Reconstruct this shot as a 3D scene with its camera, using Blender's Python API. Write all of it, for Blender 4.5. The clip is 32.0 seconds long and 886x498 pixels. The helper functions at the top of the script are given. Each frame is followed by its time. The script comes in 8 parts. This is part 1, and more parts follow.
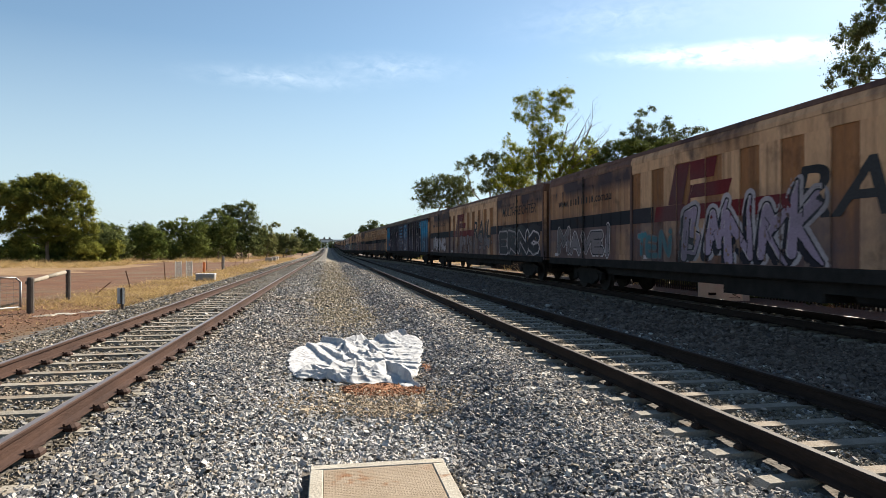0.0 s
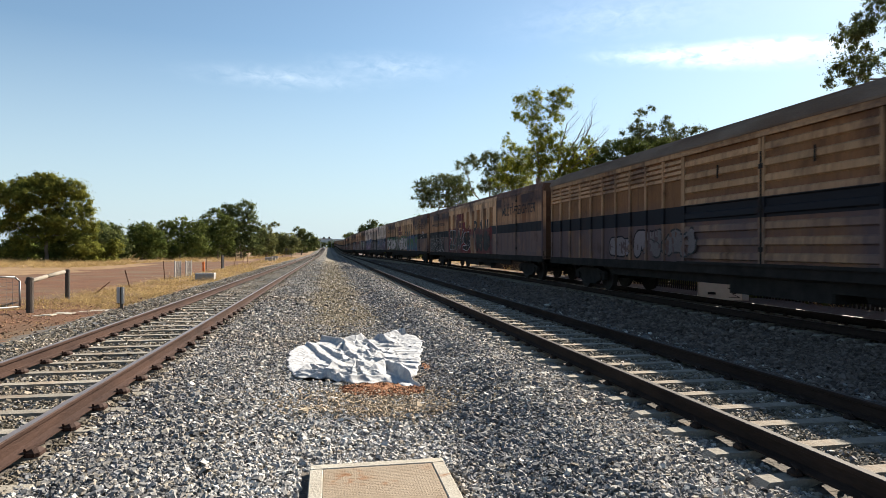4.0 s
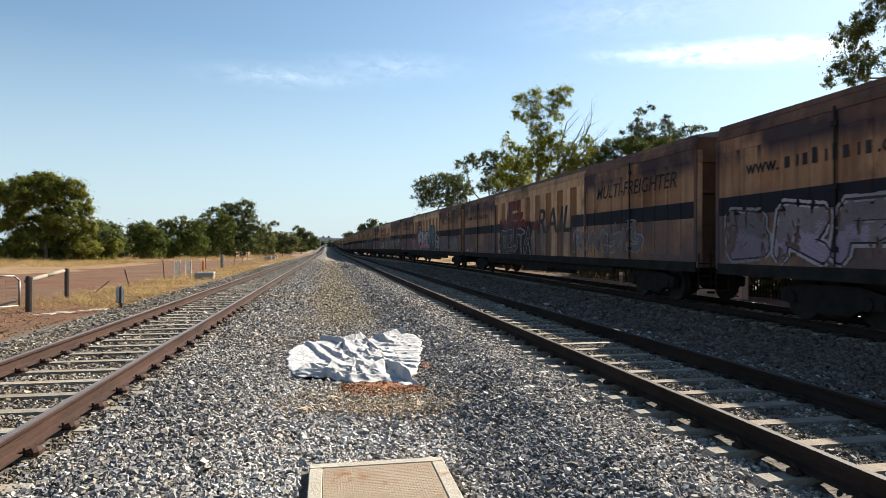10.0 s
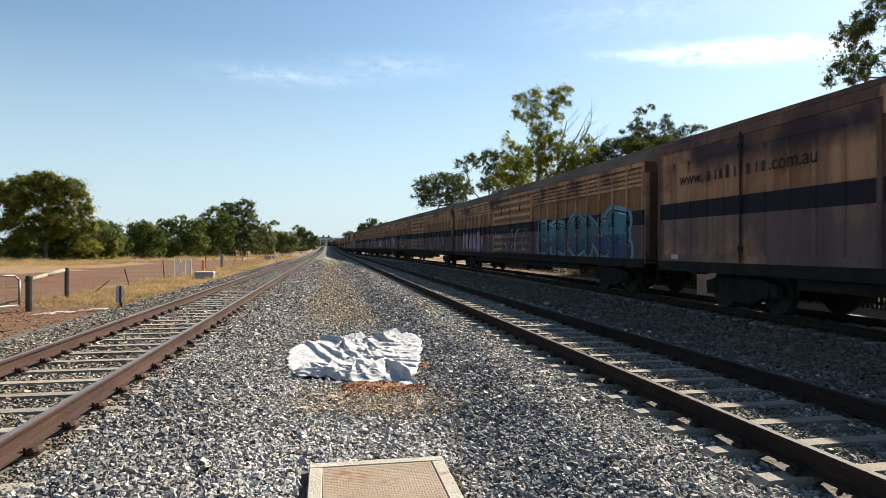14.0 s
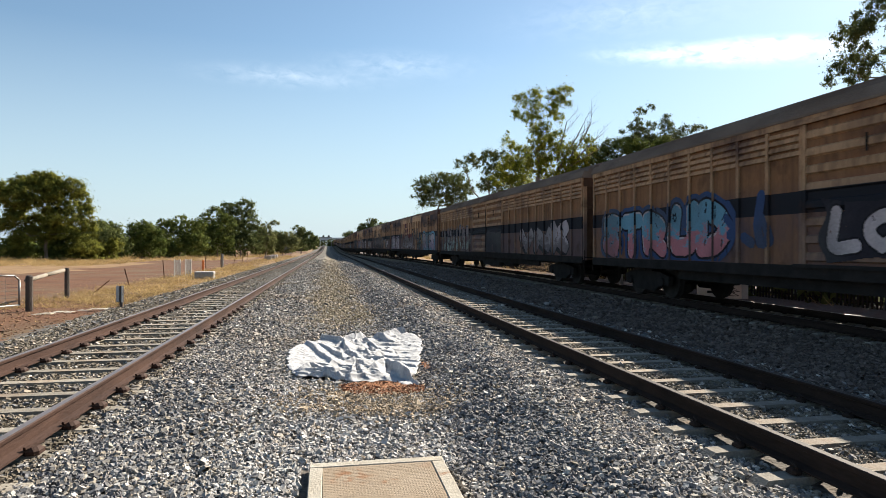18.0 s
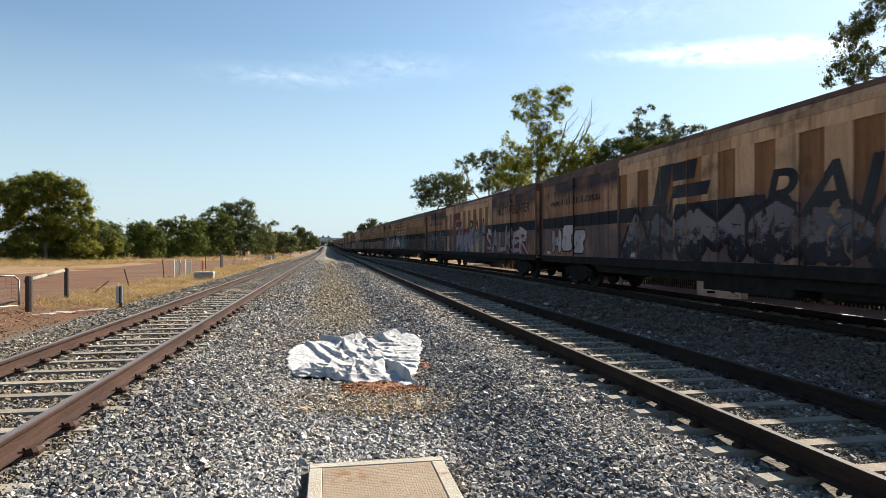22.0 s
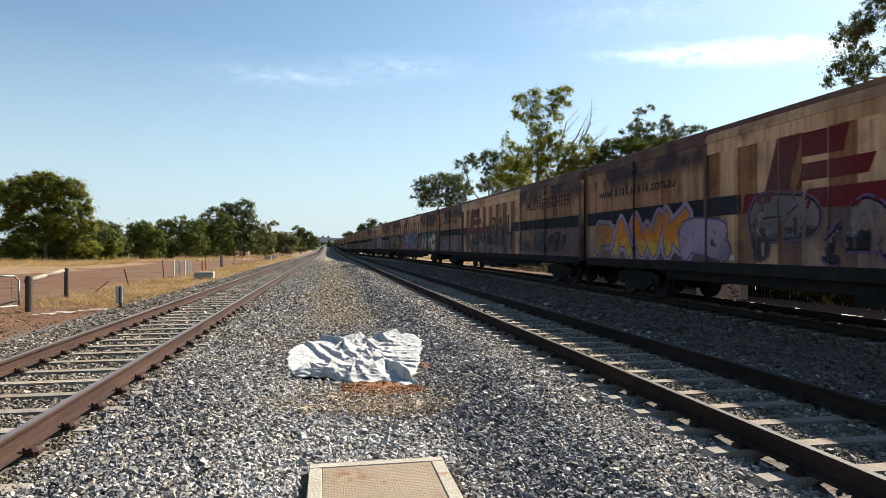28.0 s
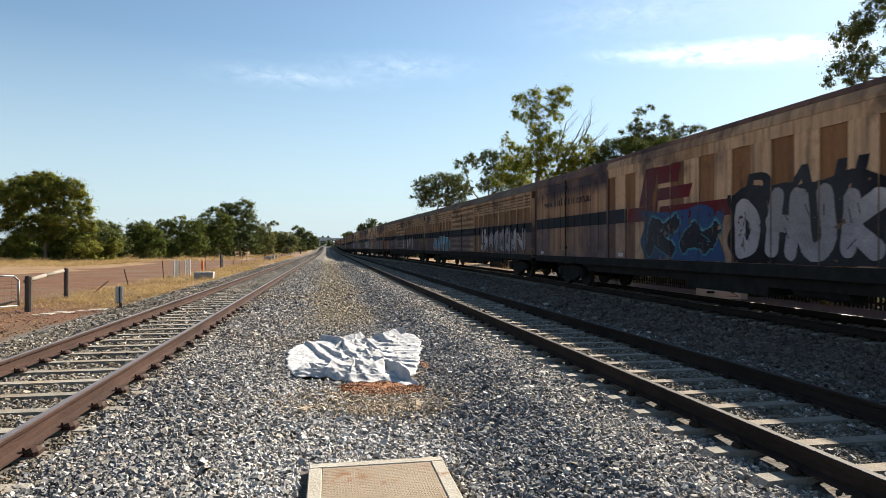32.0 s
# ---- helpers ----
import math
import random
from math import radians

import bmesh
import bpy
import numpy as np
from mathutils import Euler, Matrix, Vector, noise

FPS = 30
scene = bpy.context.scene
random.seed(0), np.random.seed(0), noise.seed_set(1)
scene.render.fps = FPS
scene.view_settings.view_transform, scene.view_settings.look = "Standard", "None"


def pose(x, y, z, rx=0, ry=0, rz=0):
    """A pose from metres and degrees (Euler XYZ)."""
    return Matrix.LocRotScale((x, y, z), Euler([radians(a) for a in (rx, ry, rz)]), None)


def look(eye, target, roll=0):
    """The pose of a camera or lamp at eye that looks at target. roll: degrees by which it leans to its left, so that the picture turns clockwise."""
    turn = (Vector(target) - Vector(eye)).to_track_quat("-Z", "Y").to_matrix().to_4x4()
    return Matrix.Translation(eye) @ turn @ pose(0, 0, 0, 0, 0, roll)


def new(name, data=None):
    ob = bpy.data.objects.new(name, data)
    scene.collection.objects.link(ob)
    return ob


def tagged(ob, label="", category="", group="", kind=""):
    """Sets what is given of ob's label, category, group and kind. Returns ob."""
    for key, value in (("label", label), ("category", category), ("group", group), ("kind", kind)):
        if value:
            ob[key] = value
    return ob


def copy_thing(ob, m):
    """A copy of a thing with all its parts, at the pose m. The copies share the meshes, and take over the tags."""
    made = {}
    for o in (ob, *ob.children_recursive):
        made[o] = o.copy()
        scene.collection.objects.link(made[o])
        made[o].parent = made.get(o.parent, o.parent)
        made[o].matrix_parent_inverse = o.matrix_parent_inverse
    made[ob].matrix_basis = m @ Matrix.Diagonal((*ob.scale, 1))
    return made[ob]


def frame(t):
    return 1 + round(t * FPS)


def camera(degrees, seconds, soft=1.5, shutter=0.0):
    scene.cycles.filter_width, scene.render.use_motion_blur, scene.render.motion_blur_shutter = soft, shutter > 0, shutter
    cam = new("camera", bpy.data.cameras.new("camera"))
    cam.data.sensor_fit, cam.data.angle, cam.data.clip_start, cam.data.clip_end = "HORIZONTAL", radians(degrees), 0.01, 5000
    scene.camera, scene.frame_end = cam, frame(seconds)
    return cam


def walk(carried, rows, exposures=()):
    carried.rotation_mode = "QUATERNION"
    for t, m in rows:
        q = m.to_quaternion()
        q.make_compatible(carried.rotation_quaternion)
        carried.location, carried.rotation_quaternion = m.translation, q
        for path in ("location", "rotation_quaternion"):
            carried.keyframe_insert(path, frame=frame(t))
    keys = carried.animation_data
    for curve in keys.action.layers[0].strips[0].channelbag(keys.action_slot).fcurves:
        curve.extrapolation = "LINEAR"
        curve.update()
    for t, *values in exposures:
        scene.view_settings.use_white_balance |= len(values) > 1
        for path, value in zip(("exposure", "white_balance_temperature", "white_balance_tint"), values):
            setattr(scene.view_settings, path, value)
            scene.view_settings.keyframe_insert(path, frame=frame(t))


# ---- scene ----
# Plan: y runs along the tracks, x to the train's side, z = 0 on the ballast before the camera.
EYE = Vector((0.0, 0.0, 1.55))
cam = camera(70.0, 32.0, soft=0.8, shutter=0.08)


def aim(dx, dy):
    """The camera's pose, turned a little (in thousandths of the picture) from its mean line."""
    yaw, pitch = radians(10.32) - dx / 1120, -0.0012 + dy / 1120
    way = Vector((math.sin(yaw) * math.cos(pitch), math.cos(yaw) * math.cos(pitch), math.sin(pitch)))
    return look(EYE, EYE + way * 50)


walk(cam, [(0, aim(1.6, 3.0)), (1.5, aim(0.8, 2.3)), (5.5, aim(0.7, 1.9)), (6.6, aim(0.1, 0.6)), (12, aim(0, 0.3)),
           (14, aim(0, -0.5)), (19, aim(0, -0.5)), (22, aim(-0.4, 0)), (27, aim(-0.5, 0.2)), (32, aim(-0.9, 0.2))],
     exposures=[(0, 1.42), (32, 1.42)])

# ---- light ----
SUN = Vector((1.0, 0.85, 0.87)).normalized()
world = bpy.data.worlds.new("sky")
scene.world = world
world.use_nodes = True
wn, wl = world.node_tree.nodes, world.node_tree.links
wn.clear()
sky = wn.new("ShaderNodeTexSky")
sky.sky_type = "NISHITA"
sky.sun_disc = False
sky.sun_elevation = math.asin(SUN.z)
sky.sun_rotation = math.atan2(SUN.x, SUN.y)
sky.air_density, sky.dust_density, sky.ozone_density = 1.0, 0.3, 0.9
back = wn.new("ShaderNodeBackground")
back.inputs["Strength"].default_value = 0.05
wout = wn.new("ShaderNodeOutputWorld")
# pale summer haze towards the horizon
wtc, wsep, wrng, wmix = wn.new("ShaderNodeTexCoord"), wn.new("ShaderNodeSeparateXYZ"), wn.new("ShaderNodeMapRange"), wn.new("ShaderNodeMix")
wrng.inputs[1].default_value, wrng.inputs[2].default_value, wrng.inputs[3].default_value, wrng.inputs[4].default_value = -0.02, 0.30, 0.95, 0.0
wmix.data_type = "RGBA"
wmix.inputs[7].default_value = (4.6, 5.7, 6.6, 1)
wl.new(wtc.outputs["Generated"], wsep.inputs[0])
wl.new(wsep.outputs[2], wrng.inputs[0])
wl.new(wrng.outputs[0], wmix.inputs[0])
wtint = wn.new("ShaderNodeMix")
wtint.data_type, wtint.blend_type = "RGBA", "MULTIPLY"
wtint.inputs[0].default_value, wtint.inputs[7].default_value = 1.0, (0.93, 1.03, 1.03, 1)
wl.new(sky.outputs[0], wtint.inputs[6])
wl.new(wtint.outputs[2], wmix.inputs[6])
wl.new(wmix.outputs[2], back.inputs[0])
wl.new(back.outputs[0], wout.inputs[0])
lamp = bpy.data.lights.new("sun", "SUN")
lamp.energy, lamp.angle, lamp.color = 5.0, radians(0.53), (1.0, 0.91, 0.78)
sun = new("sun", lamp)
sun.matrix_world = look((40, 34, 35), (0, 0, 0))


# ---- materials ----
def surface(name, a, b, scale=4.0, rough=0.8, bump=0.2, metal=0.0, spot=None, spot_at=0.62, fine=60.0, by="", spread=0.0, stretch=(1, 1, 1), spec=0.25):
    """A worn surface: two colours mixed by coarse noise, grain, optional stains, optional variation per object or island."""
    m = bpy.data.materials.new(name)
    m.use_nodes = True
    n, l = m.node_tree.nodes, m.node_tree.links
    p = n["Principled BSDF"]
    tc, mp = n.new("ShaderNodeTexCoord"), n.new("ShaderNodeMapping")
    mp.inputs["Scale"].default_value = stretch
    l.new(tc.outputs["Object"], mp.inputs[0])
    co, fi = n.new("ShaderNodeTexNoise"), n.new("ShaderNodeTexNoise")
    co.inputs["Scale"].default_value, co.inputs["Detail"].default_value, co.inputs["Roughness"].default_value = scale, 6, 0.62
    fi.inputs["Scale"].default_value, fi.inputs["Detail"].default_value = fine, 3
    l.new(mp.outputs[0], co.inputs[0])
    l.new(mp.outputs[0], fi.inputs[0])
    ramp = n.new("ShaderNodeMapRange")
    ramp.inputs[1].default_value, ramp.inputs[2].default_value = 0.32, 0.68
    l.new(co.outputs[0], ramp.inputs[0])
    mix = n.new("ShaderNodeMix")
    mix.data_type = "RGBA"
    mix.inputs[6].default_value, mix.inputs[7].default_value = (*a, 1), (*b, 1)
    l.new(ramp.outputs[0], mix.inputs[0])
    col = mix.outputs[2]
    if spot:
        sn, sr, sm = n.new("ShaderNodeTexNoise"), n.new("ShaderNodeMapRange"), n.new("ShaderNodeMix")
        sn.inputs["Scale"].default_value, sn.inputs["Detail"].default_value = scale * 0.37, 8
        sr.inputs[1].default_value, sr.inputs[2].default_value = spot_at - 0.06, spot_at + 0.08
        sm.data_type = "RGBA"
        sm.inputs[7].default_value = (*spot, 1)
        l.new(mp.outputs[0], sn.inputs[0])
        l.new(sn.outputs[0], sr.inputs[0])
        l.new(sr.outputs[0], sm.inputs[0])
        l.new(col, sm.inputs[6])
        col = sm.outputs[2]
    hs = n.new("ShaderNodeHueSaturation")
    l.new(col, hs.inputs["Color"])
    gv = n.new("ShaderNodeMapRange")
    gv.inputs[1].default_value, gv.inputs[2].default_value, gv.inputs[3].default_value, gv.inputs[4].default_value = 0.2, 0.8, 0.8, 1.2
    l.new(fi.outputs[0], gv.inputs[0])
    val = gv.outputs[0]
    if by:
        if by == "object":
            src = n.new("ShaderNodeObjectInfo").outputs["Random"]
        else:
            src = n.new("ShaderNodeNewGeometry").outputs["Random Per Island"]
        rv, mu = n.new("ShaderNodeMapRange"), n.new("ShaderNodeMath")
        rv.inputs[3].default_value, rv.inputs[4].default_value = 1 - spread, 1 + spread
        mu.operation = "MULTIPLY"
        l.new(src, rv.inputs[0])
        l.new(rv.outputs[0], mu.inputs[0])
        l.new(val, mu.inputs[1])
        val = mu.outputs[0]
    l.new(val, hs.inputs["Value"])
    l.new(hs.outputs[0], p.inputs["Base Color"])
    p.inputs["Roughness"].default_value, p.inputs["Metallic"].default_value, p.inputs["Specular IOR Level"].default_value = rough, metal, spec
    if bump:
        bp = n.new("ShaderNodeBump")
        bp.inputs["Strength"].default_value, bp.inputs["Distance"].default_value = bump, 0.02
        l.new(fi.outputs[0], bp.inputs["Height"])
        l.new(bp.outputs[0], p.inputs["Normal"])
    return m


M_STONE = surface("ballast_stone", (0.3, 0.29, 0.27), (0.3, 0.29, 0.27), 3.0, 0.85, 0.25, by="island", spread=0.22, fine=40, spec=0.2)


def stone_colours():
    """Grey, blue-grey, buff and pale stones by chance, browner in patches along the middle."""
    n, l = M_STONE.node_tree.nodes, M_STONE.node_tree.links
    hs = next(q for q in n if q.bl_idname == "ShaderNodeHueSaturation")
    geo, ramp = n.new("ShaderNodeNewGeometry"), n.new("ShaderNodeValToRGB")
    el = ramp.color_ramp.elements
    el[0].color, el[1].color = (0.11, 0.108, 0.108, 1), (0.47, 0.44, 0.39, 1)
    for at, c in ((0.2, (0.172, 0.169, 0.169, 1)), (0.45, (0.235, 0.225, 0.21, 1)), (0.62, (0.25, 0.212, 0.162, 1)), (0.8, (0.30, 0.28, 0.25, 1))):
        el.new(at).color = c
    l.new(geo.outputs["Random Per Island"], ramp.inputs[0])
    tc, nz, rg, mx = n.new("ShaderNodeTexCoord"), n.new("ShaderNodeTexNoise"), n.new("ShaderNodeMapRange"), n.new("ShaderNodeMix")
    nz.inputs["Scale"].default_value, nz.inputs["Detail"].default_value = 0.35, 4
    rg.inputs[1].default_value, rg.inputs[2].default_value, rg.inputs[4].default_value = 0.5, 0.72, 0.6
    mx.data_type, mx.blend_type = "RGBA", "MULTIPLY"
    mx.inputs[7].default_value = (1.05, 0.82, 0.58, 1)
    l.new(tc.outputs["Object"], nz.inputs[0])
    l.new(nz.outputs[0], rg.inputs[0])
    l.new(rg.outputs[0], mx.inputs[0])
    l.new(ramp.outputs[0], mx.inputs[6])
    l.new(mx.outputs[2], hs.inputs["Color"])


stone_colours()
# stones beside the train: brown, with the train's shade put into their colour
M_STONESHADE = surface("shade_brown_ballast_stone", (0.095, 0.075, 0.063), (0.17, 0.137, 0.115), 2.0, 0.85, 0.25, by="island", spread=0.45, fine=40, spec=0.12)
M_STONEDULL = surface("blue_grey_ballast_stone", (0.105, 0.105, 0.11), (0.20, 0.197, 0.197), 3.0, 0.85, 0.25, by="island", spread=0.4, fine=40, spec=0.15)
M_STONERUST = surface("rust_dusted_ballast_stone", (0.10, 0.082, 0.06), (0.22, 0.19, 0.145), 3.0, 0.85, 0.25, by="island", spread=0.4, fine=40, spec=0.15)
M_STONEPALE = surface("dusty_pale_ballast_stone", (0.27, 0.26, 0.245), (0.46, 0.445, 0.42), 3.0, 0.85, 0.25, by="island", spread=0.35, fine=40, spec=0.15)
M_STONETAN = surface("tan_ballast_stone", (0.20, 0.165, 0.11), (0.34, 0.285, 0.20), 3.0, 0.85, 0.25, by="island", spread=0.35, fine=40, spec=0.15)
# bed tinted to go with the shade-dark stones by the train
M_BEDSHADE = surface("shade_toned_bed", (0.075, 0.062, 0.057), (0.13, 0.11, 0.10), 9.0, 0.95, 1.0, fine=26)
M_BALLAST = surface("ballast_bed", (0.07, 0.06, 0.05), (0.125, 0.11, 0.095), 9.0, 0.95, 1.0, spot=(0.13, 0.095, 0.065), spot_at=0.62, fine=26)
M_BALLASTFAR = surface("ballast_of_small_stones", (0.085, 0.08, 0.072), (0.125, 0.113, 0.097), 0.8, 0.95, 0.6, spot=(0.115, 0.09, 0.06), spot_at=0.6, fine=26)

M_BEDTAN = surface("dusty_tan_path", (0.15, 0.125, 0.09), (0.23, 0.195, 0.145), 0.9, 0.95, 0.8, fine=22)


def pebbled():
    """Stones too small to build one by one, told apart by tone and relief."""
    n, l = M_BALLASTFAR.node_tree.nodes, M_BALLASTFAR.node_tree.links
    p = n["Principled BSDF"]
    src = p.inputs["Base Color"].links[0].from_socket
    tc, vo, bw, rg, mx, bp = n.new("ShaderNodeTexCoord"), n.new("ShaderNodeTexVoronoi"), n.new("ShaderNodeSeparateColor"), n.new("ShaderNodeMapRange"), n.new("ShaderNodeMix"), n.new("ShaderNodeBump")
    vo.inputs["Scale"].default_value = 15.0
    l.new(tc.outputs["Object"], vo.inputs["Vector"])
    l.new(vo.outputs["Color"], bw.inputs[0])
    rg.inputs[3].default_value, rg.inputs[4].default_value = 0.25, 1.75
    l.new(bw.outputs[0], rg.inputs[0])
    mx.data_type, mx.blend_type = "RGBA", "MULTIPLY"
    mx.inputs[0].default_value = 1.0
    l.new(src, mx.inputs[6])
    l.new(rg.outputs[0], mx.inputs[7])
    l.new(mx.outputs[2], p.inputs["Base Color"])
    bp.inputs["Strength"].default_value, bp.inputs["Distance"].default_value, bp.invert = 0.8, 0.03, True
    l.new(vo.outputs["Distance"], bp.inputs["Height"])
    l.new(bp.outputs[0], p.inputs["Normal"])


pebbled()
M_DIRT = surface("red_dirt", (0.078, 0.03, 0.013), (0.125, 0.058, 0.027), 0.7, 0.95, 0.8, spot=(0.105, 0.064, 0.034), spot_at=0.54, fine=11)
M_STRAWSOIL = surface("straw_covered_soil", (0.16, 0.095, 0.047), (0.25, 0.165, 0.085), 1.1, 0.95, 0.9, spot=(0.15, 0.078, 0.038), spot_at=0.6, fine=14)
M_RAIL = surface("rusty_rail", (0.032, 0.018, 0.014), (0.06, 0.033, 0.024), 5.0, 0.7, 0.25, fine=70, stretch=(1, 0.2, 1), spec=0.12)
# darker steel for the other two tracks: shade on the rails' faces, put into the colour
M_RAILDARK = surface("shade_dark_steel", (0.021, 0.016, 0.014), (0.04, 0.028, 0.023), 5.0, 0.8, 0.25, fine=70, stretch=(1, 0.2, 1), spec=0.03)
M_RAILTOP = surface("worn_rail_head", (0.17, 0.14, 0.13), (0.25, 0.21, 0.20), 4.0, 0.42, 0.05, metal=0.6, stretch=(1, 0.1, 1))
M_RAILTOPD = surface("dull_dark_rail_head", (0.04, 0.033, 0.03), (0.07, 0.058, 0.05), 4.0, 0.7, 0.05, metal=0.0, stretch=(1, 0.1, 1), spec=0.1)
M_SLEEPER = surface("concrete_sleeper", (0.18, 0.16, 0.13), (0.262, 0.236, 0.195), 5.0, 0.9, 0.4, spot=(0.2, 0.14, 0.09), spot_at=0.63, by="object", spread=0.15)
M_CLIP = surface("black_clip", (0.03, 0.025, 0.022), (0.07, 0.045, 0.03), 9.0, 0.7, 0.2)
M_BARK = surface("gum_bark", (0.085, 0.062, 0.045), (0.20, 0.165, 0.13), 2.0, 0.9, 0.5, stretch=(3, 3, 0.5))
M_UNDER = surface("grimy_underframe", (0.019, 0.0178, 0.017), (0.033, 0.03, 0.028), 3.0, 0.9, 0.3, spec=0.04)
M_ROOF = surface("grey_steel_roof", (0.13, 0.115, 0.105), (0.21, 0.185, 0.17), 0.7, 0.6, 0.1, metal=0.1, spot=(0.16, 0.1, 0.08))


# ---- mesh helpers ----
def mesh_of(name, verts, faces, mats, smooth=False, index=None):
    me = bpy.data.meshes.new(name)
    me.from_pydata(verts, [], faces)
    for m in mats:
        me.materials.append(m)
    if index is not None:
        me.polygons.foreach_set("material_index", np.asarray(index, dtype=np.int32))
    if smooth:
        me.polygons.foreach_set("use_smooth", np.ones(len(me.polygons), dtype=bool))
    me.update()
    return me


def part(name, me, parent, label="", at=None, kind=""):
    ob = new(name, me)
    ob.parent = parent
    if at is not None:
        ob.matrix_basis = at
    return tagged(ob, label, "", "", kind)


class Geo:
    """Collects simple solids into one mesh."""

    def __init__(self):
        self.v, self.f, self.m = [], [], []

    def add(self, vs, fs, mi=0):
        o = len(self.v)
        self.v += [tuple(p) for p in vs]
        self.f += [tuple(o + i for i in q) for q in fs]
        self.m += [mi] * len(fs)
        return self

    def box(self, x0, x1, y0, y1, z0, z1, mi=0, c=0.0):
        """A block; c: a chamfer round its z edges and top."""
        if c <= 0:
            vs = [(x, y, z) for z in (z0, z1) for x, y in ((x0, y0), (x1, y0), (x1, y1), (x0, y1))]
            return self.add(vs, [(3, 2, 1, 0), (4, 5, 6, 7), (0, 1, 5, 4), (1, 2, 6, 5), (2, 3, 7, 6), (3, 0, 4, 7)], mi)
        ring = lambda k, z: [(x0 + k, y0, z), (x1 - k, y0, z), (x1, y0 + k, z), (x1, y1 - k, z), (x1 - k, y1, z), (x0 + k, y1, z), (x0, y1 - k, z), (x0, y0 + k, z)]
        inner = lambda z: [(x0 + 2 * c, y0 + c, z), (x1 - 2 * c, y0 + c, z), (x1 - c, y0 + 2 * c, z), (x1 - c, y1 - 2 * c, z), (x1 - 2 * c, y1 - c, z), (x0 + 2 * c, y1 - c, z), (x0 + c, y1 - 2 * c, z), (x0 + c, y0 + 2 * c, z)]
        vs = ring(c, z0) + ring(c, z1 - c) + inner(z1)
        fs = [tuple(range(7, -1, -1)), tuple(range(16, 24))]
        for r in (0, 8):
            fs += [(r + i, r + (i + 1) % 8, r + 8 + (i + 1) % 8, r + 8 + i) for i in range(8)]
        return self.add(vs, fs, mi)

    def sweep(self, prof, y0, y1, mi=0, axis="y"):
        """A closed outline (x, z), swept from y0 to y1; counter-clockwise seen from +y backwards is not needed: both sides show."""
        n = len(prof)
        if axis == "y":
            vs = [(x, y, z) for y in (y0, y1) for x, z in prof]
        else:
            vs = [(y, x, z) for y in (y0, y1) for x, z in prof]
        fs = [(i, (i + 1) % n, n + (i + 1) % n, n + i) for i in range(n)] + [tuple(range(n - 1, -1, -1)), tuple(range(n, 2 * n))]
        return self.add(vs, fs, mi)

    def tube(self, p, q, r0, r1=None, n=8, mi=0):
        p, q = Vector(p), Vector(q)
        r1 = r0 if r1 is None else r1
        d = (q - p).normalized()
        a = d.orthogonal().normalized()
        b = d.cross(a)
        vs = []
        for c, r in ((p, r0), (q, r1)):
            vs += [c + (a * math.cos(2 * math.pi * i / n) + b * math.sin(2 * math.pi * i / n)) * r for i in range(n)]
        fs = [(i, (i + 1) % n, n + (i + 1) % n, n + i) for i in range(n)] + [tuple(range(n - 1, -1, -1)), tuple(range(n, 2 * n))]
        return self.add(vs, fs, mi)

    def mesh(self, name, *mats, smooth=False):
        return mesh_of(name, self.v, self.f, mats, smooth, self.m)


def thing(name, at, label, category, group="", kind=""):
    ob = new(name)
    ob.empty_display_size = 0.2
    ob.matrix_basis = at
    return tagged(ob, label, category, group, kind)


# ---- ground and tracks ----
def grade(y):
    """The line rises gently far off, towards the bridge."""
    u = np.clip((np.asarray(y, dtype=float) - 170.0) / 330.0, 0.0, 1.0)
    return 2.9 * u * u * (3 - 2 * u)


def swing(y):
    """How far the train's track has closed in on the middle one."""
    d = np.asarray(y, dtype=float) - 31.0
    s = 0.043 * (d + np.sqrt(d * d + 80.0)) / 2
    q = 4.1 - s
    return -(4.1 - (q + np.sqrt(q * q + 0.16)) / 2)


def lift(y):
    """How far the train's track rises on its way."""
    return 0.0045 * np.clip(np.asarray(y, dtype=float) - 12.0, 0.0, 60.0)


def bed(x):
    """The height of the ballast across the three tracks."""
    xs = [-6.2, -5.5, -4.6, -4.2, -3.75, -3.6, -2.26, -2.1, -1.62, -1.2, -0.4, 0.3, 1.0, 1.15, 1.9, 2.2, 2.6, 3.05, 3.3, 4.6, 5.2, 5.8, 7.0, 8.3, 8.9, 11.5, 11.9, 13.0]
    zs = [-0.16, -0.11, 0.05, 0.065, 0.06, 0.035, 0.035, 0.055, 0.066, 0.085, 0.02, -0.035, -0.055, -0.05, 0.10, 0.085, 0.0, -0.035, 0.005, 0.005, -0.03, -0.06, -0.1, -0.11, -0.10, -0.10, -0.12, -0.35]
    return np.interp(x, xs, zs)


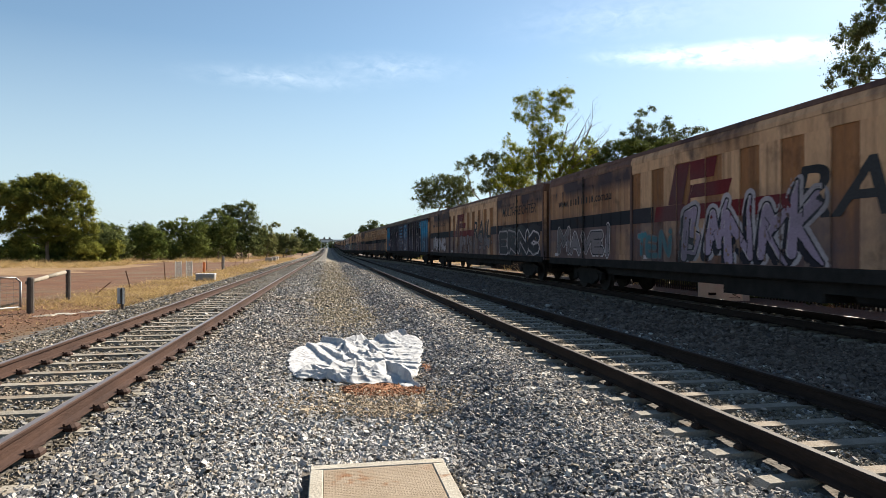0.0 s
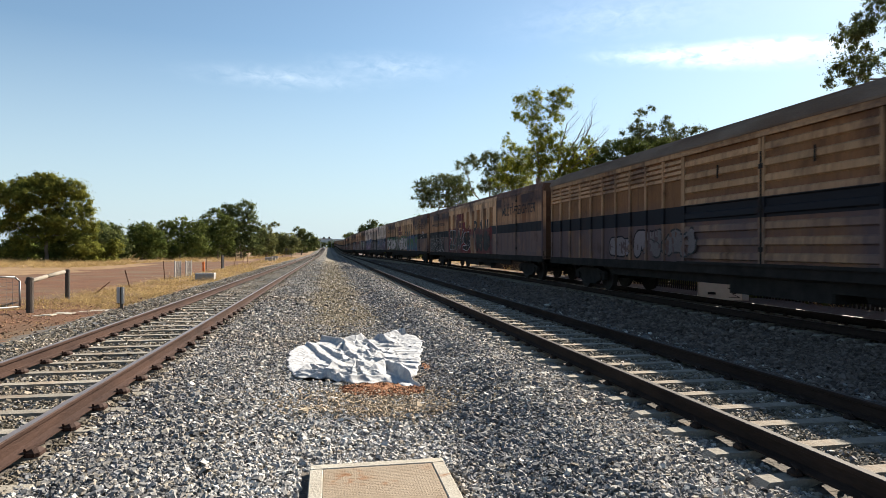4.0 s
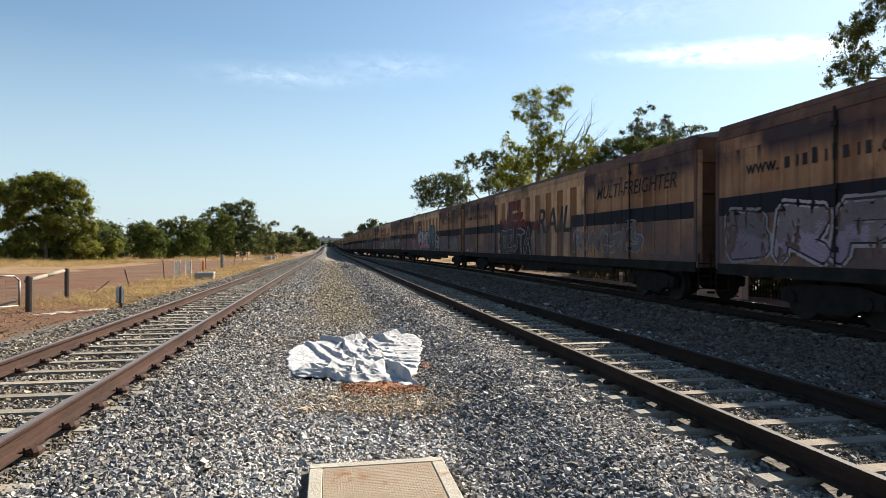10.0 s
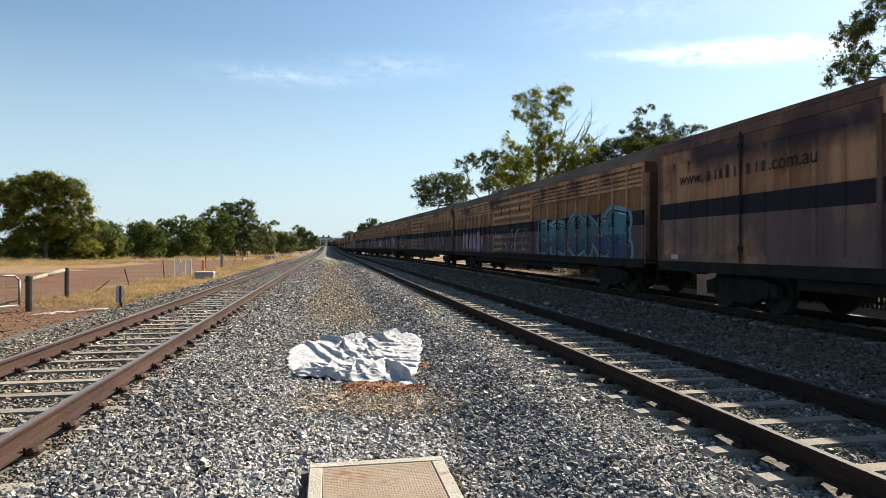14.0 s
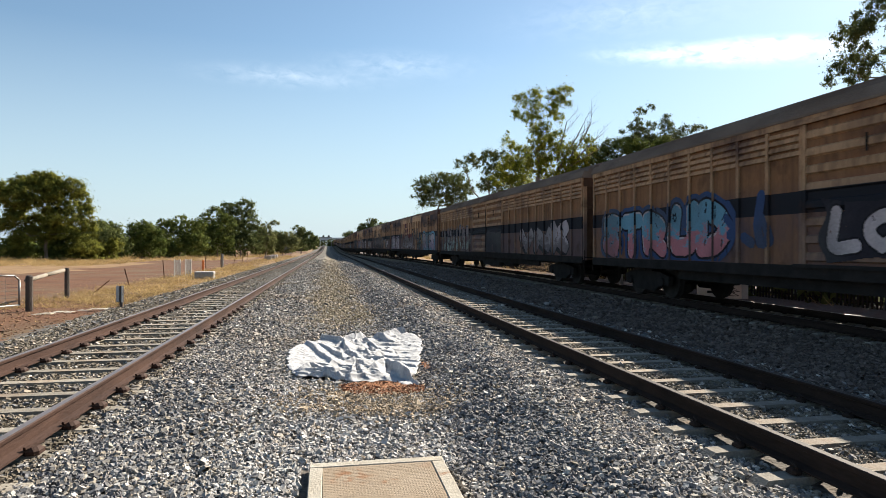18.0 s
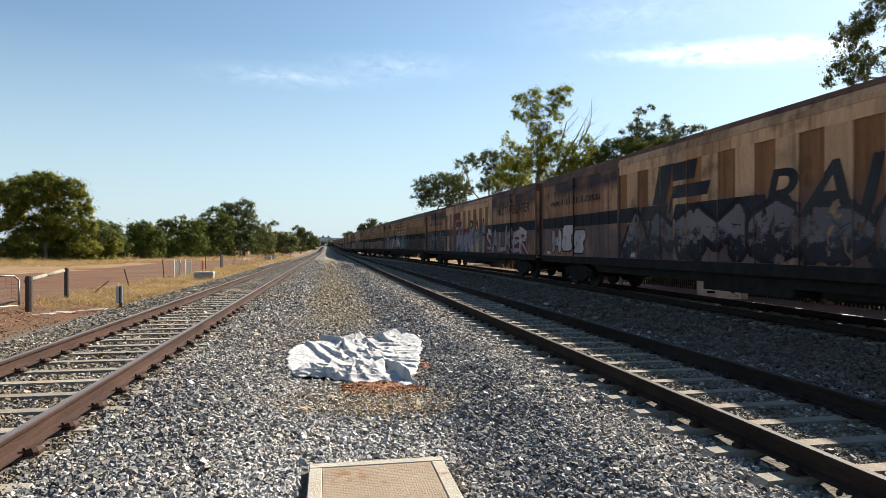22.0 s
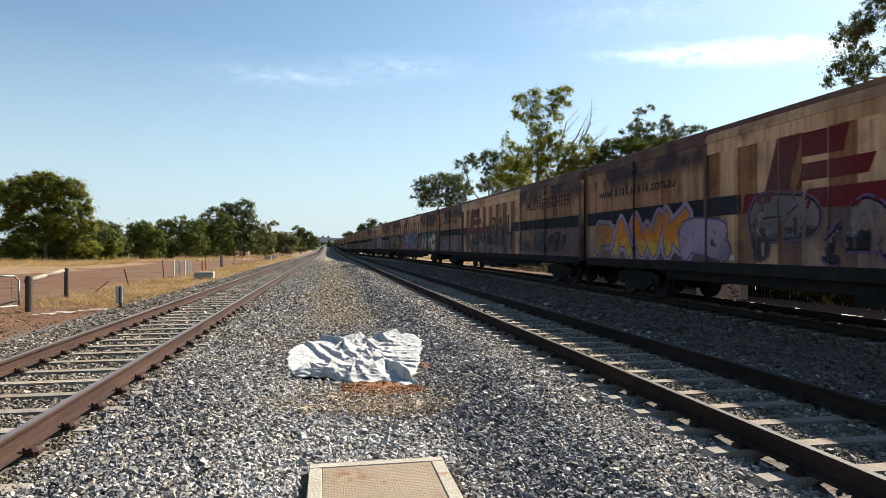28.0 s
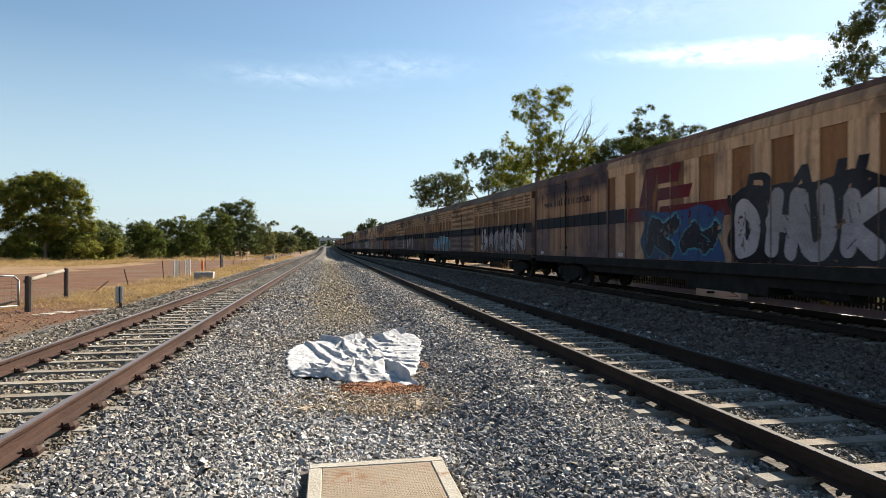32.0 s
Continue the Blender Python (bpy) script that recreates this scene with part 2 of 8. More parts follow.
def make_ground():
    xs = np.concatenate([-np.geomspace(2600, 62, 16), np.linspace(-60, -14, 47), np.linspace(-13, 20, 67), np.geomspace(22, 2600, 24)])
    ys = np.concatenate([-np.geomspace(2600, 6, 18)[:-1], np.linspace(-6, 60, 133), np.geomspace(62, 4200, 40)])
    gx, gy = np.meshgrid(xs, ys, indexing="ij")
    gz = -0.16 + 0.012 * np.sin(gx * 0.9 + np.sin(gy * 0.35)) * np.sin(gy * 0.5) - 0.12 * ((gx > -5.3) & (gx < 12.6))
    gz = gz + 0.5 * np.clip((-gx - 20) / 40, 0, 1) + grade(gy)
    nx, ny = len(xs), len(ys)
    idx = np.arange(nx * ny).reshape(nx, ny)
    f = np.stack([idx[:-1, :-1], idx[1:, :-1], idx[1:, 1:], idx[:-1, 1:]], -1).reshape(-1, 4)
    # close behind the train the ground takes the shade tone too
    by = (gx[:-1, :-1].reshape(-1) > 11.5) & (gx[:-1, :-1].reshape(-1) < 18.5) & (gy[:-1, :-1].reshape(-1) < 40)
    # dry grass has taken the verge beyond the dirt road and the strip along the fence
    cx, cy = gx[:-1, :-1].reshape(-1), gy[:-1, :-1].reshape(-1)
    cx = cx + 1.2 * np.sin(cy * 0.7) + 0.6 * np.sin(cy * 1.9)
    straw = (cx < -19) & (cy > 46) & (cx < -19 - 0.1 * (cy - 46)) | (cy > 88) & (cx < -13) | (cx > -8.8) & (cx < -5) & (cy > 24) | (cx > 11) & (cx < 60) & (cy > 38)
    me = mesh_of("ground", np.stack([gx, gy, gz], -1).reshape(-1, 3), f, [M_DIRT, M_BEDSHADE, M_STRAWSOIL], True, np.where(by, 1, np.where(straw, 2, 0)))
    tagged(new("ground", me), "dry red dirt ground with straw grass", "ground", kind="structure")
    xs = np.linspace(-6.2, 13.0, 90)
    ys = np.concatenate([np.linspace(-8, 40, 193), np.geomspace(41, 900, 60)])
    gx, gy = np.meshgrid(xs, ys, indexing="ij")
    rng = np.random.default_rng(3)
    gz = bed(gx) + rng.normal(0, 0.008, gx.shape) - 0.012 + grade(gy) + lift(gy) * np.clip((gx - 6.2) / 1.5, 0, 1) * np.clip((90 - gy) / 30, 0, 1)
    nx, ny = len(xs), len(ys)
    idx = np.arange(nx * ny).reshape(nx, ny)
    f = np.stack([idx[:-1, :-1], idx[1:, :-1], idx[1:, 1:], idx[:-1, 1:]], -1).reshape(-1, 4)
    # beside the train the bed takes the shade tone
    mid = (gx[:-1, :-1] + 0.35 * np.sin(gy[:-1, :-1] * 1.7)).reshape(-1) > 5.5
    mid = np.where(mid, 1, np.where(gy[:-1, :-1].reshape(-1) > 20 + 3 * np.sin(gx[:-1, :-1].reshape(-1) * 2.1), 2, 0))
    # a trodden tan path runs on along the middle
    path = (np.abs(gx[:-1, :-1] - 0.25 - 0.12 * np.sin(gy[:-1, :-1] * 0.8)) < 0.75).reshape(-1) & (gy[:-1, :-1].reshape(-1) > 13)
    mid = np.where(path, 3, mid)
    me = mesh_of("ballast_bed", np.stack([gx, gy, gz], -1).reshape(-1, 3), f, [M_BALLAST, M_BEDSHADE, M_BALLASTFAR, M_BEDTAN], True, mid)
    tagged(new("ballast_bed", me), "grey crushed stone ballast bed under the tracks", "ballast", kind="structure")


def stones(name, xyz, size, rng, mat, label, fine=False):
    """Broken stones: knocked, skewed blocks, all in one mesh."""
    k = 5 if fine else 4
    ring = [(math.cos(2 * math.pi * i / k), math.sin(2 * math.pi * i / k)) for i in range(k)]
    v = np.array([(x, y, -0.75) for x, y in ring] + [(0.72 * x - 0.1 * y, 0.72 * y + 0.1 * x, 0.75) for x, y in ring])
    f = np.array([q for i in range(k) for q in ((i, (i + 1) % k, k + (i + 1) % k), (i, k + (i + 1) % k, k + i))] + [(k, k + i, k + i + 1) for i in range(1, k - 1)])
    nv = len(v)
    n = len(xyz)
    k = v[None] * rng.uniform(0.72, 1.2, (n, nv, 1)) * rng.uniform(0.8, 1.15, (n, nv, 3))
    k = k * (size[:, None, None] * np.stack([rng.uniform(0.85, 1.45, n), rng.uniform(0.6, 1.0, n), rng.uniform(0.34, 0.66, n)], -1)[:, None, :])
    # farther stones lie flatter, trodden and settled
    low = np.interp(xyz[:, 1], [4.0, 8.0], [0.9, 0.7])
    k[..., 2] *= low[:, None]
    a, b, c = rng.uniform(0, 6.283, n), rng.normal(0, 0.5, n) * low, rng.normal(0, 0.5, n) * low
    y, z = k[..., 1] * np.cos(b)[:, None] - k[..., 2] * np.sin(b)[:, None], k[..., 1] * np.sin(b)[:, None] + k[..., 2] * np.cos(b)[:, None]
    x, z = k[..., 0] * np.cos(c)[:, None] + z * np.sin(c)[:, None], -k[..., 0] * np.sin(c)[:, None] + z * np.cos(c)[:, None]
    x, y = x * np.cos(a)[:, None] - y * np.sin(a)[:, None], x * np.sin(a)[:, None] + y * np.cos(a)[:, None]
    p = np.stack([x, y, z], -1) + xyz[:, None, :]
    fs = (f[None] + nv * np.arange(n)[:, None, None]).reshape(-1, 3)
    return tagged(new(name, mesh_of(name, p.reshape(-1, 3), fs, [mat])), label, "ballast", kind="stuff")


TRACKS = ((-2.93, 0.26, 0.66, 0.36), (3.95, 0.21, 0.58, 0.29), (10.2, 0.13, 0.60, 0.3))


def make_stones():
    rng = np.random.default_rng(11)
    zones = ((2.2, 5.2, -4.8, 9.4, 2350, 0.0178), (5.2, 10, -5.6, 9.4, 1300, 0.021), (10, 15, -5.6, 9.4, 600, 0.027), (15, 26, -5.8, 9.2, 230, 0.033), (26, 100, -5.8, 8.6, 84, 0.036), (8.5, 26, 9.4, 12.4, 130, 0.034),
             (-7.5, 2.2, -5.8, 12.4, 130, 0.05))
    for i, (y0, y1, x0, x1, per, r) in enumerate(zones):
        n = int((y1 - y0) * (x1 - x0) * per)
        x, y = rng.uniform(x0, x1, n), rng.uniform(y0, y1, n)
        keep = np.ones(n, bool)
        for cx, top, step, off in TRACKS:
            on = np.abs(((y - off + step / 2) % step) - step / 2) < 0.085
            bare = np.where(np.abs(x - cx) < 0.86, 0.97, 0.5 if cx < 0 else 0.88)
            keep &= ~(on & (np.abs(x - cx) < 1.27) & (rng.uniform(0, 1, n) < bare))
            keep &= ~(np.abs(np.abs(x - cx) - 0.7525) < 0.08)
        # fewer, larger stones off to the sides, where nobody comes near
        aside = (x < -0.5 * np.abs(y) - 0.9) | (x > 1.08 * np.abs(y) + 0.9) if i != 4 else np.zeros(n, bool)
        keep &= ~(aside & (rng.uniform(0, 1, n) > 0.3)) & ~((x > 5.6) & (rng.uniform(0, 1, n) > 0.36))
        keep &= ~((np.abs(x - 0.34) < 0.53) & (y > 2.6) & (y < 4.52))
        if i == 4:
            keep &= rng.uniform(0, 1, n) < np.clip((98 - y) / 72, 0, 1) ** 1.6
        keep &= ~((np.abs(x - 0.4) < 0.7) & (y > 7.55) & (y < 10.1))
        x, y, aside = x[keep], y[keep], aside[keep]
        size = r * rng.lognormal(0, 0.28, len(x)) * np.where(aside, 1.6, np.where(x > 5.6, 1.5, 1.0))
        z = bed(x) + lift(y) * np.clip((x - 6.2) / 1.5, 0, 1) * np.clip((90 - y) / 30, 0, 1) + size * 0.15 + rng.uniform(-0.3, 0.5, len(x)) * size + 0.012 * (np.abs(x + 2.93) < 0.75)
        # towards the train's track the stones are brown, darkened in colour for its shade
        by_train = x + rng.normal(0, 0.35, len(x)) > 5.5
        worn = ~by_train & (rng.uniform(0, 1, len(x)) < 0.7) & ((np.abs(x + 2.93) < 1.0) | (x < -4.1) | (np.abs(x - 3.95) < 0.9))
        tan = ~by_train & (rng.uniform(0, 1, len(x)) < 0.85 * np.exp(-((x - 0.25 + 0.15 * np.sin(y * 0.7)) / 0.75) ** 4) * np.clip((y - 11.5) / 3, 0, 1))
        worn &= ~tan
        dull = ~by_train & ~worn & ~tan & (rng.uniform(0, 1, len(x)) < 0.6 * np.exp(-((x - 1.55 - 0.1 * np.sin(y * 0.9)) / 0.5) ** 4) + 0.34 * np.clip((-0.7 - x) / 0.6, 0, 1) * np.clip((9 - y) / 2, 0, 1))
        pale = ~by_train & ~worn & ~tan & ~dull & (rng.uniform(0, 1, len(x)) < 0.75 * np.exp(-((x - 0.1) / 1.0) ** 4) * np.clip((8.2 - y) / 1.2, 0, 1))
        for sel, mat, lab in ((pale, M_STONEPALE, "dusty pale grey crushed stone ballast"), (worn, M_STONERUST, "rust-dusted brown crushed stone ballast"), (tan, M_STONETAN, "dusty tan crushed stone ballast"), (dull, M_STONEDULL, "darker blue-grey crushed stone ballast"), (~by_train & ~worn & ~tan & ~dull & ~pale, M_STONE, "loose grey and buff crushed stone ballast"), (by_train, M_STONESHADE, "dark brown crushed stone ballast, coloured for the train's shade")):
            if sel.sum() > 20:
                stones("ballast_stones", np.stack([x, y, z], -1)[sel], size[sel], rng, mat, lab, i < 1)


def make_track(cx, top, step, off, label, steel, bend=lambda y: 0 * y, rise=lambda y: 0 * y):
    tr = thing("railway_track", pose(cx, 0, top), label, "railway track", "parallel tracks", "structure")
    for s in (-1, 1):
        g = Geo()
        prof = [(-0.07, -0.16), (0.07, -0.16), (0.07, -0.148), (0.012, -0.128), (0.009, -0.045), (0.033, -0.034), (0.035, -0.008), (0.027, -0.001), (-0.027, -0.001), (-0.035, -0.008), (-0.033, -0.034), (-0.009, -0.045), (-0.012, -0.128), (-0.07, -0.148)]
        ys = np.concatenate([np.linspace(-8, 60, 35), np.geomspace(63, 900, 50)])
        for pr, mi in ((prof, 0), (((-0.026, -0.004), (0.026, -0.004), (0.026, 0.0), (-0.026, 0.0)), 1)):
            k = len(pr)
            g.add([(s * 0.7525 + x + float(bend(y)), y, z + float(grade(y) + rise(y))) for y in ys for x, z in pr],
                  [(j * k + i, j * k + (i + 1) % k, (j + 1) * k + (i + 1) % k, (j + 1) * k + i) for j in range(len(ys) - 1) for i in range(k)], mi)
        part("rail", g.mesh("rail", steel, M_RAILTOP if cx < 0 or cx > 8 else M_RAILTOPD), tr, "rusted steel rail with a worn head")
    g = Geo()
    w = 0.1
    g.add([(-1.3, -w - 0.02, -0.36), (1.3, -w - 0.02, -0.36), (1.3, w + 0.02, -0.36), (-1.3, w + 0.02, -0.36),
           (-1.1, -w + 0.03, -0.19), (-0.5, -w + 0.03, -0.175), (0.5, -w + 0.03, -0.175), (1.1, -w + 0.03, -0.19),
           (1.1, w - 0.03, -0.19), (0.5, w - 0.03, -0.175), (-0.5, w - 0.03, -0.175), (-1.1, w - 0.03, -0.19)],
          [(0, 1, 7, 6, 5, 4), (2, 3, 11, 10, 9, 8), (1, 2, 8, 7), (3, 0, 4, 11), (4, 5, 10, 11), (5, 6, 9, 10), (6, 7, 8, 9)])
    sl = g.mesh("sleeper", M_SLEEPER)
    g = Geo()
    k = 1.0 if cx < 0 else 0.65
    g.box(-0.055 * k, 0.055 * k, -0.075 * k, 0.075 * k, -0.178, -0.125 - 0.015 * (cx > 0), c=0.026 * k)
    g.tube((-0.03 * k, -0.08 * k, -0.125), (0.03 * k, 0.08 * k, -0.115), 0.014 * k, n=6)
    cl = g.mesh("rail_clip", steel)
    near = int(26 / step)
    for i in range(-3, near):
        s = part("sleeper", sl, tr, at=pose(float(bend(off + i * step)), off + i * step, float(rise(off + i * step))))
        if i * step < 16:
            for x in (-0.86, -0.645, 0.645, 0.86):
                part("rail_clip", cl, s, at=pose(x, 0, 0))
    n = int(420 / step)
    v, f = np.array(sl.vertices[0].co[:]), None
    base = np.array([q.co[:] for q in sl.vertices])
    ys = off + np.arange(near, n) * step
    vv = (base[None] + np.stack([bend(ys), ys, grade(ys) + rise(ys)], -1)[:, None, :]).reshape(-1, 3)
    ff = [tuple(12 * k + i for i in p.vertices) for k in range(len(ys)) for p in sl.polygons]
    part("far_sleepers", mesh_of("far_sleepers", vv, ff, [M_SLEEPER]), tr, kind="stuff")
    return tr


make_ground()
make_stones()
make_track(*TRACKS[0], "railway track of rusty rails on pale concrete sleepers", M_RAIL)
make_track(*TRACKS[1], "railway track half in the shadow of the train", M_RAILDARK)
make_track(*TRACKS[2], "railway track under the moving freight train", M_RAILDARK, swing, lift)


# ---- trees ----
def leaf_material(name, a, b, through_it=0.32):
    m = surface(name, a, b, 0.5, 0.9, 0.0, by="island", spread=0.35, fine=3.0, spec=0.03)
    n, l = m.node_tree.nodes, m.node_tree.links
    p, out = n["Principled BSDF"], n["Material Output"]
    tr, mx = n.new("ShaderNodeBsdfTranslucent"), n.new("ShaderNodeMixShader")
    l.new(p.inputs["Base Color"].links[0].from_socket, tr.inputs[0])
    mx.inputs[0].default_value = through_it
    l.new(p.outputs[0], mx.inputs[1])
    l.new(tr.outputs[0], mx.inputs[2])
    l.new(mx.outputs[0], out.inputs[0])
    return m


M_LEAF = leaf_material("dull_green_leaves", (0.055, 0.075, 0.018), (0.135, 0.15, 0.038), 0.3)
M_LEAF_TOP = leaf_material("yellow_olive_leaves", (0.068, 0.08, 0.016), (0.21, 0.205, 0.04), 0.36)
M_LEAF_SUNNY = leaf_material("sunlit_grey_green_leaves", (0.10, 0.108, 0.04), (0.19, 0.185, 0.075))
M_LEAF_OLIVE = leaf_material("olive_gum_leaves", (0.115, 0.14, 0.018), (0.28, 0.275, 0.04), 0.5)
M_LEAF_GREY = leaf_material("grey_green_gum_leaves", (0.058, 0.074, 0.026), (0.135, 0.148, 0.052), 0.3)
M_LEAF_BRIGHT = leaf_material("fresh_green_leaves", (0.06, 0.083, 0.018), (0.115, 0.13, 0.034))


def leaf_mesh(name, p, out, size, rng, mat, droop=0.0, slim=0.4):
    """Leaf blades at the points p, lying roughly across the ways out, so that a clump of them is lit as one cushion."""
    n = len(p)
    ng = out + 0.55 * rng.normal(0, 1, (n, 3))
    ng /= np.linalg.norm(ng, axis=1)[:, None]
    a = rng.normal(0, 1, (n, 3))
    a[:, 2] -= droop
    a -= (a * ng).sum(1)[:, None] * ng
    a /= np.linalg.norm(a, axis=1)[:, None]
    b = np.cross(ng, a)
    s = size[:, None]
    v = np.stack([p - a * s, p - b * s * slim, p + a * s, p + b * s * slim], 1).reshape(-1, 3)
    me = mesh_of(name, v, np.arange(4 * n).reshape(-1, 4), [mat], True)
    lit = 0.75 * out + 0.25 * ng
    lit /= np.linalg.norm(lit, axis=1)[:, None]
    me.normals_split_custom_set_from_vertices(np.repeat(lit, 4, 0))
    return me


def bare_limb(g, p, d, length, r, rng, deep=3):
    """A dead limb that forks into ever finer twigs."""
    for k in range(4):
        e = p + d * length / 4
        g.tube(p, e, r, r * 0.82, 5 if deep > 1 else 3)
        p, r = e, r * 0.82
        d = (d + Vector(rng.normal(0, 0.09, 3)) + Vector((0, 0, 0.04))).normalized()
        if deep:
            side = (d + Vector((rng.normal(0, 0.6), rng.normal(0, 0.5), rng.normal(0.15, 0.35)))).normalized()
            bare_limb(g, p, side, length * rng.uniform(0.3, 0.5), r * 0.55, rng, deep - 1)


def tree(name, x, y, lobes, seed, mat, label, group="trees by the railway", leaf=0.13, dense=1.0, tuft=0.5, fork=0.4, droop=0.0, flat=0.75, twigs=5, bare=(), stem=1.0, full=1.3):
    """Trunk, limbs that reach each lobe of the crown (aside, height, half width, half height), and tufts of leaves on its lobes."""
    rng = np.random.default_rng(seed)
    leaf *= 1.1
    t = thing(name, pose(x, y, -0.2 + float(grade(y))), label, "tree" if "tree" in name else "shrub", group)
    top = max(q[1] for q in lobes)
    wide = max(q[0] + q[2] for q in lobes) - min(q[0] - q[2] for q in lobes)
    g = Geo()
    r0 = (0.016 * top + 0.04) * stem
    knot = Vector((0.15 * sum(q[0] for q in lobes) / len(lobes), 0, max(top * fork, 0.3)))
    mid = knot * 0.5 + Vector((rng.normal(0, 0.012 * top), 0, 0))
    g.tube((0, 0, -0.3), mid, r0 * 1.3, r0, 9)
    g.tube(mid, knot, r0, r0 * 0.8, 9)
    nodes = [(knot, r0 * 0.8)]
    ps, outs = [], []
    for dx, z, rx, rz in sorted(lobes, key=lambda q: math.hypot(q[0], max(0, q[1] - knot.z))):
        rx, rz = rx * 1.22, rz * 1.3
        c = Vector((dx, rng.uniform(-0.16, 0.16) * wide, z))
        root, w = min(nodes, key=lambda q: (q[0] - c).length + 2.0 * max(0, q[0].z - c.z))
        w *= 0.72
        bow = root.lerp(c, 0.5) + Vector((rng.normal(0, 0.06), rng.normal(0, 0.06), -0.05)) * (c - root).length
        g.tube(root, bow, w, w * 0.8, 6)
        g.tube(bow, c, w * 0.8, w * 0.5, 5)
        nodes += [(bow, w * 0.8), (c, w * 0.55)]
        rad = np.array([rx, 0.8 * rx + 0.2 * min(rx, wide / 4), rz])
        nt = max(6, int(2.6 * full * (rx / tuft) ** 1.4 * (rz / tuft) ** 0.8))
        d = rng.normal(0, 1, (nt, 3))
        d /= np.linalg.norm(d, axis=1)[:, None]
        d[:, 2] = np.where(d[:, 2] < -0.7, -d[:, 2], d[:, 2])
        tc = np.array(c) + d * rad * (rng.uniform(0.25, 1.0, nt) ** 0.6)[:, None]
        tr = tuft * rng.lognormal(-0.1, 0.3, nt)
        for k in range(min(nt, twigs)):
            g.tube(bow.lerp(c, 0.7), tc[k], w * 0.28, w * 0.08, 3)
        m = np.maximum(6, (6.6 * dense * (tr / leaf) ** 2).astype(int))
        i = np.repeat(np.arange(nt), m)
        e = rng.normal(0, 1, (len(i), 3))
        e /= np.linalg.norm(e, axis=1)[:, None]
        q = tc[i] + e * (tr[i] * np.abs(rng.normal(0.35, 0.45, len(i))))[:, None] * (1, 1, flat)
        o = e * 0.55 + (q - np.array(c)) / rad * 0.6 + (0, 0, 0.25)
        ps.append(q)
        outs.append(o / np.linalg.norm(o, axis=1)[:, None])
    for dx, z, ax, az, length in bare:
        bare_limb(g, Vector((dx, 0, z)), Vector((ax, rng.normal(0, 0.15), az)).normalized(), length, r0 * 0.42, rng)
    part("trunk", g.mesh("trunk", M_BARK), t, "peeling trunk and limbs")
    p, o = np.concatenate(ps), np.concatenate(outs)
    part("crown", leaf_mesh("crown", p, o, leaf * rng.uniform(0.55, 1.35, len(p)), rng, mat, droop), t, kind="stuff")
    return t


def clumps(h, w, seed, base=-0.05, n=12):
    """The lobes of a rounded bushy crown of height h and width w."""
    rng = np.random.default_rng(seed)
    out = []
    for k in range(n):
        u = (k + 0.5) / n
        r = w * rng.uniform(0.17, 0.25)
        reach = (w / 2 - r) * math.sin(math.pi * min(1.0, 0.25 + 0.62 * u)) ** 0.7
        out.append((float(reach * rng.uniform(-1, 1)), float(h * (base + (0.93 - base) * u) - r * 0.35), float(r), float(r * rng.uniform(0.6, 0.85))))
    return out


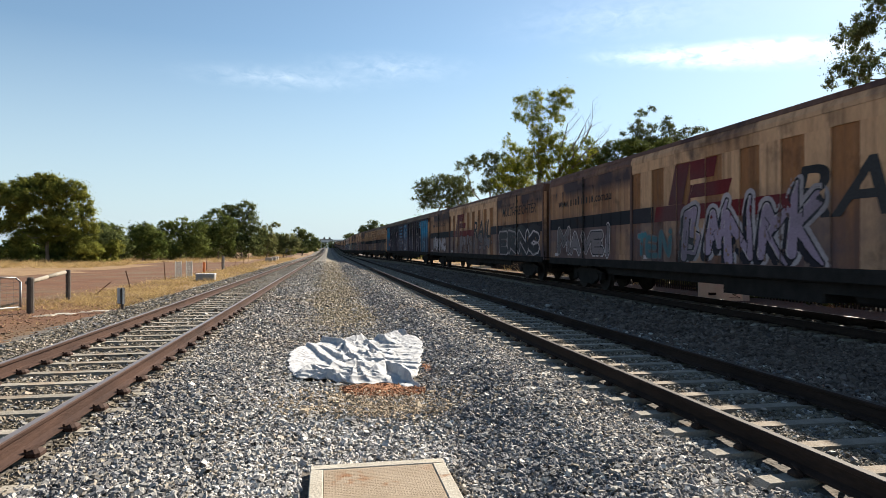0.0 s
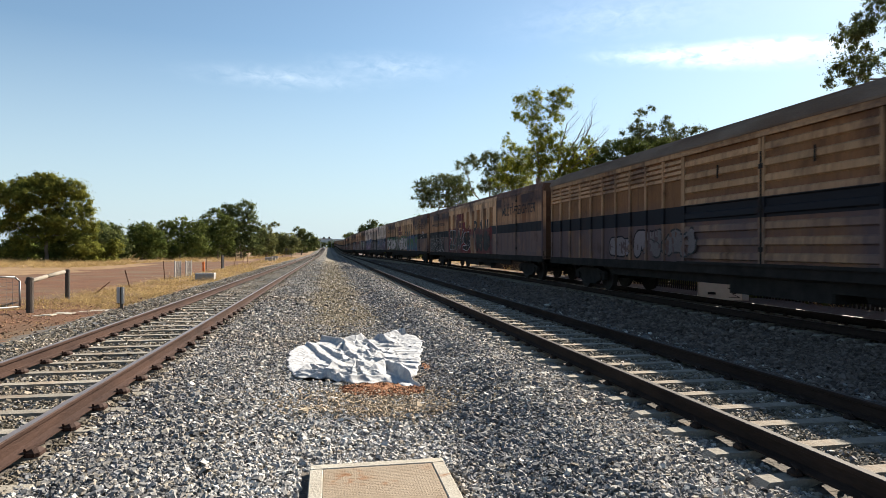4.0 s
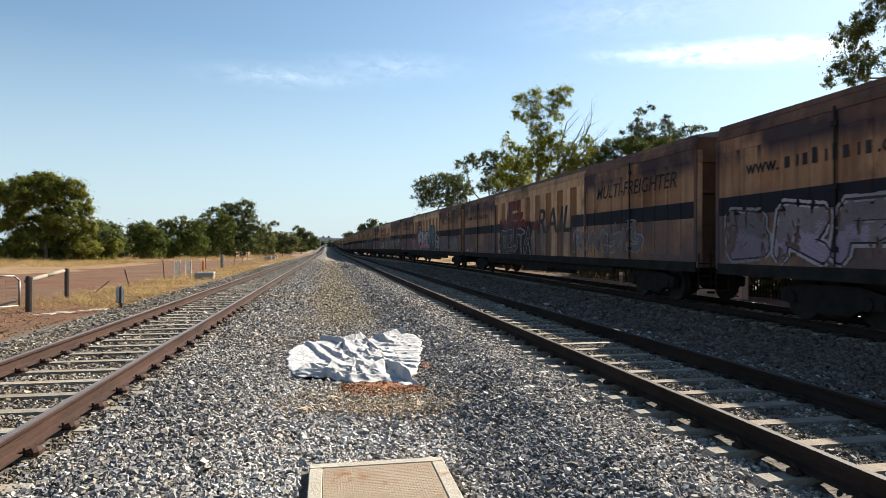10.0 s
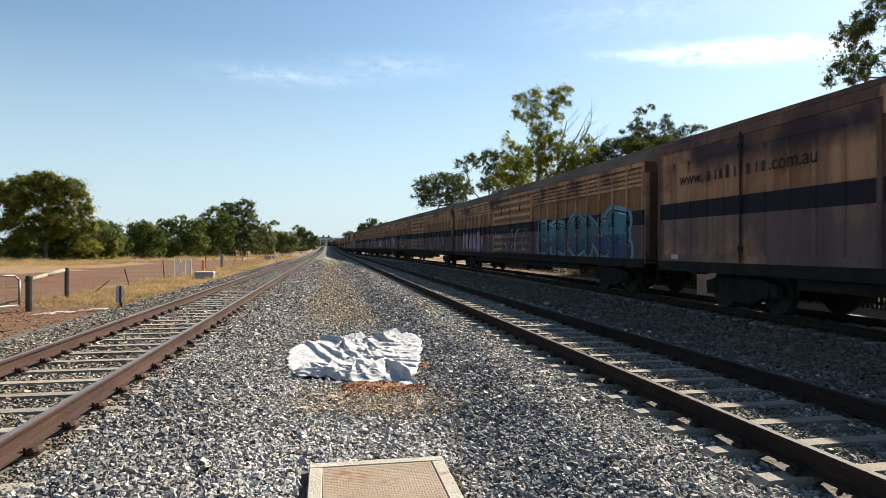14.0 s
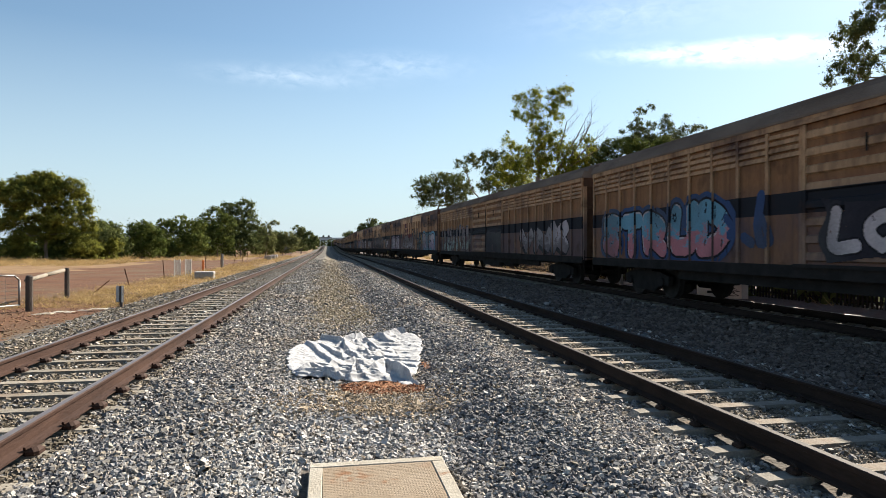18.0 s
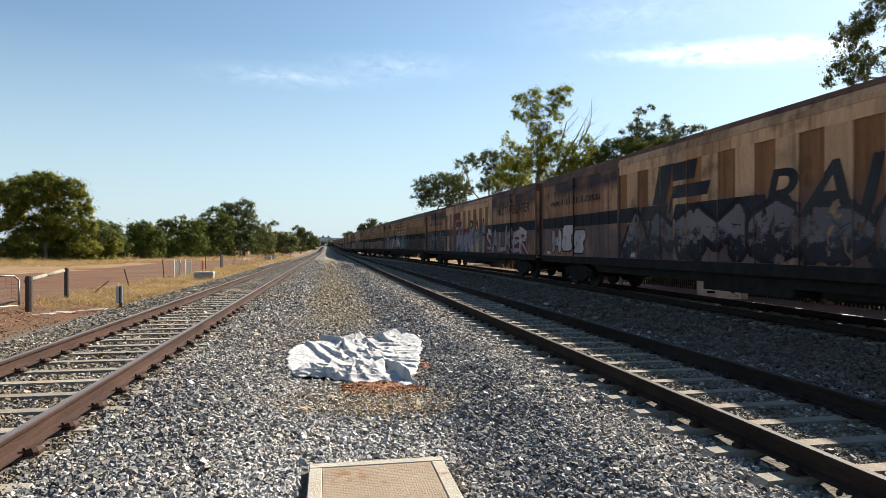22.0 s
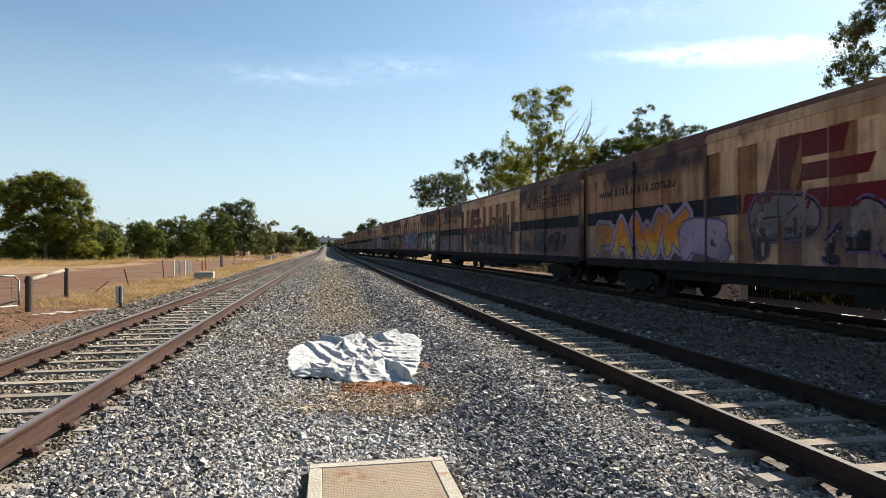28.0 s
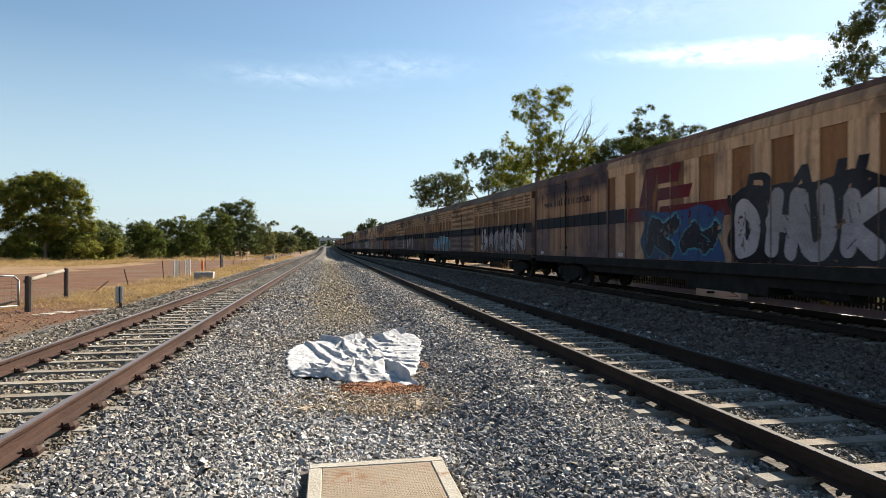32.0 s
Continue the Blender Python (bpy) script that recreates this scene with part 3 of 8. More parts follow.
def make_trees():
    far, near = "trees beyond the dirt road", "trees by the railway"
    tree("spreading_tree", -33.5, 84, [(-2.8, 9.3, 2.3, 1.0), (-4.9, 8.4, 1.5, 1.1), (-0.5, 10.0, 1.3, 0.8), (0.7, 9.2, 1.7, 1.1), (2.5, 8.7, 1.9, 1.1), (3.3, 7.5, 1.2, 1.0), (1.8, 7.0, 1.7, 1.1),
                                       (-4.6, 5.8, 1.2, 0.9), (-4.6, 4.2, 1.2, 0.7), (-2.8, 7.5, 2.0, 1.3), (-0.2, 8.0, 1.6, 1.1), (-0.9, 6.9, 1.0, 0.6), (0.6, 4.6, 1.3, 1.0), (-3.2, 8.4, 1.6, 1.0), (-5.0, 7.0, 1.3, 0.9), (-2.7, 6.1, 0.9, 0.7), (0.9, 6.0, 0.9, 0.7), (-2.8, 5.0, 1.2, 0.8), (-1.2, 4.7, 1.5, 0.9), (-1.4, 3.1, 1.7, 1.0), (2.7, 5.2, 1.9, 1.1), (1.8, 3.5, 2.0, 1.2), (4.6, 5.8, 1.0, 0.9), (3.9, 4.1, 1.1, 1.1), (3.5, 2.2, 1.4, 1.2)],
         5, M_LEAF_TOP, "broad spreading tree with dense dark olive foliage", far, 0.12, 0.8, 0.6, 0.36, 0.3, 0.75, full=1.7)
    for i, (x, y, h, w) in enumerate(((-35.8, 83, 2.6, 4.0), (-32.0, 85, 2.9, 6.0), (-29.9, 86.5, 3.0, 4.6), (-38.6, 80, 1.9, 3.4), (-28.4, 90, 3.0, 5.0), (-41, 92, 3.0, 7.0))):
        tree("shrub", x, y, clumps(h, w, 200 + i, -0.15, 9), 200 + i, M_LEAF if i % 2 else M_LEAF_TOP, "low dark shrub under the spreading tree", far, 0.14, 0.6, 0.5, 0.1)
    bush = "dense dark green bushy tree at the road's edge"
    tree("bushy_tree", -31.5, 99, [(-1.7, 3.2, 1.8, 1.9), (0.0, 3.0, 2.0, 1.6), (1.2, 4.2, 0.9, 0.8), (-1.5, 4.9, 0.9, 0.7), (1.9, 2.0, 1.8, 1.4), (-0.8, 1.2, 2.8, 1.3), (-3.6, 2.2, 2.0, 2.0)], 20, M_LEAF_GREY, bush, far, 0.15, 0.5, 0.55, 0.15)
    tree("bushy_tree", -28.2, 104, [(-1.0, 4.0, 1.3, 1.2), (0.7, 4.4, 1.5, 1.1), (0.0, 2.6, 2.4, 1.4), (2.0, 2.9, 1.3, 1.5), (0.6, 1.2, 2.4, 1.2)], 21, M_LEAF_BRIGHT, "fresh green bushy tree at the road's edge", far, 0.15, 0.5, 0.55, 0.15)
    tree("bushy_tree", -24.4, 112, [(-2.0, 5.2, 1.8, 1.2), (0.2, 5.5, 2.1, 1.2), (2.4, 4.9, 1.9, 1.3), (-0.5, 3.2, 3.4, 1.6), (2.4, 2.6, 2.4, 1.4), (-2.4, 1.8, 2.4, 1.4), (0.6, 1.2, 2.8, 1.2)], 22, M_LEAF, bush, far, 0.16, 0.5, 0.6, 0.15)
    tree("bushy_tree", -20.0, 122, [(-2.0, 6.0, 1.8, 1.7), (-0.5, 8.0, 1.4, 1.1), (-1.3, 3.2, 2.6, 1.9), (1.0, 5.6, 2.1, 1.9), (0.5, 2.4, 2.6, 1.6)], 23, M_LEAF, bush, far, 0.17, 0.5, 0.62, 0.15)
    tree("bushy_tree", -16.8, 128, [(-2.1, 9.2, 1.8, 1.1), (0.7, 9.8, 2.0, 1.1), (-0.7, 7.4, 2.8, 1.6), (1.6, 7.3, 1.7, 1.8), (-0.5, 4.9, 3.3, 2.0), (2.2, 4.0, 2.0, 1.9), (0.2, 2.4, 3.4, 1.7), (2.4, 1.8, 2.0, 1.5)], 24, M_LEAF_GREY, "tall grey-green tree beside the dirt road", far, 0.18, 0.5, 0.65, 0.15)
    tree("bushy_tree", -12.6, 135, [(0.2, 6.1, 1.1, 0.8), (1.6, 6.8, 0.9, 0.5), (-0.9, 4.2, 1.3, 1.4), (0.7, 3.8, 1.5, 1.3), (-0.3, 1.9, 1.8, 1.3)], 25, M_LEAF_SUNNY, "small airy grey-green tree beside the road", far, 0.18, 0.6, 0.55, 0.3)
    tree("bushy_tree", -10.3, 150, [(-0.6, 3.7, 1.8, 1.2), (1.3, 3.8, 1.7, 1.3), (2.6, 3.2, 1.3, 1.1), (0.6, 1.9, 2.8, 1.4)], 26, M_LEAF_SUNNY, "bushy grey-green tree beside the line", far, 0.2, 0.6, 0.6, 0.2)
    tree("bushy_tree", -7.8, 190, [(-0.8, 7.4, 1.3, 1.0), (0.6, 6.3, 1.7, 1.2), (-0.5, 4.4, 2.3, 1.7), (2.6, 5.3, 1.5, 1.1), (3.9, 4.0, 1.3, 1.1), (1.6, 2.6, 3.2, 1.7)], 27, M_LEAF_GREY, "distant grey-green tree beside the line", "distant trees", 0.26, 0.6, 0.8, 0.2)
    for i, (x, y, h, w) in enumerate(((-38, 118, 6.0, 10), (-32, 126, 6.0, 11), (-46, 116, 6.5, 10), (-26, 134, 6.5, 11), (-34, 108, 3.6, 7), (-21, 142, 8.0, 10), (-14.5, 146, 6.0, 7), (-17.5, 172, 5.6, 9), (-13.5, 205, 4.6, 8), (-9.6, 250, 5.4, 8), (-16, 262, 6, 12), (-8.6, 320, 7.5, 8), (-24, 300, 8, 16))):
        tree("bushy_tree", x, y, clumps(h, w, 320 + i), 320 + i, (M_LEAF, M_LEAF_GREY)[i % 2], "grey-green bushy tree in the row beyond the road", far if y < 160 else "distant trees", 0.17 + 0.0011 * max(0, y - 100), 0.36, 0.6 + 0.004 * max(0, y - 100), 0.15, twigs=2)
    for i in range(12):
        tree("bushy_tree", -46 + 8 * i, 540 + 13 * (i % 3), clumps(5 + 2.5 * (i % 4 == 1), 14, 260 + i, -0.2, 9), 260 + i, M_LEAF_GREY, "distant grey-green tree on the horizon", "distant trees", 0.5, 0.4, 1.3, 0.1, twigs=1)
    tree("gum_tree", 24.4, 71.5, [(-2.1, 18.9, 0.9, 0.7), (-0.3, 19.9, 0.8, 0.6), (-2.4, 17.6, 0.7, 0.6), (-0.4, 18.4, 0.9, 0.7), (1.3, 19.5, 0.7, 0.6), (3.3, 20.3, 1.0, 0.6), (2.7, 18.9, 1.1, 0.8), (1.4, 17.8, 0.8, 0.7),
                                  (2.9, 17.4, 0.7, 0.6), (-0.6, 16.4, 0.9, 1.2), (0.7, 15.7, 0.6, 0.8), (-0.3, 14.3, 1.1, 1.2), (-1.3, 17.2, 0.6, 0.6), (0.2, 12.4, 1.2, 1.2)],
         61, M_LEAF_OLIVE, "tall sparse gum tree with yellow-green foliage and pale trunk", near, 0.085, 0.4, 0.34, 0.5, 0.9, 1.1, 9, full=1.75)
    tree("gum_tree", 26.8, 72, [(-0.9, 14.2, 1.2, 1.0), (0.3, 14.9, 1.0, 0.8), (0.0, 12.9, 1.4, 1.1), (1.7, 13.4, 1.1, 0.9), (-1.0, 11.7, 1.5, 1.0), (1.7, 11.5, 1.7, 1.0), (3.4, 14.0, 0.9, 1.0), (3.7, 12.5, 1.2, 0.9), (0.7, 10.2, 2.0, 0.8), (-2.8, 11.0, 1.4, 1.2)],
         62, M_LEAF_OLIVE, "half-bare gum tree with dead upper branches", near, 0.095, 0.42, 0.4, 0.5, 0.8, 1.0, 7,
         ((0.3, 11.0, 0.55, 1.0, 6.4), (0.8, 11.4, 0.75, 0.9, 6.6), (1.2, 11.0, 0.95, 0.9, 5.8), (0.2, 12.0, 0.25, 1.0, 5.2), (1.6, 11.4, 0.9, 0.6, 4.6)))
    dark = "dark green gum tree standing behind the train"
    tree("gum_tree", 20.2, 118, [(-2.0, 13.4, 2.2, 1.6), (2.9, 13.9, 3.0, 1.5), (0.3, 12.4, 2.8, 1.4), (5.8, 12.8, 2.0, 1.4), (3.9, 11.9, 2.4, 1.3), (0.4, 14.7, 1.8, 1.0), (-2.8, 11.8, 1.6, 1.1), (0.6, 10.6, 2.6, 1.2), (4.4, 10.4, 2.2, 1.2), (-1.8, 10.4, 1.4, 1.0), (3.4, 14.9, 2.0, 0.8)], 65, M_LEAF_GREY, "umbrella-shaped grey-green gum behind the train", near, 0.14, 0.44, 0.52, 0.6, 0.6, 0.9, 7, full=1.15)
    tree("gum_tree", 23.6, 92, [(-4.2, 14.1, 0.9, 0.7), (-2.6, 14.9, 1.3, 0.8), (-1.5, 14.3, 0.8, 0.6), (-3.2, 13.2, 0.5, 0.4)], 63, M_LEAF_GREY, "thin leaning gum tree with a small tufted crown", near, 0.11, 0.5, 0.42, 0.55, 0.6, 0.9, 5, stem=0.6)
    tree("gum_tree", 24.3, 90, [(-0.8, 14.9, 1.5, 1.1), (0.8, 15.3, 1.1, 0.9), (-0.4, 12.9, 1.7, 1.1), (-1.2, 10.9, 1.6, 1.3), (2.1, 13.4, 1.6, 1.3), (1.6, 11.0, 1.8, 1.3)], 64, M_LEAF_GREY, dark, near, 0.11, 0.5, 0.5, 0.5, 0.5, 0.9)
    tree("gum_tree", 24.8, 82, [(-0.9, 16.9, 0.4, 0.5), (-1.5, 15.7, 0.7, 0.5), (-0.4, 15.3, 0.7, 0.6), (0.6, 14.5, 1.6, 1.0), (-0.6, 12.9, 1.5, 1.2), (1.2, 12.5, 1.5, 1.5), (-1.5, 10.9, 1.7, 0.9), (1.0, 10.6, 1.8, 1.0)], 66, M_LEAF_OLIVE, "loose olive gum tree behind the train", near, 0.1, 0.42, 0.42, 0.5, 0.8, 1.0, 7)
    tree("gum_tree", 34.7, 74, [(-2.2, 13.2, 1.3, 1.1), (-0.9, 14.1, 1.3, 0.8), (0.7, 14.6, 1.1, 0.8), (0.4, 13.3, 1.5, 1.0), (2.2, 14.6, 1.3, 0.8), (-1.1, 12.2, 1.7, 1.0), (2.2, 13.3, 1.7, 1.0), (4.2, 14.0, 1.5, 0.9), (6.0, 14.3, 1.6, 0.9), (-3.6, 12.0, 1.5, 1.1)], 300, M_LEAF_BRIGHT, "dense green tree behind the train", near, 0.12, 0.55, 0.5, 0.4, 0.2)
    tree("gum_tree", 40.4, 78, [(0.1, 19.8, 0.8, 0.6), (1.4, 20.1, 0.5, 0.35), (0.6, 18.5, 0.8, 0.7), (-0.8, 17.6, 0.7, 0.4), (-1.6, 17.2, 0.4, 0.3), (0.0, 17.0, 1.2, 0.7), (1.4, 17.5, 0.8, 0.7), (0.4, 15.4, 2.2, 1.1), (-2.0, 15.4, 1.4, 0.8), (2.6, 15.8, 1.6, 1.0)], 69, M_LEAF_GREY, "dark gum tree with airy upper tufts", near, 0.09, 0.42, 0.36, 0.6, 0.7, 1.0, 8)
    tree("gum_tree", 45.9, 80, [(0.2, 19.7, 0.6, 0.5), (-0.4, 18.5, 0.9, 0.7), (0.7, 18.4, 0.6, 0.8), (0.0, 17.0, 1.4, 0.8), (2.0, 17.7, 1.2, 0.6), (3.5, 18.0, 0.8, 0.4), (4.6, 18.0, 0.4, 0.3), (-1.6, 16.2, 1.5, 0.7), (2.4, 16.7, 1.9, 0.7), (5.0, 16.8, 1.6, 0.6)], 70, M_LEAF_GREY, "dark gum tree with airy upper tufts", near, 0.09, 0.42, 0.36, 0.6, 0.7, 1.0, 8)
    for i, (x, y, h, w) in enumerate(((30.5, 76, 12.5, 7), (43, 84, 15.5, 9), (50, 84, 16, 9), (38, 90, 14.5, 10))):
        tree("gum_tree", x, y, clumps(h, w, 340 + i, 0.25, 11), 340 + i, (M_LEAF_GREY, M_LEAF)[i % 2], dark, near, 0.13, 0.5, 0.55, 0.3)
    tree("gum_tree", 36.2, 33, [(-4.2, 15.0, 0.8, 0.8), (-4.4, 12.3, 0.7, 0.6), (-4.0, 13.4, 0.7, 0.7), (-3.2, 12.9, 0.8, 0.8), (-5.0, 14.7, 0.6, 0.5), (-4.8, 15.6, 0.55, 0.5), (-5.6, 14.4, 0.5, 0.28), (-4.6, 14.8, 0.6, 0.4), (-3.8, 16.4, 0.6, 0.6), (-3.8, 15.2, 0.6, 0.45), (-2.8, 16.1, 0.8, 0.8), (-3.0, 14.7, 0.65, 0.5), (-4.5, 13.8, 0.45, 0.35), (-3.6, 13.5, 0.65, 0.45),
                                (-5.0, 12.8, 0.5, 0.35), (-5.5, 12.0, 0.4, 0.42), (-5.0, 11.7, 0.4, 0.25), (-4.5, 12.4, 0.45, 0.4), (-3.6, 12.4, 0.6, 0.4), (-2.6, 13.2, 0.8, 0.7), (-2.5, 12.1, 0.6, 0.4), (-1.6, 15.4, 0.9, 0.8), (-1.4, 13.5, 0.9, 0.8), (-2.4, 17.4, 1.2, 0.8), (0.6, 17.0, 1.6, 1.1), (1.4, 14.4, 1.6, 1.2)],
         72, M_LEAF_GREY, "large overhanging gum tree near the train", near, 0.075, 0.46, 0.3, 0.5, 1.2, 1.1, 9)
    for i, (x, y, h, w) in enumerate(((14.0, 258, 11.6, 9), (19.2, 258, 13.2, 11), (23.8, 260, 12.4, 9), (9.0, 270, 8.0, 7), (30, 240, 12, 12), (28, 190, 11, 12), (27, 160, 11, 10), (12.5, 384, 10, 10))):
        tree("gum_tree", x, y, clumps(h, w, 80 + i, 0.15, 11), 80 + i, M_LEAF_GREY, "distant dark green tree behind the train", "distant trees", 0.27, 0.5, 0.85, 0.2, twigs=1)


# ---- the left side: fence, posts, boxes, grass ----
M_WOODDARK = surface("dark_weathered_timber", (0.05, 0.04, 0.034), (0.10, 0.08, 0.065), 3.0, 0.9, 0.5, stretch=(4, 4, 0.4))
M_LOG = surface("bleached_log", (0.18, 0.155, 0.12), (0.25, 0.22, 0.175), 3.0, 0.85, 0.4, stretch=(2, 0.4, 2))
M_PIPE = surface("galvanised_pipe", (0.22, 0.21, 0.195), (0.32, 0.31, 0.29), 6.0, 0.5, 0.1, metal=0.5)
M_RUST = surface("rusted_steel", (0.11, 0.05, 0.03), (0.19, 0.10, 0.06), 8.0, 0.85, 0.3)
M_WHITE = surface("dusty_white_paint", (0.36, 0.35, 0.33), (0.44, 0.425, 0.40), 4.0, 0.7, 0.2, spot=(0.45, 0.36, 0.27), spot_at=0.66)
M_CONC = surface("pale_concrete", (0.26, 0.25, 0.23), (0.32, 0.31, 0.29), 4.0, 0.9, 0.4)
M_ORANGE = surface("orange_plastic", (0.75, 0.18, 0.04), (0.85, 0.25, 0.07), 5.0, 0.5, 0.1)
M_CLOD = surface("red_brown_clods", (0.13, 0.065, 0.035), (0.22, 0.14, 0.09), 2.0, 0.95, 0.3, by="island", spread=0.4)
M_STRAW = leaf_material("dry_straw_grass", (0.30, 0.205, 0.09), (0.46, 0.335, 0.16))


def post(x, y, h, r, mat, label, name="fence_post", lean=(0, 0), group="fence posts"):
    g = Geo()
    g.tube((0, 0, -0.3), (lean[0], lean[1], h - 0.03), r, r * 0.95, 10)
    g.tube((lean[0], lean[1], h - 0.03), (lean[0], lean[1], h), r * 0.95, r * 0.7, 10)
    ob = new(name, g.mesh(name, mat))
    ob.matrix_basis = pose(x, y, -0.16)
    return tagged(ob, label, "post", group)


def picket(x, y, h, lean, label="rusty steel star picket"):
    g = Geo()
    a = Vector((0, 0, -0.3))
    b = Vector((lean[0], lean[1], h))
    for k in range(3):
        d = Vector((math.cos(k * 2.094), math.sin(k * 2.094), 0)) * 0.028
        e = Vector((-d.y, d.x, 0)) * 0.12
        g.add([a + e, a - e, a + d - e, a + d + e, b + e, b - e, b + d - e, b + d + e], [(3, 2, 1, 0), (4, 5, 6, 7), (0, 1, 5, 4), (1, 2, 6, 5), (2, 3, 7, 6), (3, 0, 4, 7)])
    ob = new("star_picket", g.mesh("star_picket", M_RUST))
    ob.matrix_basis = pose(x, y, -0.16)
    return tagged(ob, label, "fence post", "star pickets")


def make_left():
    # gate of pipe and wire mesh, hung on a timber post
    gate = thing("field_gate", pose(-7.97, 18.6, -0.16), "galvanised pipe gate with sagging wire mesh", "gate")
    g = Geo()
    pts = [(-0.06, -0.12, 0.2), (-0.06, -0.12, 0.86), (-0.14, -0.22, 0.98), (-0.5, -0.6, 1.0), (-2.6, -2.9, 1.0)]
    for a, b in zip(pts[:-1], pts[1:]):
        g.tube(a, b, 0.024, n=8)
    g.tube(pts[0], (-2.6, -2.9, 0.1), 0.022, n=8)
    part("gate_frame", g.mesh("gate_frame", M_PIPE, smooth=True), gate, "bent galvanised pipe")
    g = Geo()
    for k in range(26):
        u = k / 25
        x, y = -0.08 - 2.5 * u, -0.14 - 2.74 * u
        g.tube((x, y, 0.16), (x, y, 0.99), 0.0035, n=4)
    for k in range(9):
        z = 0.22 + 0.09 * k
        g.tube((-0.06, -0.12, z), (-2.6, -2.9, z - 0.06), 0.0035, n=4)
    part("wire_mesh", g.mesh("wire_mesh", M_PIPE), gate, "rusty wire mesh")
    post(-7.92, 18.78, 0.97, 0.095, M_WOODDARK, "thick grey timber gate post", "gate_post")
    post(-8.78, 23.6, 1.03, 0.08, M_WOODDARK, "dark timber fence post")
    g = Geo()
    g.tube((0, 0, 0), (-0.36, 2.1, 0.07), 0.062, 0.058, 10)
    g.tube((-0.36, 2.1, 0.07), (-0.76, 4.45, 0.13), 0.058, 0.066, 10)
    ob = tagged(new("fence_rail", g.mesh("fence_rail", M_LOG, smooth=True)), "bleached log rail fixed between timber posts", "fence rail")
    ob.matrix_basis = pose(-8.06, 18.95, 0.66)
    # wire between the posts and pickets
    line = [(-8.2, 20.0), (-8.78, 23.6), (-8.75, 30.4), (-8.76, 36.7), (-8.76, 48.5), (-8.75, 61.5), (-9.05, 72), (-9.47, 92)]
    g = Geo()
    for z in (0.25, 0.5, 0.75):
        for (x0, y0), (x1, y1) in zip(line[:-1], line[1:]):
            g.tube((x0, y0, z - 0.1), ((x0 + x1) / 2, (y0 + y1) / 2, z - 0.16), 0.003, n=3)
            g.tube(((x0 + x1) / 2, (y0 + y1) / 2, z - 0.16), (x1, y1, z - 0.1), 0.003, n=3)
    tagged(new("fence_wire", g.mesh("fence_wire", M_RUST)), "slack rusty wires strung along the pickets", "fence wire")
    for x, y, h, lean in ((-9.2, 26.4, 0.45, (0.85, 0.1)), (-8.68, 30.4, 0.78, (-0.3, 0.1)), (-8.76, 36.7, 1.08, (-0.1, 0)), (-8.76, 48.5, 1.1, (0, 0)), (-8.75, 61.5, 1.15, (0.32, 0)), (-9.03, 70, 1.2, (0.2, 0)), (-9.08, 75, 1.3, (0.06, 0)), (-9.47, 92, 1.35, (0, 0)), (-9.5, 104, 1.3, (0.05, 0)), (-9.6, 118, 1.3, (0, 0))):
        picket(x, y, h, lean, "leaning rusty star picket" if abs(lean[0]) > 0.15 else "rusty steel star picket")
    # marker post by the ballast
    mk = thing("marker_post", pose(-5.69, 18.98, -0.16), "short trackside marker post with white face", "marker post")
    part("post", Geo().box(-0.085, 0.085, -0.04, 0.04, 0.2, 0.65, c=0.008).box(-0.02, 0.06, -0.03, 0.03, -0.2, 0.2).mesh("post", M_WOODDARK), mk)
    part("face_plate", Geo().box(-0.10, -0.02, -0.055, -0.041, 0.22, 0.66).box(0.03, 0.075, -0.06, -0.042, 0.2, 0.66).mesh("face_plate", M_WHITE), mk, "white weathered plate")
    # two mesh panels standing on feet
    for i, (x, y) in enumerate(((-8.75, 39.6), (-8.35, 40.6))):
        p = thing("barrier_panel", pose(x, y, -0.16, 0, 0, 79), "pale steel mesh barrier panel standing upright", "barrier", "barrier panels")
        g = Geo()
        for k in range(22):
            g.tube((-0.4 + 0.038 * k, 0, 0.1), (-0.4 + 0.038 * k, 0, 1.0), 0.006, n=4)
        for k in range(10):
            g.tube((-0.4, 0, 0.1 + 0.1 * k), (0.4, 0, 0.1 + 0.1 * k), 0.006, n=4)
        part("wire_mesh", g.mesh("wire_mesh", M_PIPE), p)
        for s in (-0.4, 0.4):
            part("leg", Geo().box(s - 0.025, s + 0.025, -0.025, 0.025, 0, 1.04).box(s - 0.02, s + 0.02, -0.28, 0.28, 0.0, 0.05).mesh("leg", M_WHITE), p)
    bx = thing("concrete_pit", pose(-6.72, 37.0, -0.16, 0, 0, 2), "low concrete cable pit with a pale lid", "cable pit")
    part("body", Geo().box(-0.5, 0.5, -0.35, 0.35, -0.1, 0.34, c=0.02).mesh("body", M_CONC), bx)
    part("lid", Geo().box(-0.5, 0.5, -0.35, 0.35, 0.342, 0.4, c=0.012).mesh("lid", M_WHITE), bx, "white lid")
    mk = thing("warning_marker", pose(-9.15, 49.6, -0.16), "bright orange marker post with a pale top", "marker post")
    part("tube", Geo().box(-0.08, 0.08, -0.05, 0.05, 0, 0.8, c=0.02).mesh("tube", M_ORANGE), mk)
    sg = thing("trackside_board", pose(-8.96, 56.5, -0.16), "grey trackside board seen from its back", "sign")
    part("board", Geo().box(0.06, 0.2, -0.015, 0.015, 0.1, 1.2, c=0.004).mesh("board", M_PIPE), sg)
    part("post", Geo().tube((0, 0.05, -0.2), (0, 0.05, 1.25), 0.055, n=8).mesh("post", M_WOODDARK), sg)
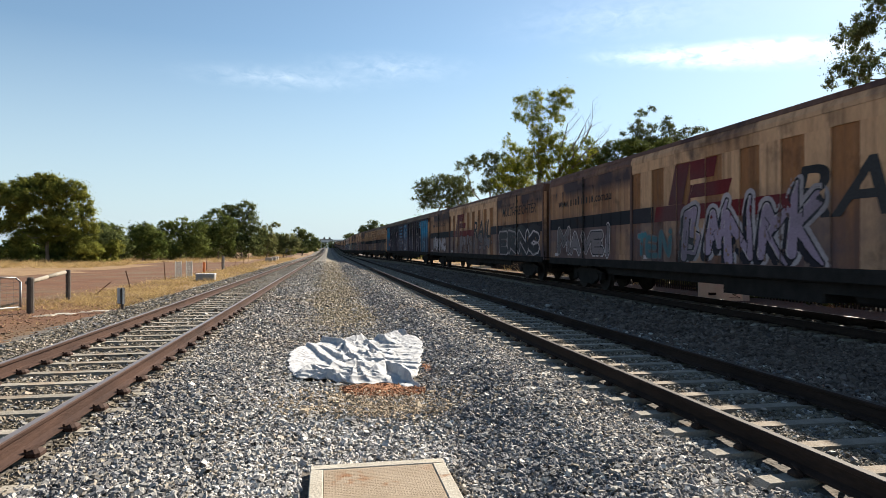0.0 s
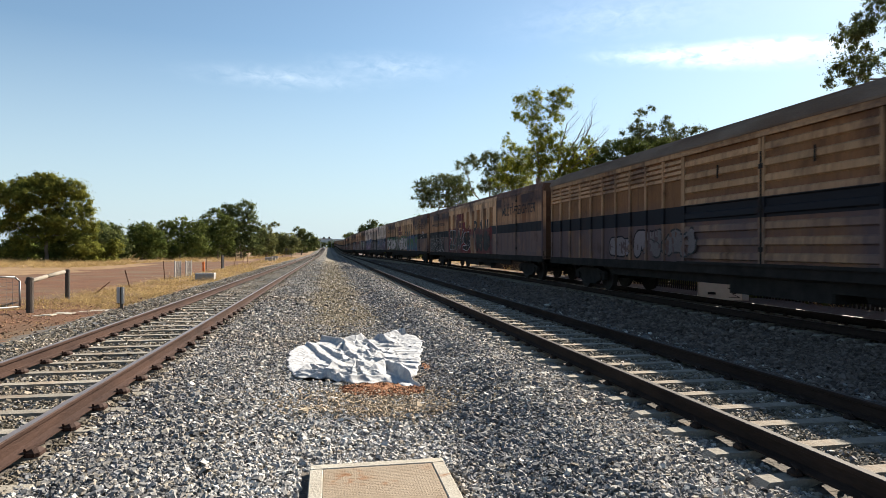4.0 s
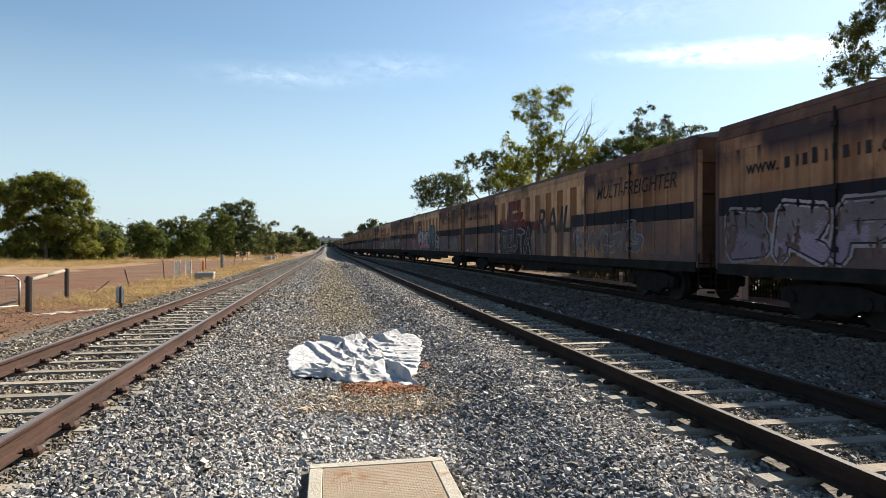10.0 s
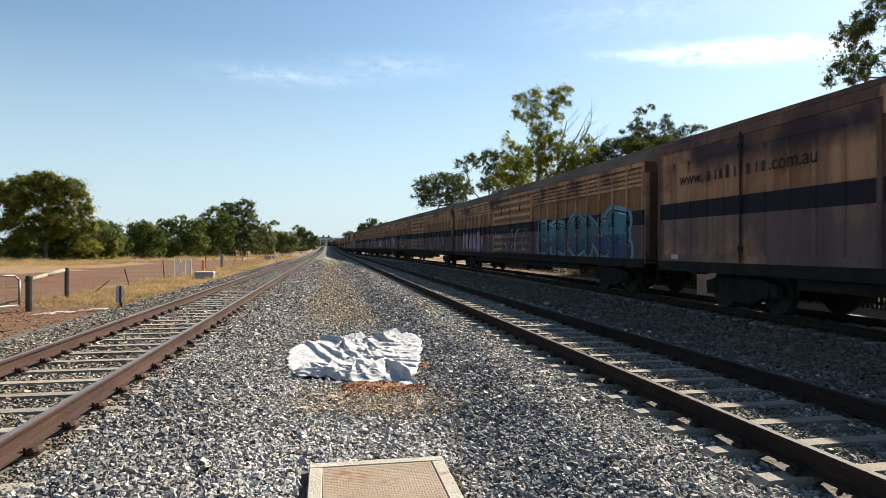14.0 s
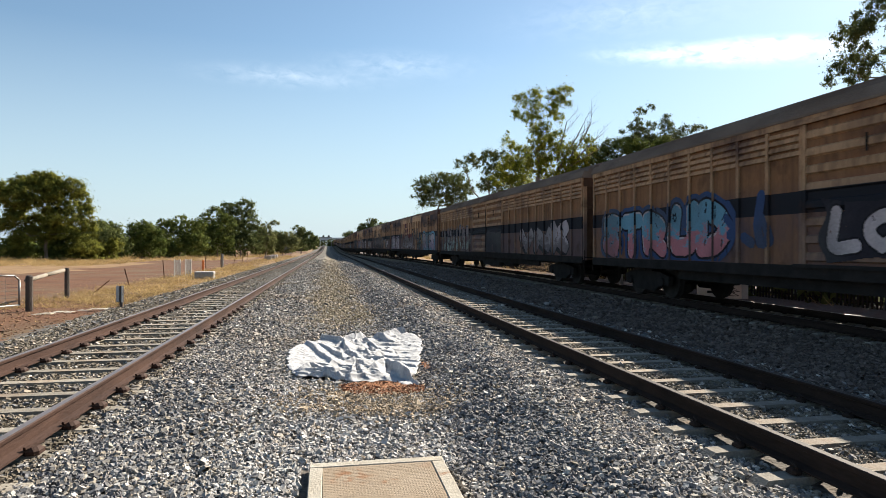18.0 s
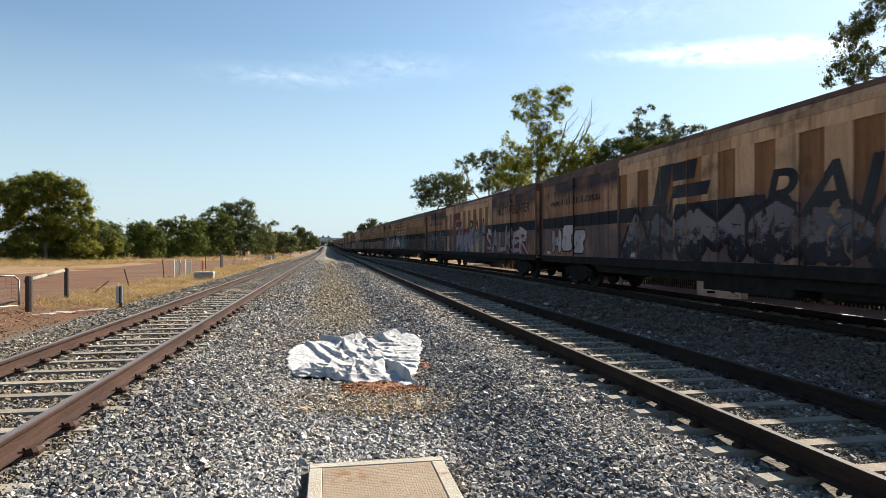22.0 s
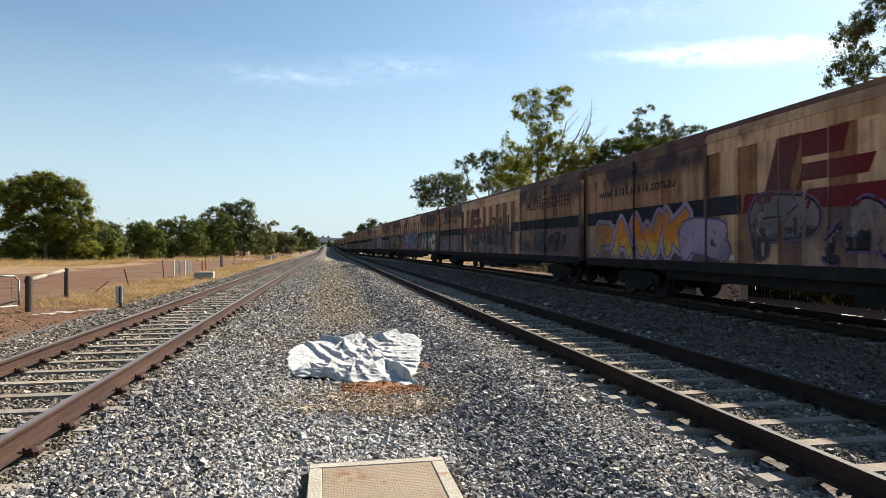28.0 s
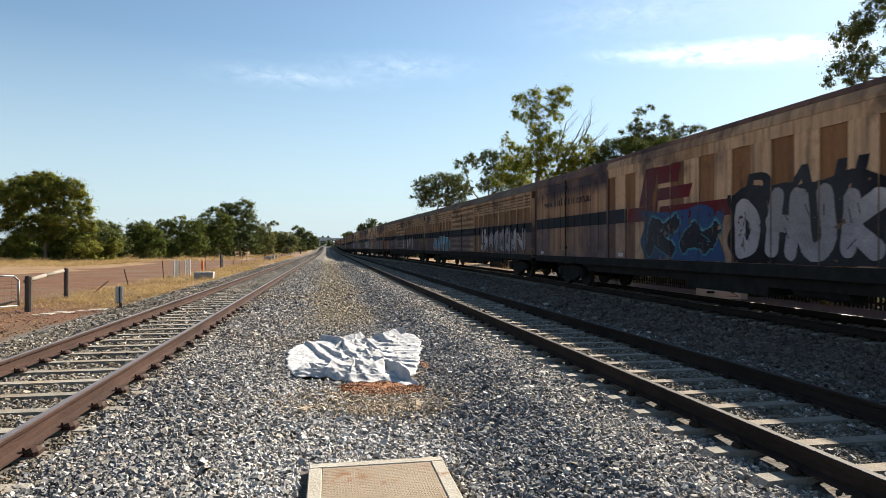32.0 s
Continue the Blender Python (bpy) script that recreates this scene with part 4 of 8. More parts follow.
    for x, y, w in ((-8.6, 96, 1.0), (-8.3, 99, 0.9), (-9.0, 112, 1.0)):
        p = thing("concrete_pit", pose(x, y, -0.16), "low pale concrete cable pit", "cable pit", "cable pits")
        part("body", Geo().box(-w / 2, w / 2, -0.4, 0.4, -0.1, 0.5, c=0.02).mesh("body", M_CONC), p)
        part("lid", Geo().box(-w / 2 - 0.04, w / 2 + 0.04, -0.44, 0.44, 0.5, 0.58, c=0.01).mesh("lid", M_WHITE), p)
    ht = thing("relay_cabinet", pose(-9.0, 150, -0.16), "white trackside relay cabinet on a stand", "cabinet")
    part("body", Geo().box(-0.8, 0.8, -0.4, 0.4, 0.5, 2.0, c=0.03).mesh("body", M_WHITE), ht)
    for s in (-0.6, 0.6):
        part("leg", Geo().box(s - 0.05, s + 0.05, -0.05, 0.05, -0.2, 0.5).mesh("leg", M_PIPE), ht)
    # a broken slab of old concrete by the gate post
    g = Geo()
    rr = random.Random(6)
    for k in range(7):
        a, b = -7.5 + 0.2 * k * rr.uniform(0.7, 1), 17.6 + 0.25 * k + rr.uniform(-0.3, 0.3)
        g.box(a, a + rr.uniform(0.2, 0.35), b, b + rr.uniform(0.25, 0.5), -0.3, -0.155 + rr.uniform(0, 0.02), c=0.02)
    tagged(new("broken_slab", g.mesh("broken_slab", M_FRAME)), "broken pale concrete half buried in the soil", "slab", kind="stuff")
    # clods and pebbles on the bare soil
    rng = np.random.default_rng(31)
    n = 5200
    x, y = -5.5 - 3.6 * rng.uniform(0, 1, n) ** 1.6, rng.uniform(9, 30, n)
    stones("soil_clods", np.stack([x, y, np.full(n, -0.155)], -1), 0.018 * rng.lognormal(0, 0.5, n), rng, M_CLOD, "red-brown soil clods and pebbles")
    # straw grass
    rng = np.random.default_rng(21)
    xs, ys, hs = [], [], []

    def patch(n, x0, x1, y0, y1, h, clump):
        c = int(n / clump)
        cx, cy = rng.uniform(x0, x1, c), rng.uniform(y0, y1, c)
        xs.append(np.repeat(cx, clump) + rng.normal(0, 0.16, c * clump))
        ys.append(np.repeat(cy, clump) + rng.normal(0, 0.16, c * clump))
        hs.append(np.repeat(h * rng.lognormal(0, 0.35, c), clump) * rng.uniform(0.5, 1.1, c * clump))

    patch(16000, -8.9, -6.0, 19.5, 32, 0.17, 40)
    patch(16000, -8.9, -5.9, 32, 60, 0.24, 40)
    patch(7000, -9.6, -6.0, 60, 130, 0.38, 26)
    patch(2600, -9.6, -8.6, 17, 40, 0.2, 22)
    patch(1600, -7.6, -5.6, 11, 20.5, 0.07, 14)
    patch(900, -12, -9, 14, 26, 0.06, 12)
    patch(30000, -42, -22, 62, 88, 0.42, 40)
    patch(14000, -32, -13, 88, 140, 0.5, 30)
    patch(3000, -14.5, -12, 120, 220, 0.8, 30)
    patch(5000, 14.8, 20, 15, 120, 0.5, 30)
    x, y, h = (np.concatenate(q) for q in (xs, ys, hs))
    n = len(x)
    a = rng.uniform(0, 6.283, n)
    w = 0.007 + 0.016 * h
    lx, ly = rng.normal(0, 0.85, n) * h, rng.normal(0, 0.85, n) * h
    h = h * rng.uniform(0.35, 1.0, n)
    z = np.full(n, -0.2) + 0.5 * np.clip((-x - 20) / 40, 0, 1)
    v = np.stack([np.stack([x - w * np.cos(a), y - w * np.sin(a), z], -1), np.stack([x + w * np.cos(a), y + w * np.sin(a), z], -1), np.stack([x + lx, y + ly, z + h], -1)], 1)
    tagged(new("dry_grass", mesh_of("dry_grass", v.reshape(-1, 3), np.arange(3 * n).reshape(-1, 3), [M_STRAW])), "tufts of dry straw-coloured grass", "grass", kind="stuff")


# ---- between the tracks: hatch and cloth ----
M_PLY = surface("stained_fibre_board", (0.225, 0.168, 0.11), (0.28, 0.222, 0.158), 2.2, 0.75, 0.25, spot=(0.24, 0.10, 0.04), spot_at=0.59, fine=90)
M_FRAME = surface("weathered_hatch_frame", (0.28, 0.25, 0.2), (0.36, 0.33, 0.275), 3.0, 0.85, 0.4, spot=(0.4, 0.3, 0.18))
M_CLOTH = surface("white_cotton_sheet", (0.33, 0.33, 0.332), (0.40, 0.40, 0.405), 2.5, 0.9, 0.15, spot=(0.34, 0.305, 0.28), spot_at=0.7, fine=200)
M_LITTER = surface("tan_soil_and_straw", (0.27, 0.21, 0.14), (0.38, 0.305, 0.215), 2.0, 0.95, 0.3, by="island", spread=0.35)
M_REDSOIL = surface("rust_red_soil", (0.185, 0.078, 0.037), (0.26, 0.128, 0.067), 6.0, 0.95, 0.7, fine=45)


def crumpled(m):
    """Fine sharp creases in the cloth: facets that meet in edges, at two sizes."""
    n, l = m.node_tree.nodes, m.node_tree.links
    p = n["Principled BSDF"]
    tc, mp, nz, ad = n.new("ShaderNodeTexCoord"), n.new("ShaderNodeMapping"), n.new("ShaderNodeTexNoise"), n.new("ShaderNodeVectorMath")
    mp.inputs["Scale"].default_value = (1.3, 0.75, 0.6)
    nz.inputs["Scale"].default_value = 2.2
    ad.operation = "MULTIPLY_ADD"
    ad.inputs[1].default_value = (0.35, 0.35, 0.35)
    l.new(tc.outputs["Object"], mp.inputs[0])
    l.new(mp.outputs[0], nz.inputs[0])
    l.new(nz.outputs["Color"], ad.inputs[0])
    l.new(mp.outputs[0], ad.inputs[2])
    last = None
    for scale, deep in ((4.5, 0.075), (11.0, 0.03)):
        vo, bp = n.new("ShaderNodeTexVoronoi"), n.new("ShaderNodeBump")
        vo.inputs["Scale"].default_value = scale
        bp.inputs["Strength"].default_value, bp.inputs["Distance"].default_value = 0.4, deep
        l.new(ad.outputs[0], vo.inputs["Vector"])
        l.new(vo.outputs["Distance"], bp.inputs["Height"])
        if last:
            l.new(last.outputs[0], bp.inputs["Normal"])
        last = bp
    l.new(last.outputs[0], p.inputs["Normal"])


crumpled(M_CLOTH)


def rusted(m, at, reach):
    """A speckled rust stain round one point of the board."""
    n, l = m.node_tree.nodes, m.node_tree.links
    p = n["Principled BSDF"]
    src = p.inputs["Base Color"].links[0].from_socket
    tc, ds, nz = n.new("ShaderNodeTexCoord"), n.new("ShaderNodeVectorMath"), n.new("ShaderNodeTexNoise")
    ds.operation = "DISTANCE"
    ds.inputs[1].default_value = at
    nz.inputs["Scale"].default_value, nz.inputs["Detail"].default_value = 14.0, 6
    l.new(tc.outputs["Object"], ds.inputs[0])
    l.new(tc.outputs["Object"], nz.inputs[0])
    near, grain, mul, mx = n.new("ShaderNodeMapRange"), n.new("ShaderNodeMapRange"), n.new("ShaderNodeMath"), n.new("ShaderNodeMix")
    near.inputs[1].default_value, near.inputs[2].default_value = reach, 0.2 * reach
    grain.inputs[1].default_value, grain.inputs[2].default_value = 0.46, 0.62
    mul.operation = "MULTIPLY"
    mx.data_type = "RGBA"
    mx.inputs[7].default_value = (0.20, 0.085, 0.03, 1)
    l.new(ds.outputs["Value"], near.inputs[0])
    l.new(nz.outputs[0], grain.inputs[0])
    l.new(near.outputs[0], mul.inputs[0])
    l.new(grain.outputs[0], mul.inputs[1])
    l.new(mul.outputs[0], mx.inputs[0])
    l.new(src, mx.inputs[6])
    l.new(mx.outputs[2], p.inputs["Base Color"])


rusted(M_PLY, (-0.2, 0.62, 0.07), 0.2)
rusted(M_PLY, (0.05, 0.48, 0.07), 0.07)
rusted(M_FRAME, (0.43, 0.58, 0.075), 0.09)


def make_hatch():
    h = thing("cable_hatch", pose(0.34, 3.58, -0.02), "square cable pit hatch with a worn timber-coloured cover", "hatch")
    w, d = 0.465, 0.9
    for x0, x1, y0, y1 in ((-w, w, d - 0.09, d), (-w, -w + 0.09, -d, d - 0.092), (w - 0.09, w, -d, d - 0.092), (-w + 0.092, w - 0.092, -d, -d + 0.09)):
        part("frame_bar", Geo().box(x0, x1, y0, y1, -0.1, 0.075, c=0.006).mesh("frame_bar", M_FRAME), h, "chipped pale frame")
    cov = part("cover", Geo().box(-w + 0.094, w - 0.094, -d + 0.094, d - 0.094, -0.05, 0.07).mesh("cover", M_PLY), h, "orange-stained board cover")
    g = Geo()
    for i in range(1, 40):
        x = -w + 0.1 + (2 * w - 0.2) * i / 40
        g.box(x - 0.004, x + 0.004, -d + 0.1, d - 0.1, 0.0702, 0.0715)
    for i in range(1, 58):
        y = -d + 0.1 + (2 * d - 0.2) * i / 58
        g.box(-w + 0.1, w - 0.1, y - 0.004, y + 0.004, 0.0702, 0.0712)
    part("tread_ribs", g.mesh("tread_ribs", M_PLY), cov)


def make_cloth():
    """A crumpled sheet: a grid laid on the stones, with a few large folds, a fan of pulled creases and fine wrinkles."""
    nx, ny = 220, 320
    u, v = np.meshgrid(np.linspace(-1, 1, nx), np.linspace(0, 1, ny), indexing="ij")
    rng = np.random.default_rng(8)
    left = np.interp(v, (0, 0.12, 0.35, 0.7, 0.88, 1), (-0.80, -0.90, -0.96, -0.98, -0.86, -0.72))
    right = np.interp(v, (0, 0.05, 0.11, 0.25, 0.55, 0.8, 0.95, 1), (0.60, 0.58, 0.55, 0.72, 0.93, 1.08, 1.08, 1.0))
    near = np.interp(u, (-1, -0.5, -0.2, 0.3, 0.45, 0.7, 1), (0.2, 0.2, 0.03, 0.0, 0.1, -0.15, -0.22))
    far = np.interp(u, (-1, -0.72, -0.5, -0.2, 0.1, 0.4, 0.8, 1), (2.9, 3.35, 3.4, 3.3, 3.35, 3.75, 4.1, 3.6))
    w = (u + 1) / 2
    x = left + (right - left) * w + 0.014 * np.sin(v * 31 + 2 * u) + 0.01 * np.sin(v * 71 + 1)
    y = near + (far - near) * v + 0.03 * np.sin(u * 23) * (1 - v) + 0.03 * np.sin(u * 17 + 1) * v

    def waves(px, py, n, f0, f1):
        """A smooth field made of crossing waves."""
        o = np.zeros_like(px)
        for _ in range(n):
            a, f = rng.uniform(0, 6.283), rng.uniform(f0, f1)
            o += np.sin(f * (px * math.cos(a) + py * math.sin(a)) + rng.uniform(0, 6.283))
        return o / n ** 0.5

    def ridges(px, py, seed, sharp):
        """Narrow folds along the level lines of a smooth field."""
        q = np.random.default_rng(seed).uniform(0, 1, (80, 80))
        a, c = px + 30, py + 25
        i, j = np.floor(a).astype(int), np.floor(c).astype(int)
        fa, fc = a - i, c - j
        i, j = i % 79, j % 79
        fa, fc = fa * fa * (3 - 2 * fa), fc * fc * (3 - 2 * fc)
        n = (q[i, j] * (1 - fa) + q[i + 1, j] * fa) * (1 - fc) + (q[i, j + 1] * (1 - fa) + q[i + 1, j + 1] * fa) * fc
        return np.clip(1 - 5.0 * np.abs(n - 0.5), 0, 1) ** sharp

    heap = np.zeros_like(u)
    bx, by = x + 0.018 * waves(x, y, 5, 4, 12), y + 0.05 * waves(x, y, 5, 4, 10)

    def fold(pts, h, wide, slope=3.0):
        """A crest along a bent line, steep on its shaded side and long on the other."""
        nonlocal heap
        line = smooth_stroke(pts)
        best, side, along = np.full_like(u, 9.0), np.zeros_like(u), np.zeros_like(u)
        m = len(line) - 1
        for k in range(m):
            (x0, y0), (x1, y1) = line[k], line[k + 1]
            dx, dy = x1 - x0, y1 - y0
            t = np.clip(((bx - x0) * dx + (by - y0) * dy) / (dx * dx + dy * dy + 1e-9), 0, 1)
            ox, oy = bx - x0 - t * dx, by - y0 - t * dy
            d = np.hypot(ox, oy)
            hit = d < best
            best, side, along = np.where(hit, d, best), np.where(hit, ox * 0.75 + oy * 0.65, side), np.where(hit, (k + t) / m, along)
        wide = 0.55 * wide
        p = np.clip(1 - best / np.where(side > 0, 1.5 * slope * wide, wide), 0, 1)
        top = 1.2 * h * np.clip(np.sin(math.pi * np.clip(along, 0.02, 0.98)), 0, 1) ** 0.4 * (1 + 0.18 * np.sin(11 * along + 9 * pts[0][0]))
        heap = heap + (top * (0.45 * p + 0.55 * p * p * (3 - 2 * p))) ** 3

    # the near hem and the tongue at its corner
    fold(((-0.8, 0.40), (-0.62, 0.58), (-0.43, 0.30), (-0.18, 0.43)), 0.075, 0.06)
    fold(((-0.52, 0.24), (-0.37, 0.72), (-0.21, 0.98)), 0.09, 0.09)
    fold(((-0.27, 0.86), (-0.07, 1.08), (0.06, 0.72)), 0.075, 0.12)
    fold(((0.09, 0.45), (0.35, 0.75), (0.48, 0.16), (0.59, -0.2)), 0.105, 0.09)
    fold(((-0.19, 0.05), (-0.07, 0.59), (-0.01, 0.15)), 0.07, 0.06)
    for k in range(4):
        a = 0.16 + 0.13 * k
        fold(((-0.86 + 0.05 * k, a + 0.1), (-0.5, a + 0.16), (-0.2 + 0.06 * k, a - 0.04), (0.2, a + 0.02)), 0.04 + 0.008 * k, 0.05, 1.0)
    # drapes on one side
    fold(((-0.83, 3.1), (-0.6, 2.02), (-0.34, 0.96)), 0.045, 0.06, 4.5)
    fold(((-0.61, 2.56), (-0.32, 1.67), (-0.17, 0.77)), 0.06, 0.055, 4.0)
    fold(((-0.74, 3.3), (-0.31, 3.1), (-0.12, 2.03)), 0.085, 0.06)
    # the far hem
    fold(((-0.26, 2.9), (0.08, 3.25), (0.42, 3.45), (0.55, 3.1)), 0.11, 0.09)
    fold(((0.5, 3.6), (0.82, 3.95), (1.05, 3.75)), 0.11, 0.08)
    # the crumpled middle
    fold(((-0.01, 2.69), (0.14, 2.91), (0.27, 2.76)), 0.065, 0.05)
    fold(((0.0, 2.12), (0.17, 2.48), (0.31, 2.28)), 0.065, 0.05)
    fold(((-0.19, 1.94), (-0.07, 1.53), (0.04, 0.97)), 0.065, 0.06)
    fold(((0.12, 1.04), (0.26, 1.56), (0.49, 1.82)), 0.055, 0.05)
    fold(((0.06, 1.41), (0.2, 1.2), (0.44, 0.58)), 0.065, 0.06)
    # creases that run out from the middle to the wide side
    for k in range(11):
        a = 0.55 + 2.7 * k / 10 + rng.uniform(-0.08, 0.08)
        b = -0.1 + 3.9 * k / 10 + rng.uniform(-0.1, 0.1)
        e = rng.uniform(0.7, 1.0)
        s0 = rng.uniform(0.12, 0.35)
        fold(((s0, a), ((s0 + e) / 2, (a + b) / 2 + rng.uniform(-0.05, 0.08)), (e, b)), rng.uniform(0.018, 0.034), rng.uniform(0.025, 0.04), 2.5)
    for k in range(16):
        a, b = rng.uniform(-0.45, 0.35), rng.uniform(0.3, 3.1)
        t = rng.uniform(-1.0, 2.2)
        r = rng.uniform(0.1, 0.22)
        fold(((a, b), (a + r * math.cos(t), b + 2.2 * r * math.sin(t)), (a + 1.8 * r * math.cos(t + 0.5), b + 3.6 * r * math.sin(t + 0.5))), rng.uniform(0.03, 0.055), rng.uniform(0.03, 0.05), 2.2)
    z = 0.012 + 0.005 * waves(x, y, 4, 2, 4) + np.cbrt(heap)
    calm = 0.25 + 0.75 * np.exp(-((x - 0.05) / 0.4) ** 2)
    for k, (lx, ly, amp, ang, sharp) in enumerate(((0.3, 0.16, 0.018, 0.65, 1.2), (0.22, 0.12, 0.014, -0.2, 1.0), (0.14, 0.08, 0.009, 0.3, 1.0))):
        rx, ry = bx * math.cos(ang) + by * math.sin(ang), by * math.cos(ang) - bx * math.sin(ang)
        z += amp * calm * ridges(rx / lx, ry / ly, 60 + k, sharp)
    edge = np.minimum(1 - np.abs(u), np.minimum(v, 1 - v) * 2)
    z *= np.clip(edge / 0.05, 0, 1) ** 0.5
    p = np.stack([x, y, np.maximum(z, 0.0) + bed(x + 0.4)], -1).reshape(-1, 3)
    idx = np.arange(nx * ny).reshape(nx, ny)
    f = np.stack([idx[:-1, :-1], idx[1:, :-1], idx[1:, 1:], idx[:-1, 1:]], -1).reshape(-1, 4)
    ob = new("crumpled_sheet", mesh_of("crumpled_sheet", p, f, [M_CLOTH], True))
    ob.matrix_basis = pose(0.43, 7.4, 0.032)
    m = ob.modifiers.new("thickness", "SOLIDIFY")
    m.thickness = 0.006
    tagged(ob, "crumpled white cotton sheet lying on the ballast", "sheet")
    rng = np.random.default_rng(9)
    n = 2600
    a, q = rng.uniform(0, 6.283, n), rng.uniform(0, 1, n) ** 0.5
    x, y = 0.6 + 0.48 * q * np.cos(a), 7.1 + 0.34 * q * np.sin(a)
    s = 0.013 * rng.lognormal(0, 0.4, n)
    stones("red_soil_clods", np.stack([x, y, bed(x) + 0.028 + 0 * x], -1), s, rng, M_REDSOIL, "rust-red soil crumbs spilled on the ballast")
    n = 2400
    x, y = rng.normal(0.45, 0.45, n), np.where(rng.uniform(0, 1, n) < 0.5, rng.normal(6.25, 0.2, n), rng.normal(6.75, 0.25, n))
    stones("soil_litter", np.stack([x, y, bed(x) + 0.03 + 0 * x], -1), 0.012 * rng.lognormal(0, 0.4, n), rng, M_LITTER, "tan soil and straw litter among the stones")
    # low heaps of the same soil
    for i, (cx, cy, rx, ry) in enumerate(((0.6, 7.2, 0.34, 0.2), (1.3, 8.4, 0.1, 0.3), (0.2, 10.25, 0.4, 0.4))):
        nr, na = 10, 36
        vs, fs = [(0, 0, 0.03)], []
        for j in range(1, nr + 1):
            for k in range(na):
                t = 2 * math.pi * k / na
                r = j / nr * (1 + 0.18 * math.sin(3 * t + i) + 0.1 * math.sin(7 * t + 2 * i))
                vs.append((rx * r * math.cos(t), ry * r * math.sin(t), 0.03 * (1 - (j / nr) ** 2) + 0.008 * rng.normal() - 0.01 * (j == nr)))
        for k in range(na):
            fs.append((0, 1 + k, 1 + (k + 1) % na))
            for j in range(nr - 1):
                o = 1 + j * na
                fs.append((o + k, o + na + k, o + na + (k + 1) % na, o + (k + 1) % na))
        ob = new("soil_heap", mesh_of("soil_heap", vs, fs, [M_REDSOIL], True))
        ob.matrix_basis = pose(cx, cy, -0.035)
        tagged(ob, "low spill of rust-red soil among the stones", "soil", "soil spills", "stuff")


# ---- distance ----
M_BOX = surface("sandy_white_paint", (0.62, 0.54, 0.45), (0.72, 0.64, 0.54), 2.0, 0.8, 0.15, spot=(0.4, 0.3, 0.22), spot_at=0.66)
M_FAR = surface("hazy_concrete", (0.55, 0.55, 0.55), (0.65, 0.65, 0.65), 0.3, 0.9, 0.0)


